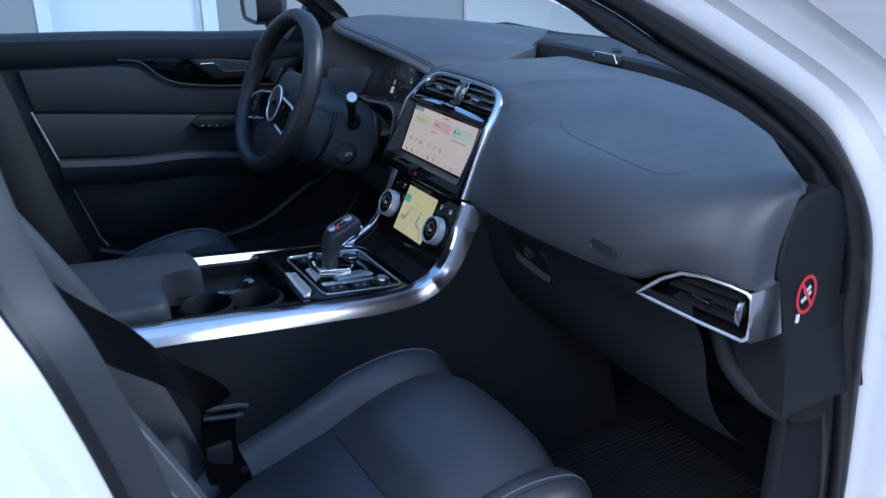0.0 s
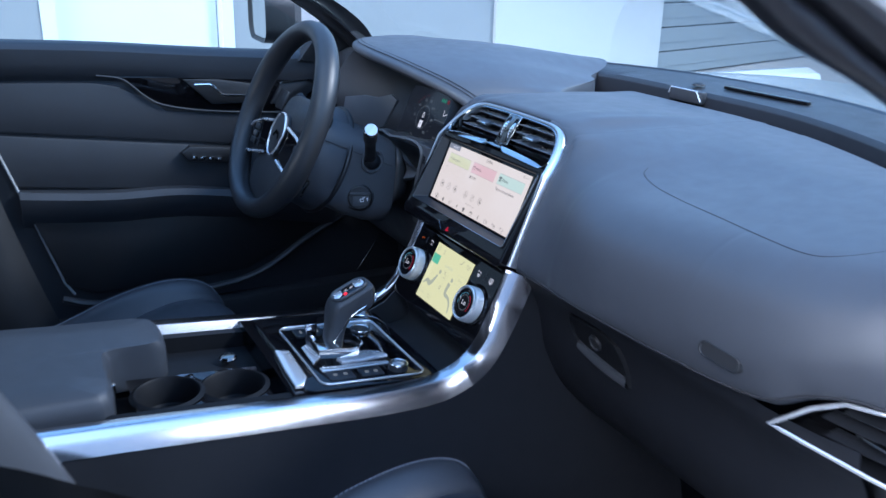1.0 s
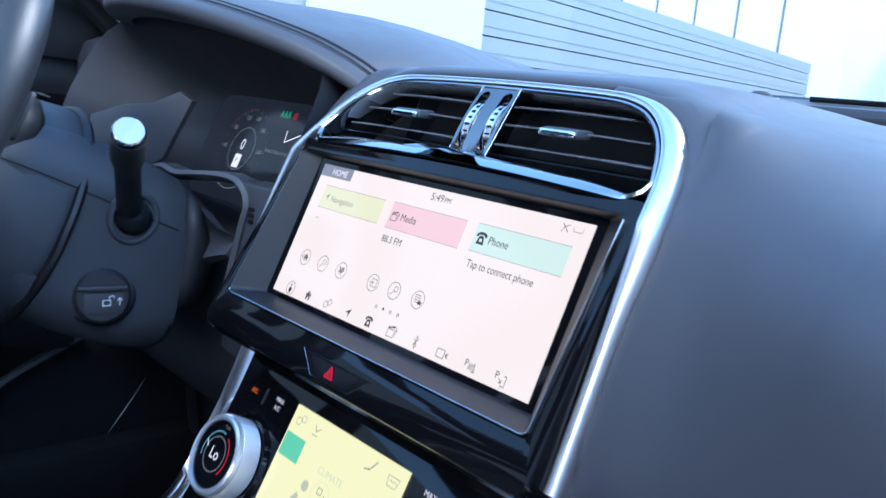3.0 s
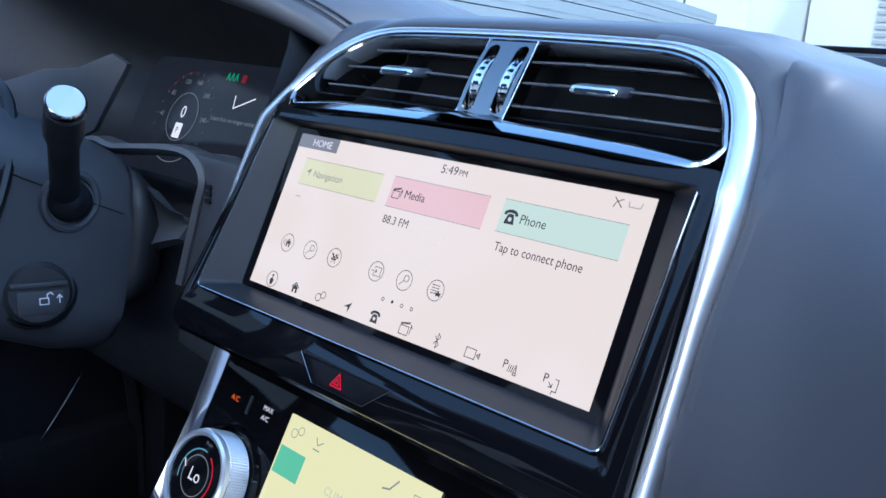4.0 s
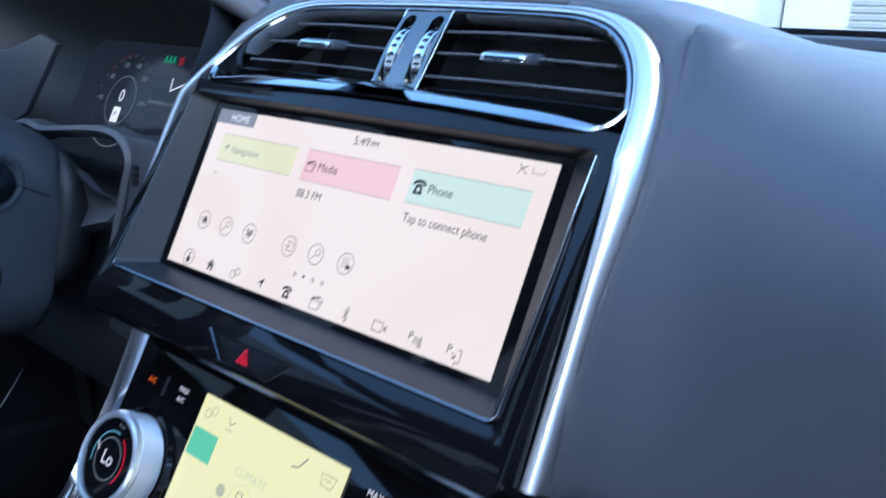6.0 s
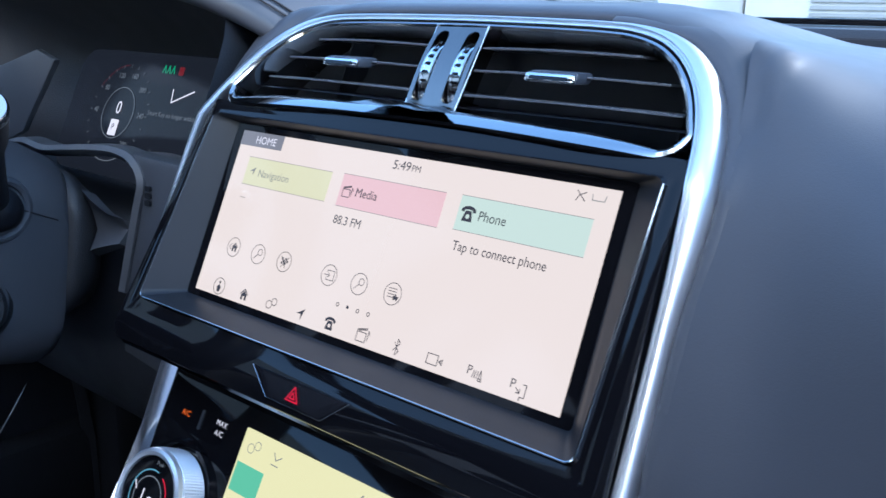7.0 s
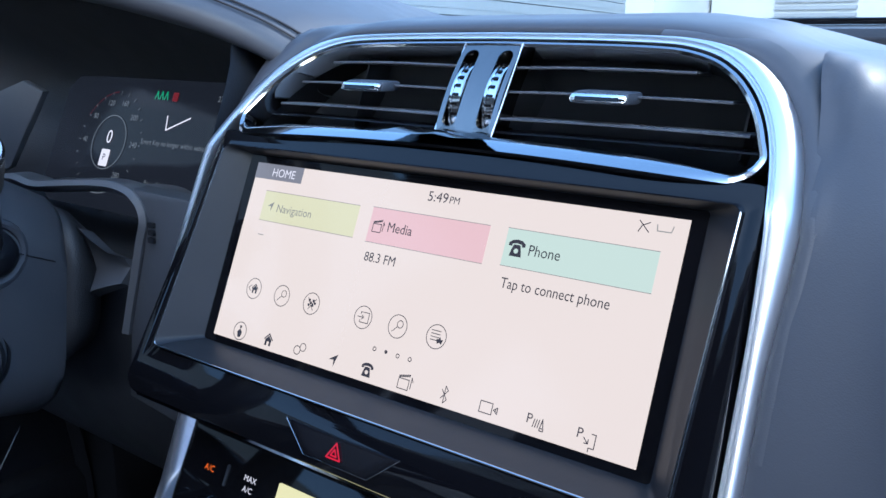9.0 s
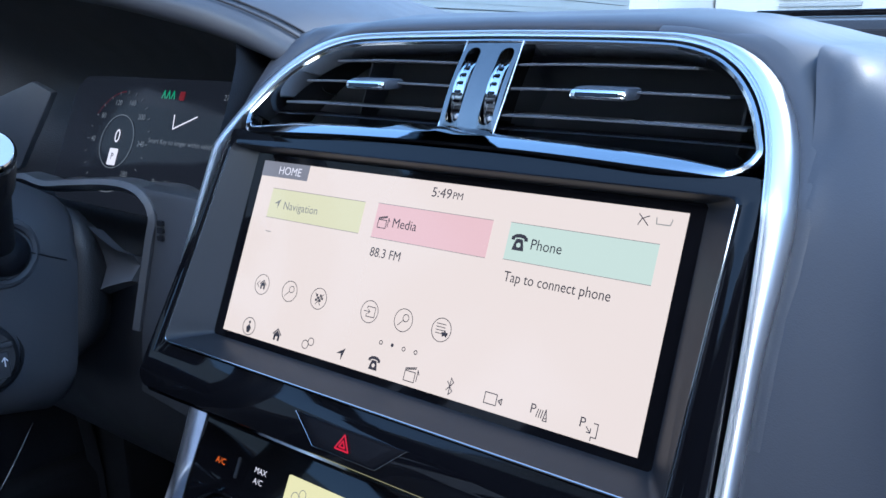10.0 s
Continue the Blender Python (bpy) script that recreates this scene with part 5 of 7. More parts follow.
# lower fascia and glovebox on the passenger side
LOW = [(-0.018, 0.792), (-0.012, 0.768), (0.004, 0.742), (0.018, 0.705), (0.034, 0.64), (0.075, 0.57), (0.16, 0.50), (0.30, 0.46)]
bm = bmesh.new()
rows = []
for k in range(41):
    x = 0.160 + 0.53 * k / 40
    dz = 0.0 if x < 0.58 else -0.004
    back = 0.0 if x < 0.6 else 0.05 * ((x - 0.6) / 0.17) ** 2
    rows.append(spline([(x, y + back, z + dz) for y, z in LOW], 24))
skin(bm, rows)
part("lower_fascia", bm, FASCIA, dash, "dark lower fascia over the footwell", angle=60)
gb = [(0.253, 0.744), (0.250, 0.716), (0.256, 0.706), (0.272, 0.694), (0.300, 0.688), (0.352, 0.684), (0.357, 0.690), (0.354, 0.716), (0.347, 0.736), (0.336, 0.743), (0.315, 0.749), (0.270, 0.7475)]
gspl = [(p.x, p.y) for p in spline([(x, z, 0) for x, z in gb], 40, closed=True)]


def low_y(z):
    for (ya, za), (yb, zb) in zip(LOW, LOW[1:]):
        if zb <= z <= za:
            return ya + (yb - ya) * (za - z) / (za - zb)
    return 0.0


bm = bmesh.new()
cx, cz = 0.303, 0.713
skin(bm, [[(cx + (x - cx) * s, low_y(z) + d, cz + (z - cz) * s) for x, z in gspl] for s, d in ((1.08, 0.0005), (1.03, -0.0045), (0.99, -0.0050), (0.95, -0.0012))], closed=True)
bm.faces.new([bm.verts.new((cx + (x - cx) * 0.955, low_y(cz + (z - cz) * 0.955) - 0.0011, cz + (z - cz) * 0.955)) for x, z in gspl])
bmesh.ops.recalc_face_normals(bm, faces=bm.faces)
# latch hollow coloured with its shade
glove = part("glovebox_recess", bm, SHADEBLACK, dash, "black glovebox latch recess", angle=50)
bm = lathe([(0.0, -0.0022), (0.0078, -0.0022), (0.0086, -0.0034), (0.0100, -0.0036), (0.0112, -0.0026), (0.0116, 0.002)], 36)
bm.transform(pose(0.299, low_y(0.722) - 0.002, 0.722, 20, 0, 0))
part("glovebox_button", bm, SOFT, glove, "round black latch button")
bm = bmesh.new()
rows = []
for k in range(21):
    x = 0.259 + 0.098 * k / 20
    z = 0.7045 - 0.014 * (k / 20) ** 0.8
    h = 0.0085 + 0.004 * math.sin(math.pi * k / 20)
    rows.append([(x, low_y(z) - 0.0015, z + 0.004), (x, low_y(z) - 0.0060, z + 0.002), (x, low_y(z) - 0.0078, z - 0.002), (x, low_y(z) - 0.0078, z - h * 0.7), (x, low_y(z) - 0.002, z - h - 0.003)])
skin(bm, rows)
part("glovebox_grip", bm, TRIM, glove, "grip lip under the latch")
# end cap beside the door and kick panel
bm = bmesh.new()
ec = [(0.051, 0.846), (0.054, 0.90), (0.067, 0.938), (0.10, 0.952), (0.14, 0.950), (0.17, 0.90), (0.18, 0.80), (0.19, 0.70), (0.20, 0.60), (0.13, 0.605), (0.098, 0.66), (0.085, 0.72), (0.072, 0.775)]
ecs = [(p.x, p.y) for p in spline([(a, b, 0) for a, b in ec], 60, closed=True)]
skin(bm, [[(x, 0.1 + (y - 0.1) * s, 0.78 + (z - 0.78) * s) for y, z in ecs] for x, s in ((0.74, 1.0), (0.768, 1.0), (0.774, 0.985), (0.776, 0.95))], closed=True, caps=True)
bmesh.ops.recalc_face_normals(bm, faces=bm.faces)
part("end_cap", bm, LINING, dash, "smooth dark end cap beside the door", angle=50)
kp = [(0.662, 0.062, 0.780), (0.668, 0.068, 0.745), (0.678, 0.074, 0.708), (0.694, 0.080, 0.674), (0.718, 0.087, 0.652), (0.746, 0.095, 0.638), (0.780, 0.106, 0.630)]
kb = spline(kp, 40)
part("kick_band", tube(kb, 0.0135, 12, flat=0.8), LINING, dash, "curved trim band under the end vent")
bm = bmesh.new()
outline = [(p.x + 0.006, p.z + 0.006) for p in kb] + [(0.772, 0.79), (0.655, 0.79)]
skin(bm, [[(x, y, z) for x, z in outline] for y in (0.086, 0.45)], closed=True, caps=True)
bmesh.ops.recalc_face_normals(bm, faces=bm.faces)
part("end_panel", bm, LINING, dash, "smooth dark panel under the end vent")
part("side_kick_panel", block(0.735, 0.765, 0.13, 0.62, 0.22, 0.62, 0.01), FASCIA, dash)
# driver side: lower panel, column well
bm = bmesh.new()
rows = []
for k in range(31):
    x = -0.775 + 0.645 * k / 30
    rows.append(spline([(x, 0.14, 0.800), (x, 0.10, 0.800), (x, 0.066, 0.792), (x, 0.050, 0.765), (x, 0.058, 0.72), (x, 0.09, 0.62), (x, 0.20, 0.52), (x, 0.34, 0.46)], 22))
skin(bm, rows)
part("driver_lower_panel", bm, mat("knee panel plastic", (0.034, 0.037, 0.044), 0.5, grain=0.12, grain_scale=1100), dash, "dark knee panel under the wheel", angle=60)
part("kick_edge", tube(spline([(-0.62, 0.104, 0.566), (-0.62, 0.084, 0.536), (-0.62, 0.054, 0.496)], 12), lambda u: 0.0004 + 0.0010 * math.sin(math.pi * u), 6), CHROME, dash, "thin bright edge in the driver footwell")
part("dash_end_left", block(-0.775, -0.655, 0.06, 0.32, 0.80, 0.985, 0.03), SOFT, dash)

# ---- instrument cluster ----
clu = thing("instrument_cluster", "dark digital instrument cluster with dim lit dials", "instrument cluster", (-0.38, 0.12, 0.80))
MC = MS @ Matrix.Translation((-0.362, 0.115, 0.066)) @ Matrix.Diagonal((1.08, 1.0, 1.08, 1.0))
screen_o = rrect(-0.160, 0.160, -0.055, 0.055, 0.02, 8)
bm = bmesh.new()
mouth = [(-0.285, -0.03), (-0.27, -0.072), (-0.20, -0.082), (-0.06, -0.084), (0.06, -0.084), (0.14, -0.080), (0.174, -0.068), (0.182, -0.03), (0.182, 0.03), (0.168, 0.054), (0.11, 0.080), (0.0, 0.096), (-0.13, 0.092), (-0.24, 0.075), (-0.278, 0.03)]
mo = [(p.x, p.y) for p in spline([(a, b, 0) for a, b in mouth], 72, closed=True)]


def polar(pts, a):
    best = max(pts, key=lambda p: (p[0] * math.cos(a) + p[1] * math.sin(a)) / math.hypot(*p))
    return best


angs = [2 * math.pi * k / 72 for k in range(72)]
dense = [tuple(Vector(p).lerp(Vector(q), f / 8)) for p, q in zip(screen_o, screen_o[1:] + screen_o[:1]) for f in range(8)]
mdense = [tuple(Vector(p).lerp(Vector(q), f / 8)) for p, q in zip(mo, mo[1:] + mo[:1]) for f in range(8)]
ri, ro = [polar(dense, a) for a in angs], [polar(mdense, a) for a in angs]
skin(bm, [[(p[0] * s + (1 - s) * q[0], d * (1 - 0.7 * max(0.0, min(1.0, (-q[1] - 0.025) / 0.05))), p[1] * s + (1 - s) * q[1]) for p, q in zip(ri, ro)] for s, d in ((1.0, 0.0), (0.62, -0.02), (0.25, -0.085), (0.0, -0.115))], closed=True)
bmesh.ops.recalc_face_normals(bm, faces=bm.faces)
part("surround", bm, mat("cluster tunnel", (0.024, 0.027, 0.033), 0.6, grain=0.3, grain_scale=1100), clu, "black tunnel round the dials", MC, angle=60)
face = part("cluster_display", slab(screen_o, -0.0005, 0.004), CLUSTER, clu, "dark glass display", MC)
for dx in (-0.080, 0.088):
    part("dial_ring", strokes([arc(dx, 0, 0.0225, n=40)], 0.0007, -0.0012), LITDIM, face, "", MC)
    part("dial_ticks", strokes([[(dx + r0 * math.cos(radians(a)), r0 * math.sin(radians(a))), (dx + 0.043 * math.cos(radians(a)), 0.043 * math.sin(radians(a)))] for a in range(-60, 241, 15) for r0 in (0.0405,)], 0.0006, -0.0012), LITDIM, face, "", MC)
    part("dial_red", strokes([arc(dx, 0, 0.0425, 95, 150, 12)], 0.0004, -0.0012), LITDIMRED, face, "", MC)
    part("dial_glow", strokes([arc(dx, 0, 0.0425, 235, 300, 14)], 0.0008, -0.0012), LITDIM, face, "", MC)
for tx, a in (("40", 180), ("80", 143), ("120", 108), ("160", 75), ("200", 40), ("240", 0), ("280", -50)):
    lettering("dial_number", tx, 0.0066, -0.080 + 0.034 * math.cos(radians(a)), 0.034 * math.sin(radians(a)), LITDIM, face, MC, "CENTER", -0.0012)
lettering("speed_text", "0", 0.016, -0.080, 0.004, LITWHITE, face, MC, "CENTER", -0.0013)
part("gear_mark", slab(rrect(-0.0855, -0.0745, -0.0200, -0.0060, 0.001), -0.0014, -0.0008), LITWHITE, face, "", MC)
lettering("gear_text", "P", 0.008, -0.080, -0.013, CLUSTER, face, MC, "CENTER", -0.0017)
lettering("message_text", "Smart Key no longer within vehicle", 0.0058, 0.004, 0.004, LITDIM, face, MC, "CENTER", -0.0012)
lettering("message_text", "Press OK to clear", 0.0058, 0.002, -0.028, LITDIM, face, MC, "CENTER", -0.0012)
lettering("temperature_text", "27°C", 0.0062, 0.048, 0.042, LITDIM, face, MC, "CENTER", -0.0012)
part("tick_mark", strokes([[(-0.012, 0.026), (-0.010, 0.015), (0.016, 0.026)]], 0.0012, -0.0012), LITWHITE, face, "", MC)
part("belt_lamps", strokes([[(-0.034 + k * 0.006, 0.039), (-0.032 + k * 0.006, 0.045), (-0.030 + k * 0.006, 0.039)] for k in range(3)], 0.0014, -0.0012), LITGREEN, face, "", MC)
part("warning_lamp", slab(rrect(-0.012, -0.006, 0.038, 0.045, 0.001), -0.0013, -0.0008), mat("dim red lamp", (0.05, 0.01, 0.01), 0.3, emit=(0.5, 0.01, 0.02), power=0.05), face, "", MC)
# pale lip under the dials: a lit band that arches over a dark hollow
LIPC = [(-0.520, 0.050, 0.838), (-0.470, 0.040, 0.852), (-0.423, 0.032, 0.860), (-0.389, 0.030, 0.858), (-0.353, 0.030, 0.862), (-0.309, 0.030, 0.867), (-0.278, 0.030, 0.868), (-0.260, 0.030, 0.863), (-0.252, 0.030, 0.851), (-0.259, 0.030, 0.832), (-0.271, 0.030, 0.800), (-0.284, 0.030, 0.765)]
lc = spline(LIPC, 50)
bm = bmesh.new()
rows = []
for i, p in enumerate(lc):
    t = (lc[min(i + 1, 49)] - lc[max(i - 1, 0)]).normalized()
    n2 = Vector((-t.z, 0, t.x))
    rows.append([p + Vector((0, 0.030, 0)) - n2 * 0.004, p + Vector((0, 0.014, 0)) + n2 * 0.003, p + n2 * 0.0035, p + Vector((0, -0.003, 0)), p - n2 * 0.004, p + Vector((0, 0.008, 0)) - n2 * 0.006, p + Vector((0, 0.05, 0)) - n2 * 0.006])
skin(bm, rows)
part("lower_lip", bm, mat("pale grey lip", (0.09, 0.095, 0.105), 0.45, grain=0.15), clu, "grey lip arching under the dials", angle=50)
# grey panel between the lip and the centre unit, with three small slots
WING = [(-0.276, 0.8690), (-0.259, 0.8640), (-0.2490, 0.8510), (-0.2550, 0.832), (-0.267, 0.800), (-0.280, 0.765), (-0.288, 0.715), (-0.150, 0.700), (-0.150, 0.872), (-0.20, 0.868)]
wing = part("wing_panel", slab(WING, 0.0315, 0.046, 0.002), COLUMN, clu, "grey panel with three small slots")
for k in range(3):
    part("wing_slot", slab(rrect(-0.2462 - 0.0006 * k, -0.2402 - 0.0006 * k, 0.8455 - 0.0052 * k, 0.8490 - 0.0052 * k, 0.0008), 0.0295, 0.0325), FASCIA, wing, "small dark slot")
fin = [(-0.406, 0.934), (-0.378, 0.927), (-0.400, 0.905), (-0.418, 0.888), (-0.440, 0.866), (-0.500, 0.845), (-0.660, 0.845), (-0.640, 0.893), (-0.540, 0.912), (-0.471, 0.918)]
part("side_fin", slab(fin, 0.039, 0.044, 0.0015), mat("pale grey fin", (0.078, 0.085, 0.096), 0.5, grain=0.12), clu, "grey fin panel beside the dials")

# ---- steering wheel ----
wheel = thing("steering_wheel", "black leather steering wheel with bright trim", "steering wheel", (-0.41, -0.16, 0.88))
MW = pose(-0.412, -0.179, 0.899, -23.5, 0, 0)


def wheel_r(a):
    s = math.sin(a)
    return 0.1705 - 0.003 * max(0, -s - 0.75) / 0.25


bm = bmesh.new()
rows = []
for k in range(96):
    a = 2 * math.pi * k / 96
    r = wheel_r(a)
    swell = 0.0176 + 0.0016 * math.exp(-((abs(math.degrees(a if a < math.pi else a - 2 * math.pi)) - 30) / 22) ** 2) + 0.0016 * math.exp(-((abs(math.degrees(a if a < math.pi else a - 2 * math.pi)) - 150) / 22) ** 2)
    rows.append([((r + swell * math.cos(b)) * math.cos(a), 1.15 * swell * math.sin(b), (r + swell * math.cos(b)) * math.sin(a)) for b in [2 * math.pi * q / 18 for q in range(18)]])
skin(bm, rows, closed=True, loop=True)
bmesh.ops.recalc_face_normals(bm, faces=bm.faces)
wr = part("rim", bm, RIMSKIN, wheel, "black leather rim", MW)
part("rim_seam", tube([((wheel_r(a) - 0.0155) * math.cos(a), -0.002, (wheel_r(a) - 0.0155) * math.sin(a)) for a in [2 * math.pi * k / 90 for k in range(90)]], 0.0012, 6, closed=True), THREAD, wr, "", MW)
hubp = rrect(-0.078, 0.078, -0.070, 0.055, 0.035, 8)
bm = bmesh.new()
skin(bm, [[(x * s, d, -0.005 + (z + 0.005) * s) for x, z in hubp] for s, d in ((0.80, 0.075), (0.96, 0.065), (0.96, 0.038), (0.88, 0.026), (0.66, 0.017), (0.35, 0.012))], closed=True, caps=True)
bmesh.ops.recalc_face_normals(bm, faces=bm.faces)
hub = part("hub", bm, SOFT, wheel, "soft black airbag hub", MW, angle=60)
bo = [(0.033 * math.cos(a) * (0.92 if math.sin(a) < 0 else 1.0), 0.040 * math.sin(a)) for a in [2 * math.pi * k / 40 for k in range(40)]]
MB = MW @ Matrix.Translation((0.004, 0.001, -0.026))
part("badge_face", slab(bo, 0.0, 0.012, 0.001), SOFT, hub, "round black badge", MB)
part("badge_ring", tube([(x, 0.0, z) for x, z in bo], 0.0021, 8, closed=True), BRIGHT, hub, "bright badge ring", MB)
part("badge_shape", strokes([[(-0.012, -0.004), (-0.004, 0.004), (0.008, 0.002), (0.014, -0.006)]], 0.006, -0.0010), CHROME, hub, "", MB)
for sx in (-1, 1):
    sp_ = [(sx * x, z) for x, z in ((0.040, -0.008), (0.095, -0.016), (0.140, -0.030), (0.158, -0.050), (0.160, -0.076), (0.148, -0.087), (0.100, -0.080), (0.040, -0.068))]
    bm = bmesh.new()
    q = [(p.x, p.y) for p in spline([(a, b, 0) for a, b in sp_], 30, closed=True)]
    skin(bm, [[(x, d, z) for x, z in q] for d in (0.022, 0.005)], closed=True, caps=True)
    bmesh.ops.recalc_face_normals(bm, faces=bm.faces)
    spk = part("spoke", bm, PIANO, wheel, "gloss black spoke with buttons", MW)
    part("spoke_trim", tube([(sx * x, 0.004, z) for x, z in ((0.040, -0.007), (0.095, -0.015), (0.140, -0.029), (0.159, -0.050), (0.161, -0.077), (0.148, -0.088), (0.100, -0.081), (0.040, -0.069))], 0.0030, 8), BRIGHT, spk, "bright spoke trim", MW)
    for k in range(3):
        part("spoke_button", slab(rrect(sx * 0.112 - 0.011, sx * 0.112 + 0.011, -0.066 + k * 0.014, -0.055 + k * 0.014, 0.002), 0.002, 0.007, 0.0008), SOFT, spk, "", MW)
    part("button_mark", strokes([[(sx * 0.106, -0.046), (sx * 0.118, -0.046)], [(sx * 0.112, -0.051), (sx * 0.112, -0.041)]], 0.0012, 0.0015), LITDIM, spk, "", MW)
    # paddle behind the rim
    part("shift_paddle", block(sx * 0.118 - 0.022, sx * 0.118 + 0.022, 0.030, 0.035, 0.012, 0.050, 0.004), SOFT, wheel, "black shift paddle", MW)
lsp = [(-0.055, -0.055), (0.055, -0.055), (0.086, -0.100), (0.076, -0.134), (0.034, -0.162), (-0.034, -0.162), (-0.076, -0.134), (-0.086, -0.100)]
part("lower_spoke", slab(lsp, 0.010, 0.022, 0.003), SOFT, wheel, "", MW)
bm = bmesh.new()
rows = []
for y, rx, rz in ((0.024, 0.066, 0.066), (0.045, 0.086, 0.086), (0.075, 0.096, 0.097), (0.098, 0.100, 0.101), (0.108, 0.100, 0.101), (0.112, 0.095, 0.096)):
    rows.append([(rx * math.cos(a), y, -0.042 + rz * math.sin(a)) for a in [2 * math.pi * q / 40 for q in range(40)]])
skin(bm, rows, closed=True, caps=True)
bmesh.ops.recalc_face_normals(bm, faces=bm.faces)
part("hub_cover", bm, COLUMN, wheel, "dark moulded cover behind the hub", MW, angle=60)
part("cover_lip", tube([(0.1005 * math.cos(a), 0.1085, -0.042 + 0.1015 * math.sin(a)) for a in [2 * math.pi * k / 60 for k in range(60)]], 0.0045, 8, closed=True), RUBBER, wheel, "black lip round the cover", MW)
part("lower_spoke_trim", tube(spline([(0.038, -0.004, -0.151), (0.052, -0.001, -0.143), (0.072, 0.002, -0.130), (0.099, 0.006, -0.107)], 20), lambda u: 0.0010 + 0.0040 * math.sin(math.pi * min(1.0, u * 1.6)) if u < 0.6 else 0.0014, 10, flat=0.7), CHROME, wheel, "bright lower spoke trim", MW)
part("paddle_trim", tube(spline([(0.157, 0.024, -0.101), (0.137, 0.034, -0.088), (0.119, 0.046, -0.077), (0.112, 0.040, -0.080)], 16), 0.0022, 8, flat=0.6), CHROME, wheel, "thin bright trim behind the spoke", MW)

# ---- steering column ----
col = thing("steering_column", "black plastic steering column shroud with stalks", "steering column", (-0.40, 0.0, 0.72))
MCo = pose(-0.405, -0.10, 0.855, -23.5, 0, 0)
bm = bmesh.new()
rows = []
for y, hw, zt, zb in ((-0.060, 0.058, 0.030, -0.060), (-0.050, 0.068, 0.038, -0.074), (-0.025, 0.079, 0.045, -0.095), (0.005, 0.0855, 0.049, -0.108), (0.045, 0.0900, 0.051, -0.114), (0.080, 0.0935, 0.051, -0.113), (0.104, 0.0955, 0.048, -0.106), (0.1100, 0.0945, 0.045, -0.100), (0.1115, 0.0890, 0.040, -0.09)):
    rows.append([(x, y + 0.30 * max(0.0, 0.02 - z) * max(0.0, (y - 0.02) / 0.09), z) for x, z in rrect(-hw, hw, zb, zt, 0.044, 10)])
rows.reverse()
skin(bm, rows, closed=True, caps=True)
bmesh.ops.recalc_face_normals(bm, faces=bm.faces)
part("shroud", bm, COLUMN, col, "black moulded shroud", MCo, angle=60)
bm = bmesh.new()
rows = []
for y, hw, zt, zb in ((0.1080, 0.0900, 0.040, -0.070), (0.1110, 0.0965, 0.043, -0.070), (0.1180, 0.1000, 0.042, -0.066), (0.1260, 0.0985, 0.038, -0.060), (0.1400, 0.0900, 0.034, -0.055)):
    rows.append([(x, y + 0.30 * max(0.0, 0.02 - z), z) for x, z in rrect(-hw, hw, zb, zt, 0.036, 8)])
skin(bm, rows, closed=True, caps=True)
bmesh.ops.recalc_face_normals(bm, faces=bm.faces)
part("column_boot", bm, SOFT, col, "soft ridged boot in front of the shroud", MCo, angle=60)
bm = bmesh.new()
skin(bm, [[(0.088 + 0.036 * u, y0 + dy * (1 - 0.4 * u), z) for y0, z in ((0.118, 0.032 - 0.012 * u), (0.130, 0.020), (0.138, 0.006 + 0.008 * u), (0.134, -0.014 + 0.016 * u))] + [(0.088 + 0.036 * u, y0 + 0.012, z) for y0, z in ((0.134, -0.014 + 0.016 * u), (0.138, 0.006 + 0.008 * u), (0.130, 0.020), (0.118, 0.032 - 0.012 * u))] for u, dy in ((0.0, 0.0), (0.5, 0.0), (0.85, 0.004), (1.0, 0.008))], closed=True, caps=True)
bmesh.ops.recalc_face_normals(bm, faces=bm.faces)
part("column_ear", bm, COLUMN, col, "small moulded ear beside the boot", MCo, angle=60)
part("shroud_joint", tube(spline([(0.0688, -0.049, 0.006), (0.0793, -0.025, 0.007), (0.0858, 0.005, 0.007), (0.0902, 0.045, 0.006), (0.0937, 0.080, 0.006), (0.0956, 0.105, 0.006)], 40), 0.0005, 6), FASCIA, col, "", MCo)
for sx in (1, -1):
    st = [(-0.405 + sx * 0.084, -0.0400, 0.831), (-0.405 + sx * 0.118, -0.0550, 0.855), (-0.405 + sx * 0.162, -0.074, 0.889), (-0.405 + sx * 0.186, -0.083, 0.907)]
    if sx == 1:
        lever = part("wiper_stalk", tube(spline(st, 16), lambda u: 0.0108 - 0.001 * math.sin(math.pi * u) + (0.0022 if u > 0.62 else 0.0) - 0.004 * max(0, u - 0.8), 16), SOFT, col, "black wiper stalk")
        d = (Vector(st[-1]) - Vector(st[-2])).normalized()
        ball = lathe([(0.0001, -0.017), (0.008, -0.015), (0.014, -0.009), (0.0165, 0.0), (0.0165, 0.006)], 28)
        part("stalk_collar", ball, FASCIA, lever, "dark ball socket", MCo @ Matrix.Translation((0.0885, 0.065, 0.002)) @ pose(0, 0, 0, 0, 0, 90))
        part("socket_ring", tube([(0.0915, 0.065 + 0.0195 * math.cos(a), 0.002 + 0.0205 * math.sin(a)) for a in [2 * math.pi * k / 40 for k in range(40)]], 0.0032, 8, closed=True), COLUMN, lever, "moulded ring round the socket", MCo)
        cap = tube([Vector(st[-1]) + d * t for t in (0.0, 0.001, 0.006, 0.0078, 0.0086, 0.0080, 0.0074)], lambda u: (0.0112, 0.0120, 0.0122, 0.0116, 0.0106, 0.0096, 0.0045)[round(u * 6)], 32)
        part("stalk_end", cap, SMOKE, lever, "bright metal stalk end")
    else:
        part("indicator_stalk", tube(spline(st, 16), 0.011, 14), SOFT, col, "black indicator stalk")
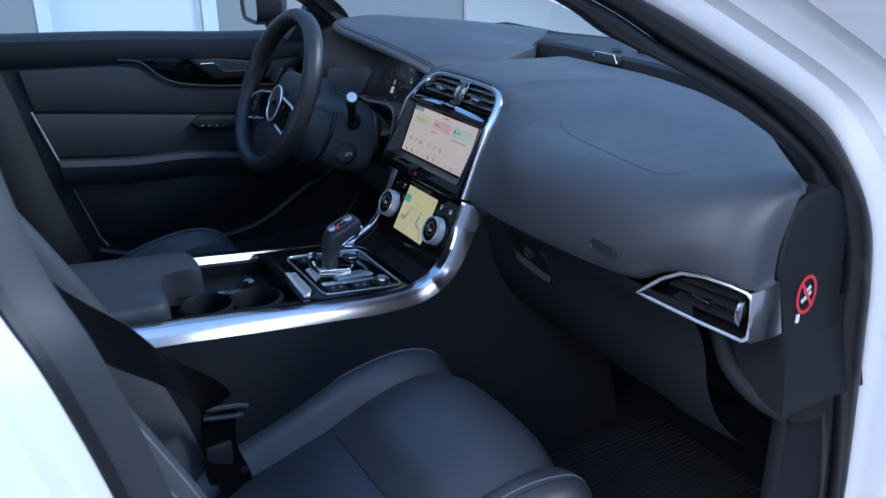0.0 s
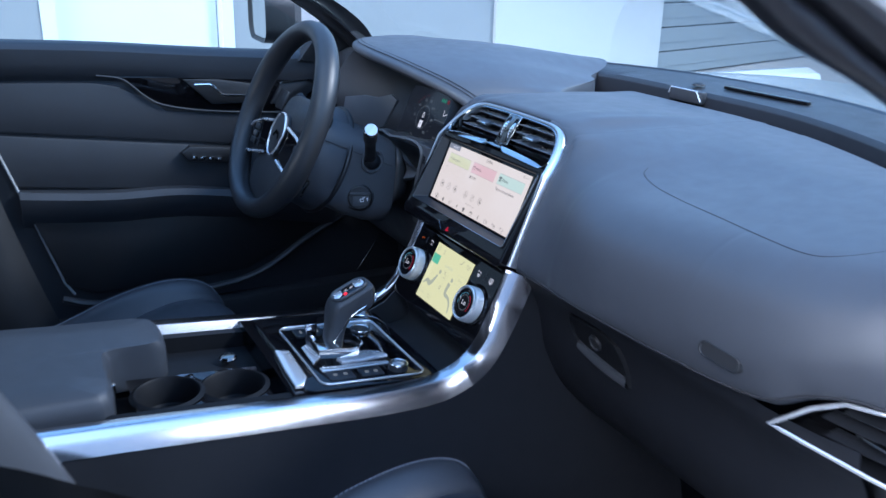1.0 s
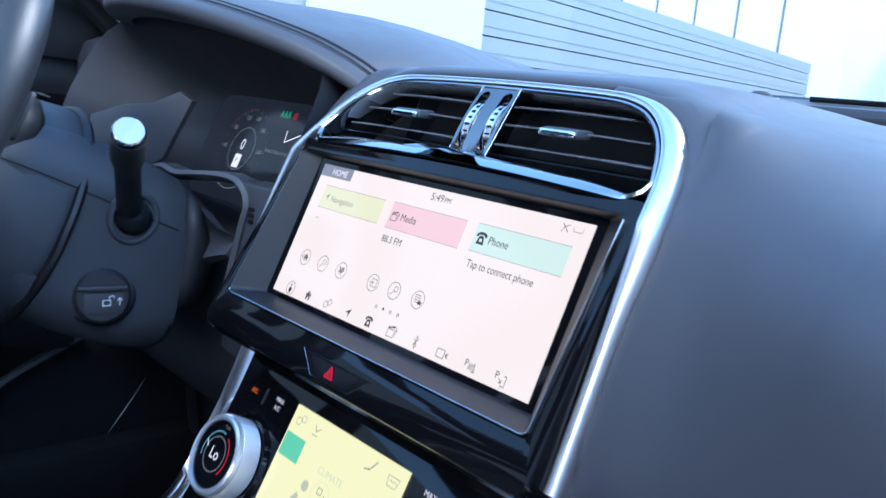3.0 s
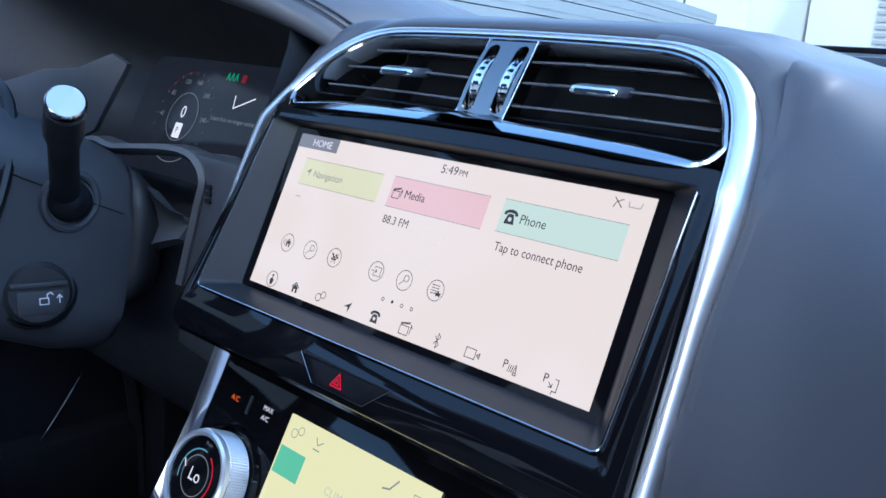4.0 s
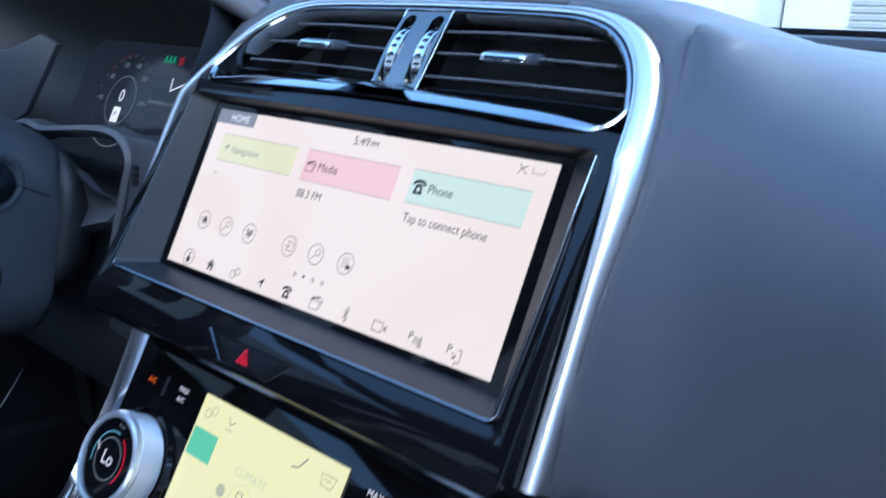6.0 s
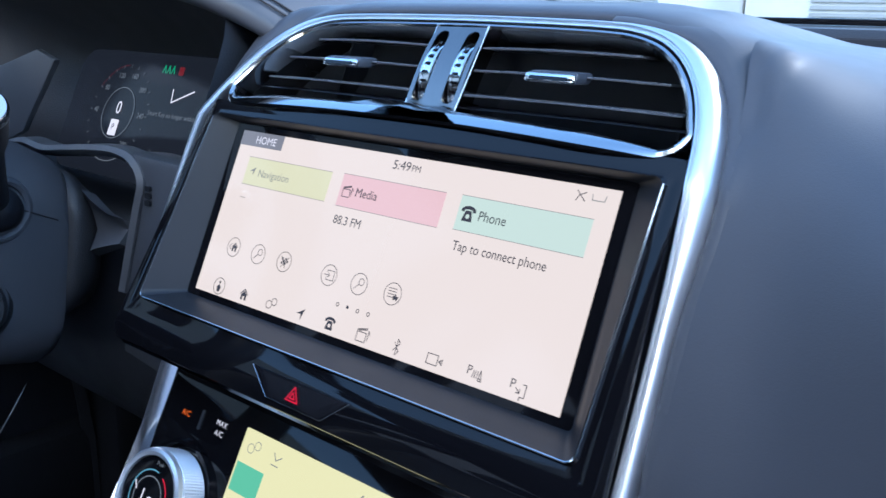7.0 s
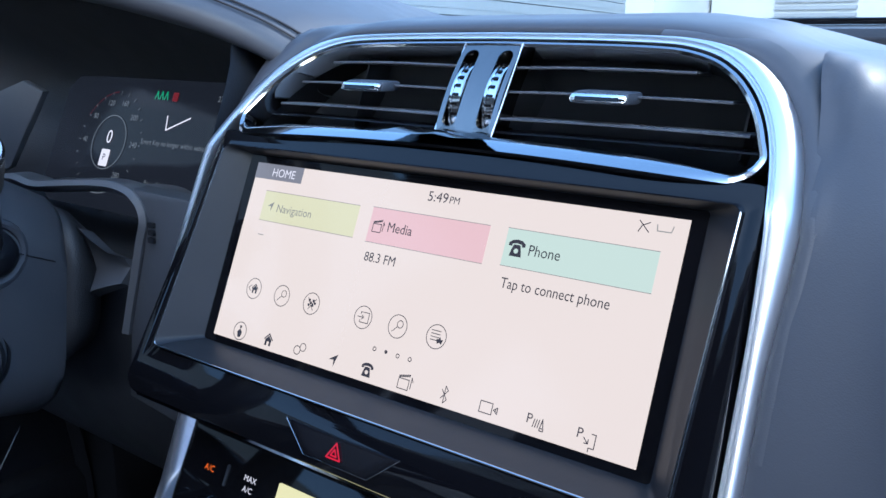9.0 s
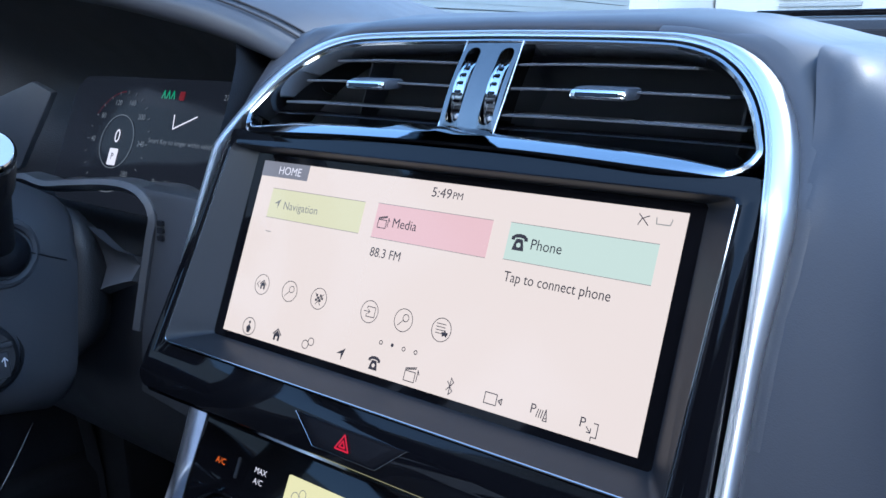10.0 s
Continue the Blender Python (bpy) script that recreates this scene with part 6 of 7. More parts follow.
bm = lathe([(0.0, -0.014), (0.018, -0.014), (0.0205, -0.011), (0.0215, 0.0)], 36)
MK = Matrix.Translation((-0.3185, -0.064, 0.765)) @ pose(0, 0, 0, -6, 0, 76) @ Matrix.Diagonal((1.12, 0.8, 1.12, 1.0))
ckn = part("column_knob", bm, SOFT, col, "round black adjuster knob", MK)
part("knob_ring", lathe([(0.0215, 0.004), (0.023, -0.002), (0.025, 0.000), (0.026, 0.006)], 36), SOFT, ckn, "", MK)
part("knob_grip", block(-0.0175, 0.0175, -0.0175, -0.012, 0.0045, 0.0085, 0.0015), TRIM, ckn, "raised grip bar", MK)
part("knob_face", block(-0.0135, 0.0145, -0.0150, -0.012, -0.0130, 0.0025, 0.0012), TRIM, ckn, "", MK)
part("lock_mark", strokes([[(0.0, -0.0065), (0.0052, -0.0065), (0.0052, -0.0025), (0.0, -0.0025), (0.0, -0.0065)], [(0.0045, -0.0025), (0.0045, 0.0), (0.0068, 0.001), (0.008, -0.0005)], [(0.0118, -0.006), (0.0118, -0.001)], [(0.0103, -0.0028), (0.0118, -0.0008), (0.0133, -0.0028)]], 0.0007, -0.0154), WHITE, ckn, "white lock symbol", MK)

# ---- centre console ----
cons = thing("centre_console", "dark centre console with bright metal side rails", "centre console", (0.0, -0.3, 0.25))
# line of a rail in (y, z), from the armrest forward and up beside the climate panel
RAIL = [(-0.655, 0.676), (-0.560, 0.667), (-0.450, 0.655), (-0.330, 0.642), (-0.230, 0.632), (-0.165, 0.630), (-0.128, 0.635), (-0.098, 0.649), (-0.077, 0.671), (-0.057, 0.709), (-0.041, 0.745), (-0.029, 0.774)]
rl = spline([(0, y, z) for y, z in RAIL], 90)
for sx in (1, -1):
    rows_a, rows_b = [], []
    for i, p in enumerate(rl):
        t = (rl[min(i + 1, 89)] - rl[max(i - 1, 0)]).normalized()
        nrm = Vector((0, -t.z, t.y))  # up and to the rear
        up = max(0.0, min(1.0, (i - 54) / 24))
        low = [(0.1335, -0.010), (0.1345, 0.0005), (0.1360, 0.0020), (0.1470, 0.0028), (0.1565, 0.0018), (0.1585, -0.0012), (0.1648, -0.0140), (0.1690, -0.0250), (0.1662, -0.0280), (0.140, -0.026)]
        high = [(0.1350, -0.012), (0.1352, -0.001), (0.1362, 0.0006), (0.1420, -0.0046), (0.1468, -0.0120), (0.1480, -0.0150), (0.1510, -0.0240), (0.1550, -0.0405), (0.1520, -0.0445), (0.140, -0.028)]
        if sx < 0:
            g = max(0.0, min(1.0, (52 - i) / 14))
            wide = [(0.1295, -0.034), (0.1300, -0.0250), (0.1308, -0.0225), (0.1385, 0.0006)]
            high[:4] = [(0.1305, -0.020), (0.1308, -0.0090), (0.1318, -0.0068), (0.1385, 0.0004)]
            low[:4] = [(a[0] + (b[0] - a[0]) * g, a[1] + (b[1] - a[1]) * g) for a, b in zip(low[:4], wide)]
        prof = [(a[0] + (b[0] - a[0]) * up, a[1] + (b[1] - a[1]) * up) for a, b in zip(low, high)]
        row = [Vector((sx * x, p.y, p.z)) + nrm * v for x, v in prof]
        rows_a.append(row)
        rows_b.append(row[7])
    bm = bmesh.new()
    skin(bm, rows_a, closed=True, caps=True)
    bmesh.ops.recalc_face_normals(bm, faces=bm.faces)
    part("side_rail", bm, SATIN, cons, "bright satin metal side rail", angle=24 if sx > 0 else 65)
    # side wall under the rail
    bm = bmesh.new()
    rows = []
    for i, q in enumerate(rows_b):
        k = max(0.0, min(1.0, (i - 50) / 39))
        e = abs(q.x) - 0.0015
        rows.append([(sx * e, q.y, q.z + 0.002), (sx * (e + 0.002), q.y + 0.02 + 0.03 * k, q.z - 0.03 + 0.02 * k), (sx * (e + 0.005), q.y + 0.04 + 0.08 * k, min(q.z - 0.08 + 0.05 * k, 0.70)), (sx * 0.182, q.y + 0.06 + 0.20 * k, 0.46 + 0.10 * k), (sx * 0.20, q.y + 0.08 + 0.25 * k, 0.22)])
    skin(bm, rows)
    part("side_wall", bm, LINING, cons, "dark console side wall", angle=60)
# top deck with the open tray


def deck_z(y):
    return 0.632 - 0.098 * (y + 0.23)


def deck_block(x0, x1, y0, y1, top, bottom):
    bm = bmesh.new()
    skin(bm, [[(x0, y, deck_z(y) + bottom), (x1, y, deck_z(y) + bottom), (x1, y, deck_z(y) + top), (x0, y, deck_z(y) + top)] for y in (y0, y1)], closed=True, caps=True)
    bmesh.ops.recalc_face_normals(bm, faces=bm.faces)
    return bm


# tray surfaces take the near-black that holds the hollow's shade
part("tray_floor", deck_block(-0.134, 0.134, -0.62, -0.33, -0.050, -0.060), SHADEBLACK, cons, "black tray floor")
part("tray_wall", deck_block(0.112, 0.134, -0.62, -0.335, -0.003, -0.055), SHADEBLACK, cons)
part("tray_wall", deck_block(-0.134, -0.118, -0.62, -0.335, -0.012, -0.055), SHADEBLACK, cons)
part("tray_step", deck_block(-0.112, -0.02, -0.62, -0.335, -0.034, -0.050), SHADEBLACK, cons, "raised phone ledge in the tray")
part("tray_front", deck_block(-0.134, 0.134, -0.345, -0.325, -0.001, -0.055), PIANO, cons, "gloss black tray edge")
for cy in (-0.405, -0.492):
    cm = Matrix.Translation((0.056, cy, deck_z(cy) - 0.012))
    bm = bmesh.new()
    n = 40
    skin(bm, [[(r * math.cos(2 * math.pi * k / n), r * math.sin(2 * math.pi * k / n), h) for k in range(n)] for r, h in ((0.0480, 0.000), (0.0420, 0.003), (0.0395, 0.000), (0.0370, -0.034), (0.0340, -0.037), (0.0020, -0.037))], closed=True)
    # cup interior darkened by colour for its shade
    part("cup_holder", bm, SHADEBLACK, cons, "gloss rimmed cup holder", cm)
bm = bmesh.new()
vo = [[bm.verts.new((0.056 + 0.047 * math.cos(2 * math.pi * k / 40), cy + 0.0435 * math.sin(2 * math.pi * k / 40), deck_z(cy) - 0.013)) for k in range(40)] for cy in (-0.405, -0.492)]
for ring, cy in zip(vo, (-0.405, -0.492)):
    sq = []
    for k in range(40):
        c, n_ = math.cos(2 * math.pi * k / 40), math.sin(2 * math.pi * k / 40)
        f = 1 / max(abs(c), abs(n_))
        sq.append(bm.verts.new((0.056 + 0.054 * c * f, cy + 0.0436 * n_ * f, deck_z(cy + 0.0436 * n_ * f) - 0.014)))
    for k in range(40):
        bm.faces.new((ring[k], ring[(k + 1) % 40], sq[(k + 1) % 40], sq[k]))
bmesh.ops.recalc_face_normals(bm, faces=bm.faces)
part("tray_bridge", bm, PIANO, cons, "dark plate round the cup holders")
bm = lathe([(0.0, 0.0), (0.012, 0.0), (0.013, 0.003), (0.010, 0.006), (0.0, 0.007)], 24)
bm.transform(pose(-0.055, -0.385, deck_z(-0.385) - 0.026, 90, 0, 0))
part("power_socket", bm, HOLDER, cons, "small metal capped socket")
part("tray_catch", block(0.004, 0.016, -0.556, -0.550, 0.628, 0.652, 0.002), CHROME, cons, "small bright catch")
# bin under the climate panel
bm = bmesh.new()
sec = [stack(0, 0.010, -0.214), stack(0, 0.012, -0.222), Vector((0, -0.060, 0.632)), Vector((0, -0.055, 0.606)), Vector((0, -0.085, 0.594)), Vector((0, -0.128, 0.600)), Vector((0, -0.134, 0.622))]
sp_ = spline(sec, 30)
skin(bm, [[(x, p.y, p.z) for p in sp_] for x in (-0.127, -0.07, 0.0, 0.07, 0.127)])
part("open_bin", bm, SOFT, cons, "dark open bin under the climate panel", angle=60)
for sx in (-1, 1):
    part("bin_side", slab([(-0.136, 0.596), (-0.040, 0.596), (-0.030, 0.690), (-0.052, 0.690), (-0.076, 0.656), (-0.100, 0.635), (-0.136, 0.620)], sx * 0.1265 - 0.0015, sx * 0.1265 + 0.0015), SOFT, cons, "", Matrix(((0, 1, 0, 0), (1, 0, 0, 0), (0, 0, 1, 0), (0, 0, 0, 1))))

# ---- gear selector ----
gear = thing("gear_selector", "black leather gear lever on a gloss black panel", "gear selector", (0.0, -0.22, 0.60))
slope = math.degrees(math.atan(-0.098))
MG = pose(0.0, -0.23, 0.634, slope, 0, 0)  # x right, y forward, z off the panel


def plate(poly, h0, h1, bevel=0.0):
    bm = slab(poly, -h1, -h0, bevel)
    bm.transform(Matrix(((1, 0, 0, 0), (0, 0, 1, 0), (0, -1, 0, 0), (0, 0, 0, 1))))
    return bm


part("panel", plate(rrect(-0.128, 0.128, -0.098, 0.108, 0.018), -0.02, 0.0, 0.001), PIANO, gear, "gloss black panel", MG)
fo = rrect(-0.083, 0.117, -0.0705, 0.0860, 0.014, 8)
part("panel_frame", tube([(x, z, 0.0014) for x, z in fo], 0.0019, 8, closed=True, flat=0.8), BRIGHT, gear, "thin bright frame line", MG)
part("inner_panel", plate([(0.017 + (x - 0.017) * 0.97, 0.008 + (z - 0.008) * 0.97) for x, z in fo], -0.002, 0.0012, 0.0004), PIANO, gear, "", MG)
part("rear_plate", plate([(-0.004, -0.1000), (0.004, -0.0805), (0.088, -0.0835), (0.112, -0.0960), (0.112, -0.1075), (0.060, -0.1055)], -0.001, 0.0035, 0.0015), BRIGHT, gear, "bright metal plate behind the panel", MG)
part("lever_base", plate([(-0.030, -0.038), (0.024, -0.042), (0.030, 0.018), (0.010, 0.034), (-0.026, 0.030)], 0.001, 0.010, 0.004), CHROME, gear, "bright stepped lever base", MG)
part("lever_gate", plate([(-0.005, -0.0590), (-0.012, -0.0475), (0.034, -0.0435), (0.052, -0.0610)], 0.001, 0.004, 0.0015), BRIGHT, gear, "pale plate behind the lever", MG)
part("panel_corner_trim", tube(spline([(-0.110, 0.060, 0.002), (-0.104, 0.080, 0.002), (-0.092, 0.0960, 0.002), (-0.072, 0.1030, 0.002), (-0.048, 0.1000, 0.002), (-0.020, 0.0920, 0.002)], 30), lambda u: 0.0013 - 0.0007 * u, 8), CHROME, gear, "curved bright trim round the panel corner", MG)
LEV = [(-0.0205, 0.004), (-0.0208, 0.033), (-0.0203, 0.052), (-0.0182, 0.0640), (-0.0135, 0.0722), (-0.004, 0.0778), (0.010, 0.0855), (0.024, 0.0932), (0.0335, 0.0990), (0.0405, 0.1000), (0.0462, 0.0950), (0.0488, 0.0850), (0.0478, 0.0730), (0.0430, 0.0610), (0.0330, 0.0560), (0.0200, 0.0500), (0.0110, 0.0400), (0.0070, 0.0260), (0.0035, 0.004)]
ln = spline([(0, a, b) for a, b in LEV], 70, closed=True)
bm = bmesh.new()
rows = []
mid = Vector((0, 0.008, 0.060))
for k in range(17):
    a = math.pi * k / 16
    cx = -0.010 - math.copysign(abs(math.cos(a)) ** 0.80, math.cos(a)) * 0.0215
    ins = 0.0085 * (1 - math.sin(a) ** 0.8)
    ring = []
    for q in range(70):
        t = (ln[(q + 1) % 70] - ln[q - 1]).normalized()
        n2 = Vector((0, t.z, -t.y))
        p = ln[q] + n2 * ins
        taper = 0.58 + 0.42 * max(0.0, min(1.0, p.z / 0.055))
        ring.append((-0.010 + (cx + 0.010) * taper, p.y, p.z))
    rows.append(ring)
skin(bm, rows, closed=True, caps=True)
bmesh.ops.recalc_face_normals(bm, faces=bm.faces)
LEVSKIN = mat("lever leather", (0.034, 0.036, 0.041), 0.45, grain=0.08, grain_scale=1500, var=0.10, var_scale=30)
lever = part("lever", bm, LEVSKIN, gear, "black leather lever", MG, angle=70)
for sx in (-1, 1):
    part("lever_trim", tube(spline([(-0.010 + sx * w, a, b) for w, a, b in ((0.0140, -0.012, 0.010), (0.0168, -0.004, 0.026), (0.0205, 0.0055, 0.0470), (0.0216, 0.0180, 0.0590), (0.0205, 0.0330, 0.0680), (0.0160, 0.0430, 0.0740))], 30), lambda u: 0.0006 + 0.0005 * u, 6), CHROME, lever, "thin bright lever edge", MG)
part("chin_trim", tube(spline([(0.0035, 0.0488, 0.0835), (0.0045, 0.0500, 0.0770), (0.0025, 0.0485, 0.0700)], 12), lambda u: 0.0008 + 0.0014 * math.sin(math.pi * u), 8), CHROME, lever, "bright trim on the lever nose", MG)
# top plate of the lever with its letters
topm = MG @ Matrix.Translation((-0.0100, 0.0100, 0.0862)) @ pose(0, 0, 0, 29, 0, 0)
part("lever_top", plate(rrect(-0.0125, 0.0125, -0.027, 0.029, 0.0110, 8), -0.006, 0.0008, 0.0006), PIANO, lever, "gloss black lever top", topm)
part("top_rim", tube([(x, z, -0.0004) for x, z in rrect(-0.0148, 0.0148, -0.0265, 0.0290, 0.0140, 10)], 0.0036, 12, closed=True, flat=0.8), LEVSKIN, lever, "leather lip round the lever top", topm)
part("park_button", plate(rrect(-0.0108, 0.0108, 0.0105, 0.0262, 0.0080, 8), 0.0, 0.0022, 0.0008), BRIGHT, lever, "pale park button", topm)
part("unlock_plate", plate([(-0.0100, -0.0225), (0.0060, -0.0245), (0.0095, -0.0190), (0.0050, -0.0115), (-0.0100, -0.0085)], 0.0, 0.0014, 0.0005), BRIGHT, lever, "bright plate on the lever top", topm)
TX = topm @ Matrix(((1, 0, 0, 0), (0, 0, 1, 0), (0, -1, 0, 0), (0, 0, 0, 1)))
lettering("lever_text", "P", 0.0085, 0.0, 0.0190, INKSOFT, lever, TX, "CENTER", -0.0026)
lettering("lever_text", "R", 0.0085, 0.0, 0.0055, LITWHITE, lever, TX, "CENTER", -0.0018)
lettering("lever_text", "N", 0.0075, 0.0, -0.0035, LITWHITE, lever, TX, "CENTER", -0.0018)
part("lever_lamp", plate(rrect(0.0045, 0.0105, -0.0100, -0.0050, 0.0018), 0.0, 0.0018), mat("red lamp", (0.25, 0.004, 0.008), 0.4, emit=(1.0, 0.005, 0.01), power=0.28), lever, "red lit mark", topm)
# buttons and knobs on the panel
for x, y, r in ((-0.052, 0.0545, 0.0165), (0.094, 0.052, 0.0145)):
    h = 0.0085 if x > 0 else 0.0012
    bm = lathe([(0.0, -h), (r * 0.72, -h), (r * 0.80, -h - 0.0010), (r * 0.92, -h), (r, 0.0)], 36)
    bm.transform(Matrix(((1, 0, 0, 0), (0, 0, 1, 0), (0, -1, 0, 0), (0, 0, 0, 1))))
    kn = part("mode_knob" if x > 0 else "start_button", bm, SOFT, gear, "round drive mode knob" if x > 0 else "round engine start button", MG @ Matrix.Translation((x, y, 0.001)))
    part("knob_ring", tube([(x + r * 0.86 * math.cos(a), y + r * 0.86 * math.sin(a), h + 0.0010) for a in [2 * math.pi * k / 40 for k in range(40)]], 0.0017, 8, closed=True, flat=0.6), CHROME, kn, "bright ring", MG)
    if x > 0:
        part("knob_cap", plate([(x + 0.0085 * math.cos(a), y + 0.0085 * math.sin(a)) for a in [2 * math.pi * k / 32 for k in range(32)]], h, h + 0.0016, 0.0006), BRIGHT, kn, "silver knob cap", MG)
PX = MG @ Matrix(((1, 0, 0, 0), (0, 0, 1, 0), (0, -1, 0, 0), (0, 0, 0, 1)))
lettering("start_text", "START", 0.0045, -0.052, 0.0575, LITDIM, gear, PX, "CENTER", -0.0027)
lettering("start_text", "STOP", 0.0045, -0.052, 0.0515, LITDIM, gear, PX, "CENTER", -0.0027)
for x0, x1, y0, y1 in ((0.081, 0.108, -0.056, -0.018), (0.083, 0.107, -0.008, 0.026)):
    part("panel_button", plate(rrect(x0, x1, y0, y1, 0.003), 0.0005, 0.0035, 0.001), GREY, gear, "wide black button", MG)
    for q in (0.3, 0.7):
        part("button_mark", plate(rrect(x0 + 0.010, x0 + 0.017, y0 + (y1 - y0) * q - 0.003, y0 + (y1 - y0) * q + 0.003, 0.001), 0.0035, 0.0038), LITDIM, gear, "", MG)
for k in range(2):
    y = -0.052 + k * 0.026
    part("panel_button", plate(rrect(-0.072, -0.044, y, y + 0.020, 0.003), 0.0005, 0.003, 0.001), GREY, gear, "small black button", MG)
    part("button_mark", plate(rrect(-0.063, -0.053, y + 0.008, y + 0.012, 0.001), 0.003, 0.0033), LITDIM, gear, "", MG)
part("panel_switch", block(-0.046, -0.041, -0.040, -0.022, 0.0, 0.022, 0.002), SATIN, gear, "small upright toggle", MG)
part("panel_blade", plate([(0.047, -0.0240), (0.029, 0.018), (0.033, 0.0410), (0.053, 0.0540), (0.061, 0.0120), (0.061, -0.0210)], 0.0005, 0.0055, 0.002), BRIGHT, gear, "bright blade beside the lever", MG)
part("panel_strip", plate([(0.066, -0.0570), (0.066, 0.0470), (0.075, 0.0460), (0.079, -0.036), (0.079, -0.0570)], 0.0005, 0.003, 0.001), BRIGHT, gear, "narrow bright strip by the buttons", MG)

# ---- armrest ----
arm = thing("armrest", "dark leather centre armrest lid", "armrest", (0.0, -0.75, 0.62))
ARM = [(-0.118, -0.99), (-0.118, -0.56), (-0.112, -0.488), (-0.092, -0.474), (-0.040, -0.474), (-0.016, -0.486), (-0.008, -0.540), (0.010, -0.556), (0.090, -0.560), (0.116, -0.575), (0.122, -0.62), (0.122, -0.99)]
ao = [(p.x, p.y) for p in spline([(a, b, 0) for a, b in ARM], 80, closed=True)]
bm = bmesh.new()
ac = (0.0, -0.72)
skin(bm, [[(ac[0] + (x - ac[0]) * s, ac[1] + (y - ac[1]) * s2, h - 0.06 * (y + 0.55)) for x, y in ao] for s, s2, h in ((0.97, 0.985, 0.628), (1.0, 1.0, 0.638), (1.0, 1.0, 0.672), (0.985, 0.99, 0.684), (0.92, 0.96, 0.692), (0.6, 0.7, 0.697))], closed=True, caps=True)
bmesh.ops.recalc_face_normals(bm, faces=bm.faces)
part("lid", bm, ARMSKIN, arm, "dark leather padded lid", angle=50)
part("lid_body", block(-0.125, 0.125, -0.99, -0.61, 0.50, 0.640, 0.01), SOFT, arm)

# ---- seats ----


def seat(name, label, cx, dy, dz, group):
    s = thing(name, label, "car seat", (cx, -0.35 + dy, 0.22), group)
    # centre line of the cushion top in (y, z)
    line = [(-0.62, 0.385), (-0.55, 0.392), (-0.47, 0.412), (-0.37, 0.445), (-0.27, 0.484), (-0.19, 0.503), (-0.13, 0.496), (-0.098, 0.462), (-0.088, 0.41), (-0.10, 0.34), (-0.14, 0.30)]
    ln = spline([(0, y + dy, z + dz) for y, z in line], 70)

    def cushion(x0, x1, lo, hi, puff, crown=0.0):
        bm = bmesh.new()
        rows = []
        a, b = int(lo * 69), int(hi * 69)
        for i in range(a, b + 1):
            p = ln[i]
            t = (ln[min(i + 1, 69)] - ln[max(i - 1, 0)]).normalized()
            nrm = Vector((0, -t.z, t.y))
            e = min(1, (i - a) / 4, (b - i) / 4)
            row = []
            for k in range(17):
                u = k / 16
                w = min(1, 4.5 * min(u, 1 - u)) ** 0.55
                row.append(p + Vector((x0 + (x1 - x0) * u + cx, 0, 0)) + nrm * (-0.012 + (0.012 + puff + crown * math.sin(math.pi * u)) * w * max(0.15, e) ** 0.5))
            rows.append(row)
        skin(bm, rows)
        bmesh.ops.recalc_face_normals(bm, faces=bm.faces)
        return bm

    part("front_cushion", cushion(-0.172, 0.172, 0.32, 1.0, 0.009, 0.010), SEAT, s, "dark leather front cushion pad", angle=70)
    part("rear_cushion", cushion(-0.172, 0.172, 0.0, 0.325, 0.002, 0.004), SEAT, s, "dark leather rear cushion pad", angle=70)
    for sx in (-1, 1):
        bm = bmesh.new()
        rows = []
        for i in range(0, 70):
            p = ln[i]
            u = i / 69
            t = (ln[min(i + 1, 69)] - ln[max(i - 1, 0)]).normalized()
            nrm = Vector((0, -t.z, t.y))
            lift = (0.026 - 0.021 * max(0, min(1, (u - 0.36) / 0.30)) if sx < 0 else 0.026 - 0.020 * max(0, min(1, (u - 0.30) / 0.25))) * max(0.0, math.sin(math.pi * min(1, 0.25 + 0.75 * u))) ** 1.2
            flare = 0.012 * max(0, 1 - abs(u - 0.35) / 0.5)
            fr_in = 0.02 * max(0, (u - 0.55) / 0.45)
            prof = [(0.168, -0.012), (0.176, 0.002), (0.190, lift * 0.7 + 0.006), (0.210, lift + 0.008), (0.232 + flare * 0.6 - fr_in, lift * 0.85 + 0.003), (0.246 + flare - fr_in, lift * 0.3 - 0.010), (0.252 + flare - fr_in, -0.045), (0.250 - fr_in, -0.10), (0.245 - fr_in, -0.16)]
            rows.append([p + Vector((cx + sx * x, 0, 0)) + nrm * v for x, v in prof])
        rows = [spline(r, 26) for r in rows]
        skin(bm, rows)
        bmesh.ops.recalc_face_normals(bm, faces=bm.faces)
        bo_ = part("cushion_bolster", bm, SEAT, s, "raised leather side bolster", angle=70)
        for q, zz in ((10, 0.0008), (11, 0.0006)):
            ln2 = [rows[i][q] + Vector((sx * 0.0004, 0, zz)) for i in range(4, 60)]
            if q == 11:
                part("bolster_seam", tube(ln2, 0.0011, 6), THREAD, bo_, "dark pressed seam")
                continue
            stitch = bmesh.new()
            for a, b in zip(ln2, ln2[1:]):
                for f in (0.05, 0.55):
                    seg = tube([a.lerp(b, f), a.lerp(b, f + 0.36)], 0.0010, 5)
                    tmp = bpy.data.meshes.new("stitch")
                    seg.to_mesh(tmp)
                    stitch.from_mesh(tmp)
                    bpy.data.meshes.remove(tmp)
            part("bolster_stitch", stitch, PALE, bo_, "pale stitched seam")
    # base under the cushion
    part("seat_base", block(cx - 0.225, cx + 0.225, -0.60 + dy, -0.125 + dy, 0.235, 0.37 + dz, 0.03), SOFT, s)
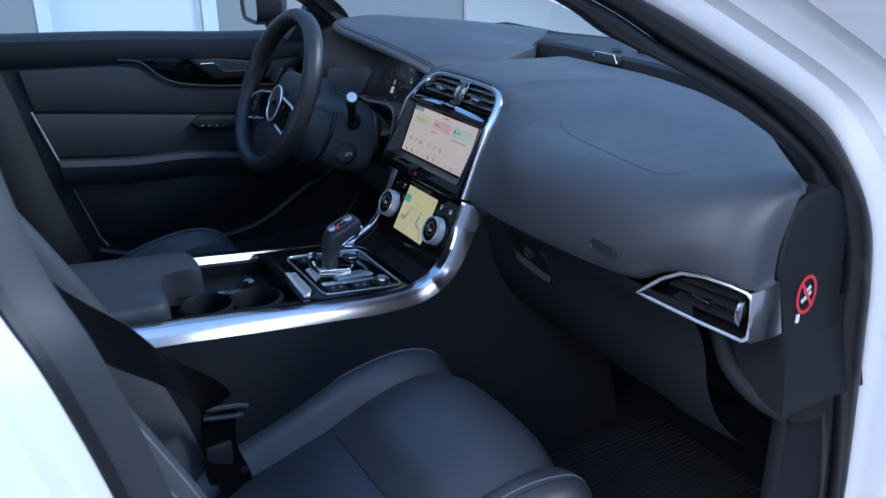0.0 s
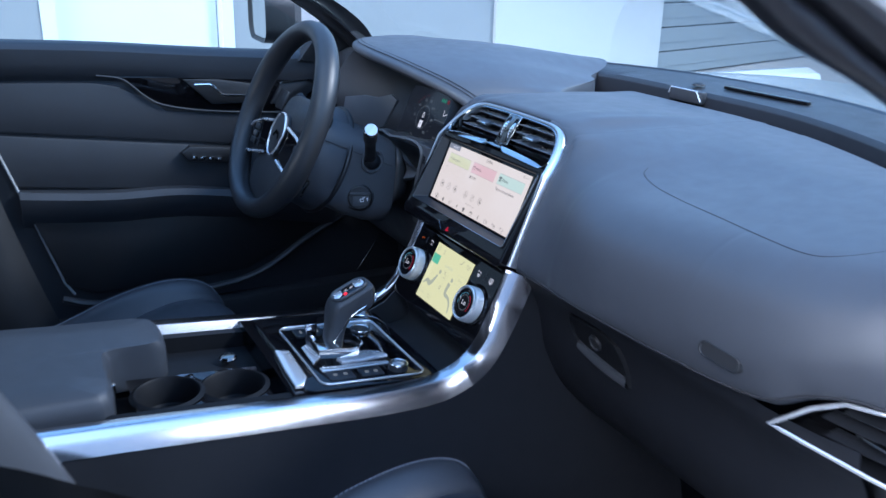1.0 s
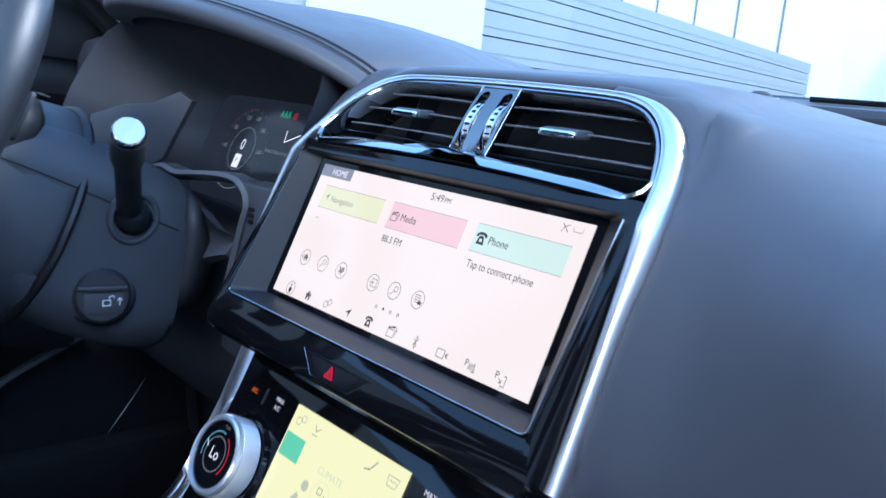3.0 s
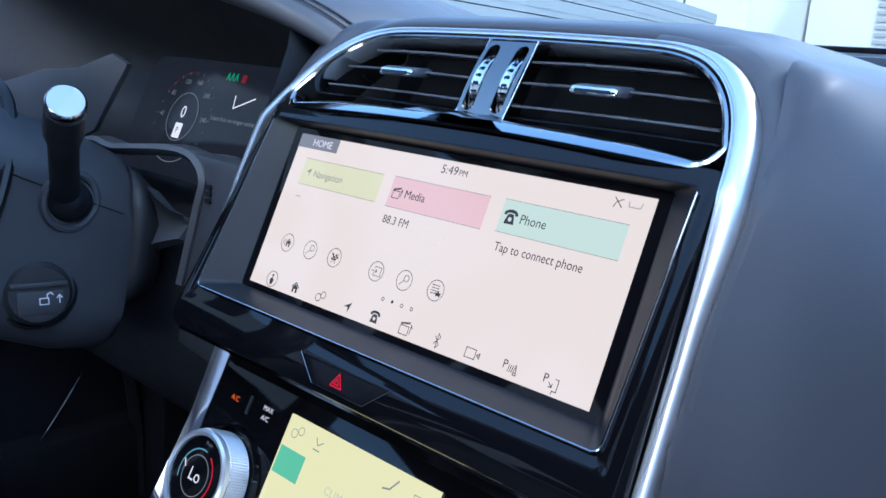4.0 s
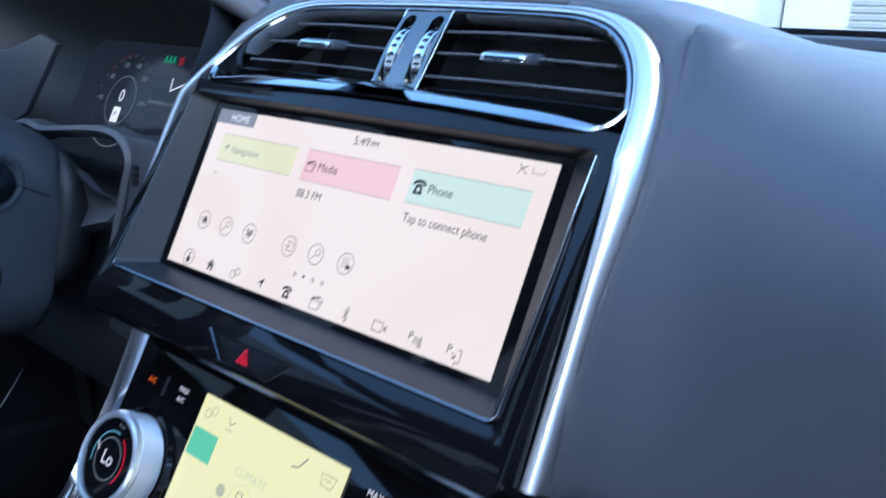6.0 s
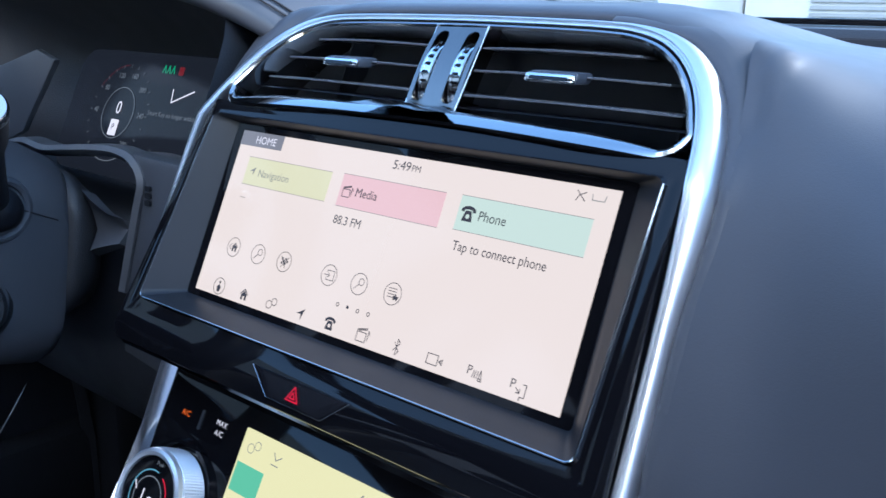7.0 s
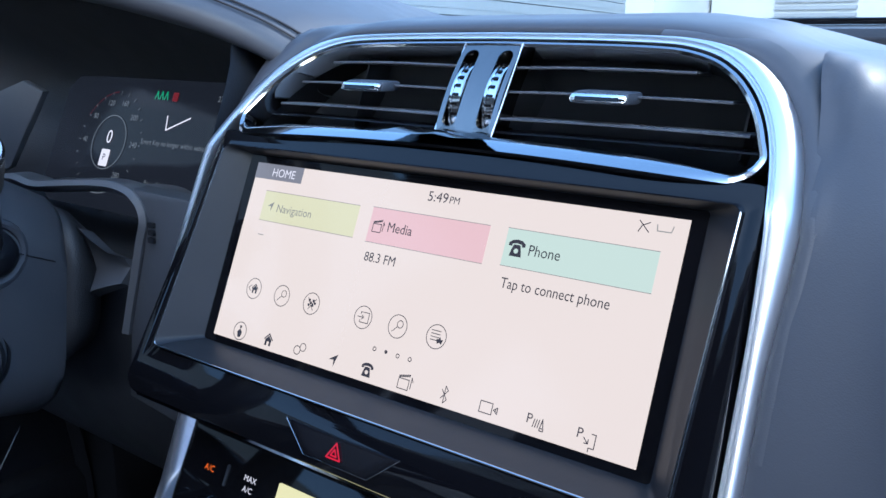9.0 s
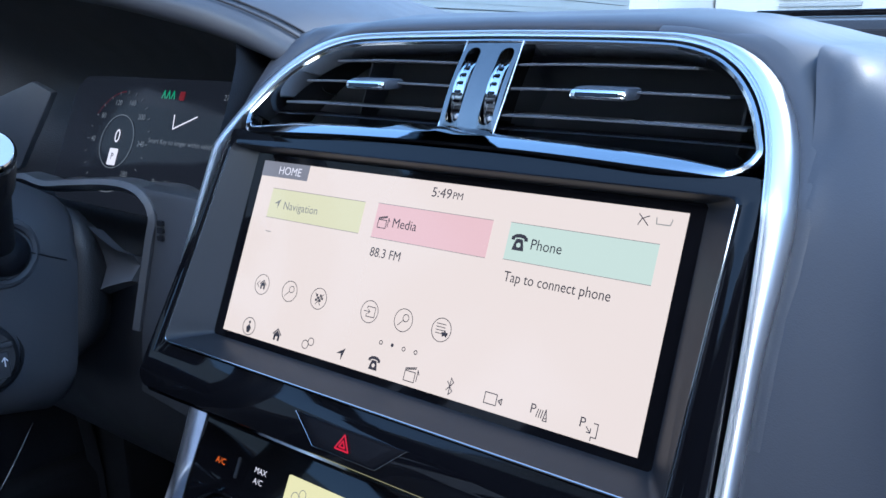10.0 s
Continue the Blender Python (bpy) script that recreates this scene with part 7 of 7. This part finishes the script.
    # backrest
    MBk = pose(cx, -0.60 + dy, 0.40 + dz, 24, 0, 0)
    bm = bmesh.new()
    rows = []
    for k in range(30):
        v = k / 29
        z = 0.03 + 0.60 * v
        hw = 0.185 - 0.02 * v
        rows.append([(-hw + 2 * hw * q / 16, 0.018 * math.sin(math.pi * v) + 0.012 * math.sin(math.pi * q / 16) - 0.03, z) for q in range(17)])
    skin(bm, rows)
    part("backrest_pad", bm, SEAT, s, "dark leather backrest pad", MBk, angle=70)
    for sx in (-1, 1):
        bm = bmesh.new()
        rows = []
        for k in range(40):
            v = k / 39
            z = -0.02 + 0.66 * v
            sw = math.sin(math.pi * min(1, max(0, 0.12 + 0.8 * v))) ** 0.7
            prof = [(0.180, -0.035), (0.186, 0.01 + 0.010 * sw), (0.205, 0.03 + 0.035 * sw), (0.228, 0.034 + 0.040 * sw), (0.250, 0.020 + 0.030 * sw), (0.258, -0.02), (0.255, -0.08), (0.22, -0.11)]
            sh = 1 - 0.10 * v
            rows.append(spline([(sx * x * sh, d, z) for x, d in prof], 26))
        skin(bm, rows)
        bmesh.ops.recalc_face_normals(bm, faces=bm.faces)
        lines = [[rows[i][q] for i in range(1, 39)] for q in (12, 14)]
        bk = part("backrest_bolster", bm, SEAT, s, "raised leather backrest bolster", MBk, angle=70)
        for ln_ in lines:
            part("bolster_stitch", tube(ln_, 0.0008, 6), PALE, bk, "pale stitched seam", MBk)
    part("backrest_shell", block(-0.235, 0.235, -0.13, -0.06, -0.02, 0.64, 0.03), SOFT, s, "", MBk)
    part("headrest", block(-0.125, 0.125, -0.09, 0.0, 0.68, 0.86, 0.035, 4), SEAT, s, "", MBk)
    return s


seat("passenger_seat", "dark navy leather passenger seat with stitched bolsters", 0.392, 0.0, 0.0, "front seats")
seat("driver_seat", "dark leather driver seat slid back from the wheel", -0.418, -0.170, 0.008, "front seats")

# ---- seat belt ----
belt = thing("seat_belt", "black seat belt fastened in its buckle", "seat belt", (0.21, -0.53, 0.40))


def webbing(mid_pts, dirs, half):
    a, d = spline(mid_pts, 30), spline(dirs, 30)
    bm = bmesh.new()
    rows = []
    for k, (p, w) in enumerate(zip(a, d)):
        w = w.normalized() * (half(k / 29) if callable(half) else half)
        rows.append([p - w, p - w * 0.3, p + w * 0.3, p + w])
    skin(bm, rows)
    bmesh.ops.solidify(bm, geom=bm.faces[:], thickness=0.0014)
    bmesh.ops.recalc_face_normals(bm, faces=bm.faces)
    return bm


part("shoulder_strap", webbing([(0.70, -0.80, 1.05), (0.62, -0.741, 0.926), (0.45, -0.658, 0.780), (0.30, -0.590, 0.646), (0.222, -0.530, 0.548)], [(0.0, 0.24, -0.97), (0.0, 0.26, -0.96), (0.02, 0.27, -0.96), (-0.05, 0.26, -0.96), (-0.15, -0.7, -0.5)], lambda u: 0.044 - 0.018 * max(0, u - 0.75) / 0.25), WEB, belt, "black shoulder strap")
part("lap_strap", webbing([(0.215, -0.530, 0.530), (0.212, -0.535, 0.46), (0.235, -0.52, 0.40), (0.30, -0.545, 0.385), (0.5, -0.57, 0.40), (0.66, -0.60, 0.38)], [(0.0, -1, 0), (0.1, -1, 0.0), (0.2, -1, 0.1), (0.0, -1, 0.3), (0, -1, 0.4), (0, -1, 0.4)], 0.0290), WEB, belt, "black lap strap")
part("tongue", tube([(0.2225, -0.562, 0.546), (0.222, -0.50, 0.536), (0.219, -0.487, 0.530), (0.216, -0.490, 0.518), (0.215, -0.50, 0.515), (0.214, -0.556, 0.526)], 0.0058, 8, flat=0.8), TRIM, belt, "grey metal belt tongue")
part("buckle", block(0.196, 0.218, -0.560, -0.515, 0.395, 0.470, 0.006), SOFT, belt, "black buckle")
bm = lathe([(0.0, 0.0), (0.0065, 0.0), (0.0060, 0.003), (0.0, 0.004)], 16)
bm.transform(pose(0.226, -0.503, 0.415, 0, 0, 70))
part("strap_stud", bm, TRIM, belt, "small grey stud")
part("buckle_stalk", tube([(0.205, -0.545, 0.40), (0.20, -0.56, 0.33), (0.195, -0.57, 0.26)], 0.010, 8), SOFT, belt)

# ---- driver door ----
door = thing("driver_door", "closed dark leather driver door with gloss insert", "car door", (-0.80, -0.3, 0.42))


def dplate(poly, x_face, x_back, bevel=0.006, n=0):
    """A door panel: outline in (y, z), its face at x_face towards the cabin."""
    p = [(q.x, q.y) for q in spline([(a, b, 0) for a, b in poly], n, closed=True)] if n else poly
    bm = slab(p, -x_face, -x_back, bevel)
    bm.transform(Matrix(((0, -1, 0, 0), (1, 0, 0, 0), (0, 0, 1, 0), (0, 0, 0, 1))))
    bmesh.ops.recalc_face_normals(bm, faces=bm.faces)
    return bm


part("door_shell", dplate([(-0.86, 0.99), (-0.80, 0.60), (-0.72, 0.30), (-0.66, 0.24), (0.0, 0.24), (0.28, 0.24), (0.26, 0.97), (0.0, 0.972)], -0.792, -0.86, 0.004), DOORSKIN, door, "dark door shell")
sill = spline([(-0.782, -0.74, 1.004), (-0.782, -0.45, 0.990), (-0.782, -0.19, 0.970), (-0.782, 0.22, 0.945)], 30)
part("sill_roll", sweep(sill, [(-0.018, -0.070), (-0.003, -0.055), (0.006, -0.025), (0.004, 0.000), (-0.008, 0.012), (-0.030, 0.016), (-0.060, 0.010), (-0.060, -0.07)], lambda i: ((1, 0, 0), (0, 0, 1))), DOORSKIN, door, "dark leather top roll")
INS = [(-0.445, 0.940), (-0.395, 0.930), (-0.355, 0.895), (-0.317, 0.873), (-0.24, 0.857), (-0.13, 0.846), (0.05, 0.835), (0.20, 0.835), (0.22, 0.900), (0.0, 0.918), (-0.2, 0.930)]
part("gloss_insert", dplate(INS, -0.783, -0.80, 0.003), PIANO, door, "gloss black insert")
part("insert_trim", tube([Vector((-0.781, p.x, p.y)) for p in spline([(a, b, 0) for a, b in INS[:8]], 40)], 0.0022, 8), DOORSKIN, door, "padded edge round the insert")
hd = part("door_pull", tube([(-0.770, -0.252, 0.913), (-0.766, -0.222, 0.913), (-0.765, -0.214, 0.910), (-0.765, -0.200, 0.893), (-0.766, -0.192, 0.889), (-0.768, -0.120, 0.884)], 0.0042, 10, flat=0.7), CHROME, door, "bright metal door release")
part("pull_recess", dplate([(-0.275, 0.925), (-0.215, 0.868), (-0.11, 0.866), (-0.10, 0.905), (-0.2, 0.922)], -0.7795, -0.79, 0.003), SOFT, hd)
part("switch_plate", dplate([(-0.085, 0.862), (-0.02, 0.858), (0.03, 0.900), (0.0, 0.912), (-0.06, 0.908)], -0.775, -0.79, 0.003), GREY, door, "grey speaker plate")
part("plate_edge", tube([(-0.773, -0.065, 0.909), (-0.773, 0.0, 0.914), (-0.773, 0.035, 0.902)], 0.0022, 6), CHROME, door)
part("middle_panel", dplate([(-0.665, 0.935), (-0.45, 0.925), (-0.40, 0.915), (-0.35, 0.885), (-0.31, 0.862), (-0.13, 0.838), (0.10, 0.828), (0.12, 0.760), (-0.138, 0.772), (-0.648, 0.838)], -0.785, -0.80, 0.004), DOORSKIN, door, "dark leather middle panel")
part("lower_panel", dplate([(-0.648, 0.832), (-0.138, 0.766), (0.12, 0.754), (0.14, 0.62), (-0.148, 0.668), (-0.618, 0.722)], -0.784, -0.80, 0.004), DOORSKIN, door, "dark leather lower panel")
arml = spline([(0, -0.615, 0.712), (0, -0.45, 0.695), (0, -0.30, 0.690), (0, -0.14, 0.664), (0, 0.06, 0.62)], 30)
part("door_armrest", sweep(arml, lambda u: [(-0.800, 0.004), (-0.775 + 0.016 * math.sin(math.pi * min(1, 0.15 + u * 0.8)), 0.004), (-0.765 + 0.019 * math.sin(math.pi * min(1, 0.15 + u * 0.8)), -0.008), (-0.767 + 0.016 * math.sin(math.pi * min(1, 0.15 + u * 0.8)), -0.04), (-0.785, -0.075), (-0.80, -0.075)], lambda i: ((1, 0, 0), (0, 0, 1))), DOORSKIN, door, "dark leather armrest ledge")
sw = part("switch_pack", dplate([(-0.29, 0.768), (-0.275, 0.748), (-0.18, 0.738), (-0.165, 0.752), (-0.18, 0.772), (-0.27, 0.782)], -0.770, -0.79, 0.004), SOFT, door, "black window switch pack")
for k in range(4):
    part("window_switch", block(-0.772, -0.764, -0.268 + k * 0.018, -0.258 + k * 0.018, 0.754 - k * 0.0023, 0.760 - k * 0.0023, 0.001), CHROME, sw, "small bright switch tip")
part("door_pocket", dplate([(-0.60, 0.66), (-0.30, 0.64), (0.0, 0.63), (0.05, 0.57), (-0.16, 0.475), (-0.49, 0.468), (-0.55, 0.50)], -0.775, -0.80, 0.01), SOFT, door, "dark door pocket")
part("edge_strip", tube([(-0.780, -0.655, 0.838), (-0.780, -0.60, 0.665), (-0.782, -0.552, 0.505), (-0.785, -0.535, 0.475)], 0.0024, 8), STRIP, door, "pale edge strip on the door")
wg = bmesh.new()
wg.faces.new([wg.verts.new(p) for p in ((-0.80, -0.74, 0.99), (-0.80, 0.12, 0.955), (-0.60, -0.50, 1.33), (-0.60, -0.80, 1.35))])
wgo = part("door_window", wg, GLASS, door, "clear door glass")
wgo.visible_shadow = False
part("door_lower_edge", tube(spline([(-0.778, -0.56, 0.47), (-0.776, -0.46, 0.446), (-0.776, -0.17, 0.455), (-0.778, 0.0, 0.54), (-0.782, 0.11, 0.59)], 30), 0.008, 8), TRIM, door, "soft lower edge of the door")
part("mirror_sail", dplate([(-0.02, 0.955), (0.26, 0.94), (0.14, 1.01), (0.06, 1.06)], -0.765, -0.80, 0.004), SOFT, door, "black corner trim at the mirror")
# door mirror
mir = thing("door_mirror", "black backed door mirror outside the driver window", "door mirror", (-0.95, 0.02, 0.96))
mo_ = rrect(-0.10, 0.09, -0.062, 0.062, 0.04, 8)
MM = pose(-0.985, -0.035, 1.040, 0, 0, -4)
bm = bmesh.new()
skin(bm, [[(x * s, d, z * s) for x, z in mo_] for s, d in ((0.84, 0.0), (1.0, -0.012), (1.02, 0.01), (0.9, 0.06), (0.5, 0.085))], closed=True, caps=True)
bmesh.ops.recalc_face_normals(bm, faces=bm.faces)
part("mirror_housing", bm, SOFT, mir, "", MM)
part("mirror_glass", slab([(x * 0.86, z * 0.84) for x, z in mo_], -0.006, 0.0), mat("mirror silver", (0.85, 0.87, 0.88), 0.02, 1.0, var=0.0, rough_var=0.01), mir, "silvered mirror glass", MM)
part("mirror_arm", tube([(-0.93, -0.01, 0.985), (-0.80, 0.06, 0.95)], 0.02, 8), SOFT, mir)

# ---- open passenger door, swung wide beside the opening ----
pdoor = thing("passenger_door", "white passenger door swung wide open, dark inside", "car door", (0.92, 0.26, 0.35))
MD = pose(0.925, 0.25, 0.0, 0, 0, -22)  # x along the door away from the hinge, -y towards the cabin
PD = [(0.03, 0.34), (0.06, 0.28), (0.90, 0.30), (0.97, 0.45), (1.02, 0.72), (1.05, 0.98), (0.03, 0.95)]
part("outer_skin", slab(PD, 0.03, 0.11, 0.012), PAINT, pdoor, "white painted outer skin", MD)
part("inner_lining", slab([(0.5 + (x - 0.5) * 0.96, 0.63 + (z - 0.63) * 0.95) for x, z in PD], -0.02, 0.034, 0.015), DOORSKIN, pdoor, "dark leather inner lining", MD)
part("arm_ledge", block(0.15, 0.85, -0.075, -0.01, 0.60, 0.68, 0.02), DOORSKIN, pdoor, "", MD)
part("door_bin", block(0.12, 0.80, -0.06, -0.01, 0.34, 0.44, 0.02), SOFT, pdoor, "", MD)
part("window_frame", tube([(0.04, 0.05, 0.95), (0.30, 0.05, 1.14), (0.60, 0.05, 1.26), (0.88, 0.05, 1.30), (1.00, 0.05, 1.25), (1.05, 0.05, 0.97)], 0.024, 10), RUBBER, pdoor, "", MD)
bm = bmesh.new()
bm.faces.new([bm.verts.new(p) for p in ((0.05, 0.05, 0.95), (0.30, 0.05, 1.135), (0.60, 0.05, 1.255), (0.88, 0.05, 1.295), (0.99, 0.05, 1.25), (1.04, 0.05, 0.97))])
pg = part("door_window", bm, GLASS, pdoor, "", MD)
pg.visible_shadow = False

# ---- end air vent ----
ev = thing("end_air_vent", "pointed side air vent with bright metal surround", "air vent", (0.70, 0.02, 0.76))
EVL, EVT, EVR, EVB = Vector((0.604, -0.021, 0.776)), Vector((0.683, -0.003, 0.829)), Vector((0.760, 0.021, 0.825)), Vector((0.765, 0.018, 0.760))
loop_ = [EVL, Vector((0.640, -0.013, 0.809)), Vector((0.668, -0.006, 0.826)), Vector((0.700, 0.002, 0.8305)), Vector((0.735, 0.013, 0.829)), Vector((0.756, 0.020, 0.825)), Vector((0.762, 0.022, 0.818)), Vector((0.7655, 0.022, 0.790)), Vector((0.7655, 0.019, 0.766)), Vector((0.759, 0.016, 0.7605)), Vector((0.70, 0.0, 0.766)), Vector((0.64, -0.014, 0.7725))]
el = []
for a, b in zip(loop_, loop_[1:] + loop_[:1]):
    el += [a.lerp(b, k / 4) for k in range(4)]
part("vent_surround", tube(el, 0.0025, 8, closed=True), BRIGHT, ev, "bright metal outline")
cen = Vector((0.70, 0.0, 0.795))
bm = bmesh.new()
skin(bm, [[p + Vector((0, d, 0)) + (cen - p) * s for p in el] for s, d in ((0.0, 0.0), (0.04, 0.006), (0.10, 0.04))], closed=True)
# tunnel shade comes from the near-black colour
part("vent_tunnel", bm, SHADEBLACK, ev)
bm = bmesh.new()
bm.faces.new([bm.verts.new(p + Vector((0, 0.038, 0)) + (cen - p) * 0.1) for p in el])
part("vent_back", bm, PIANO, ev)
for k in range(3):
    f = 0.26 + 0.25 * k
    a, b = EVL.lerp(EVT, f * 0.9 + 0.05) if k > 0 else EVL.lerp(EVB, 0.28) + Vector((0, 0, 0.014)), EVB.lerp(EVR, f)
    bm = bmesh.new()
    skin(bm, [[p + Vector((0, 0.003, 0)), p + Vector((0, 0.002, 0.0015)), p + Vector((0, 0.020, 0.005)), p + Vector((0, 0.020, 0.002))] for p in [a.lerp(b, 0.04 + 0.86 * q / 8) for q in range(9)]], closed=True, caps=True)
    part("slat", bm, LINING, ev)
tb = EVL.lerp(EVR, 0.62) + Vector((0, -0.003, -0.008))
part("slat_tab", block(tb.x - 0.014, tb.x + 0.012, tb.y - 0.002, tb.y + 0.010, tb.z - 0.0016, tb.z + 0.0016, 0.0010), CHROME, ev, "bright slat tab")
for vx in (0.672, 0.696, 0.722):
    part("vertical_vane", slab([(vx - 0.0006, 0.773), (vx + 0.0006, 0.773), (vx + 0.0006, 0.823), (vx - 0.0006, 0.823)], 0.021 + 0.26 * (vx - 0.70), 0.033 + 0.26 * (vx - 0.70)), TRIM, ev)
bm = lathe([(0.0, -0.0035), (0.0225, -0.0035), (0.0235, -0.0028), (0.0235, -0.0012), (0.0222, -0.0008), (0.0222, 0.0008), (0.0235, 0.0012), (0.0235, 0.0028), (0.0225, 0.0035), (0.0, 0.0035)], 40)
bm.transform(Matrix.Translation((0.7495, 0.0345, 0.792)) @ pose(0, 0, 0, 0, 0, 90))
part("thumbwheel", bm, CHROME, ev, "grooved bright thumbwheel")
bm = bmesh.new()
top_in, bot_in = Vector((0.760, 0.021, 0.8270)), Vector((0.766, 0.019, 0.7600))
top_out, bot_out = Vector((0.7775, 0.047, 0.846)), Vector((0.7785, 0.066, 0.768))
rows = []
for k in range(9):
    v = k / 8
    a, b = bot_in.lerp(top_in, v), bot_out.lerp(top_out, v)
    rows.append([a + Vector((-0.001, 0.001, 0)), a + Vector((0.003, -0.001, 0)), a.lerp(b, 0.3) + Vector((0.005, 0, 0)), a.lerp(b, 0.7) + Vector((0.005, 0, 0)), b + Vector((0.001, 0, 0)), b + Vector((-0.006, 0.004, 0)), a.lerp(b, 0.4) + Vector((-0.008, 0.004, 0))])
skin(bm, rows, closed=True, caps=True)
bmesh.ops.recalc_face_normals(bm, faces=bm.faces)
part("side_cheek", bm, mat("satin cheek metal", (0.62, 0.64, 0.67), 0.22, 1.0, var=0.04, rough_var=0.02, var_scale=6), ev, "bright metal side cheek", angle=25)
# warning sticker on the end cap
stk = thing("warning_sticker", "round red prohibition sticker on the end cap", "sticker", (0.777, 0.107, 0.812))
MT = Matrix.Translation((0.7785, 0.106, 0.812)) @ pose(0, 0, 0, 0, 0, 90)
disc = [(0.0185 * math.cos(a), 0.0275 * math.sin(a)) for a in [2 * math.pi * k / 36 for k in range(36)]]
part("red_ring", ring_plate(disc, [(x * 0.80, z * 0.84) for x, z in disc], 0.0, 0.0010), RED, stk, "", MT)
part("red_bar", strokes([[(-0.012, 0.018), (0.012, -0.018)]], 0.0045, -0.0003), RED, stk, "", MT)
part("white_shape", strokes([[(-0.004, 0.004), (0.004, 0.010)], [(-0.008, -0.008), (0.000, -0.003), (0.006, 0.002)]], 0.0055, -0.0001), WHITE, stk, "", MT)
part("white_tab", slab(rrect(-0.014, -0.008, -0.038, -0.026, 0.001), -0.0002, 0.0006), WHITE, stk, "", MT)
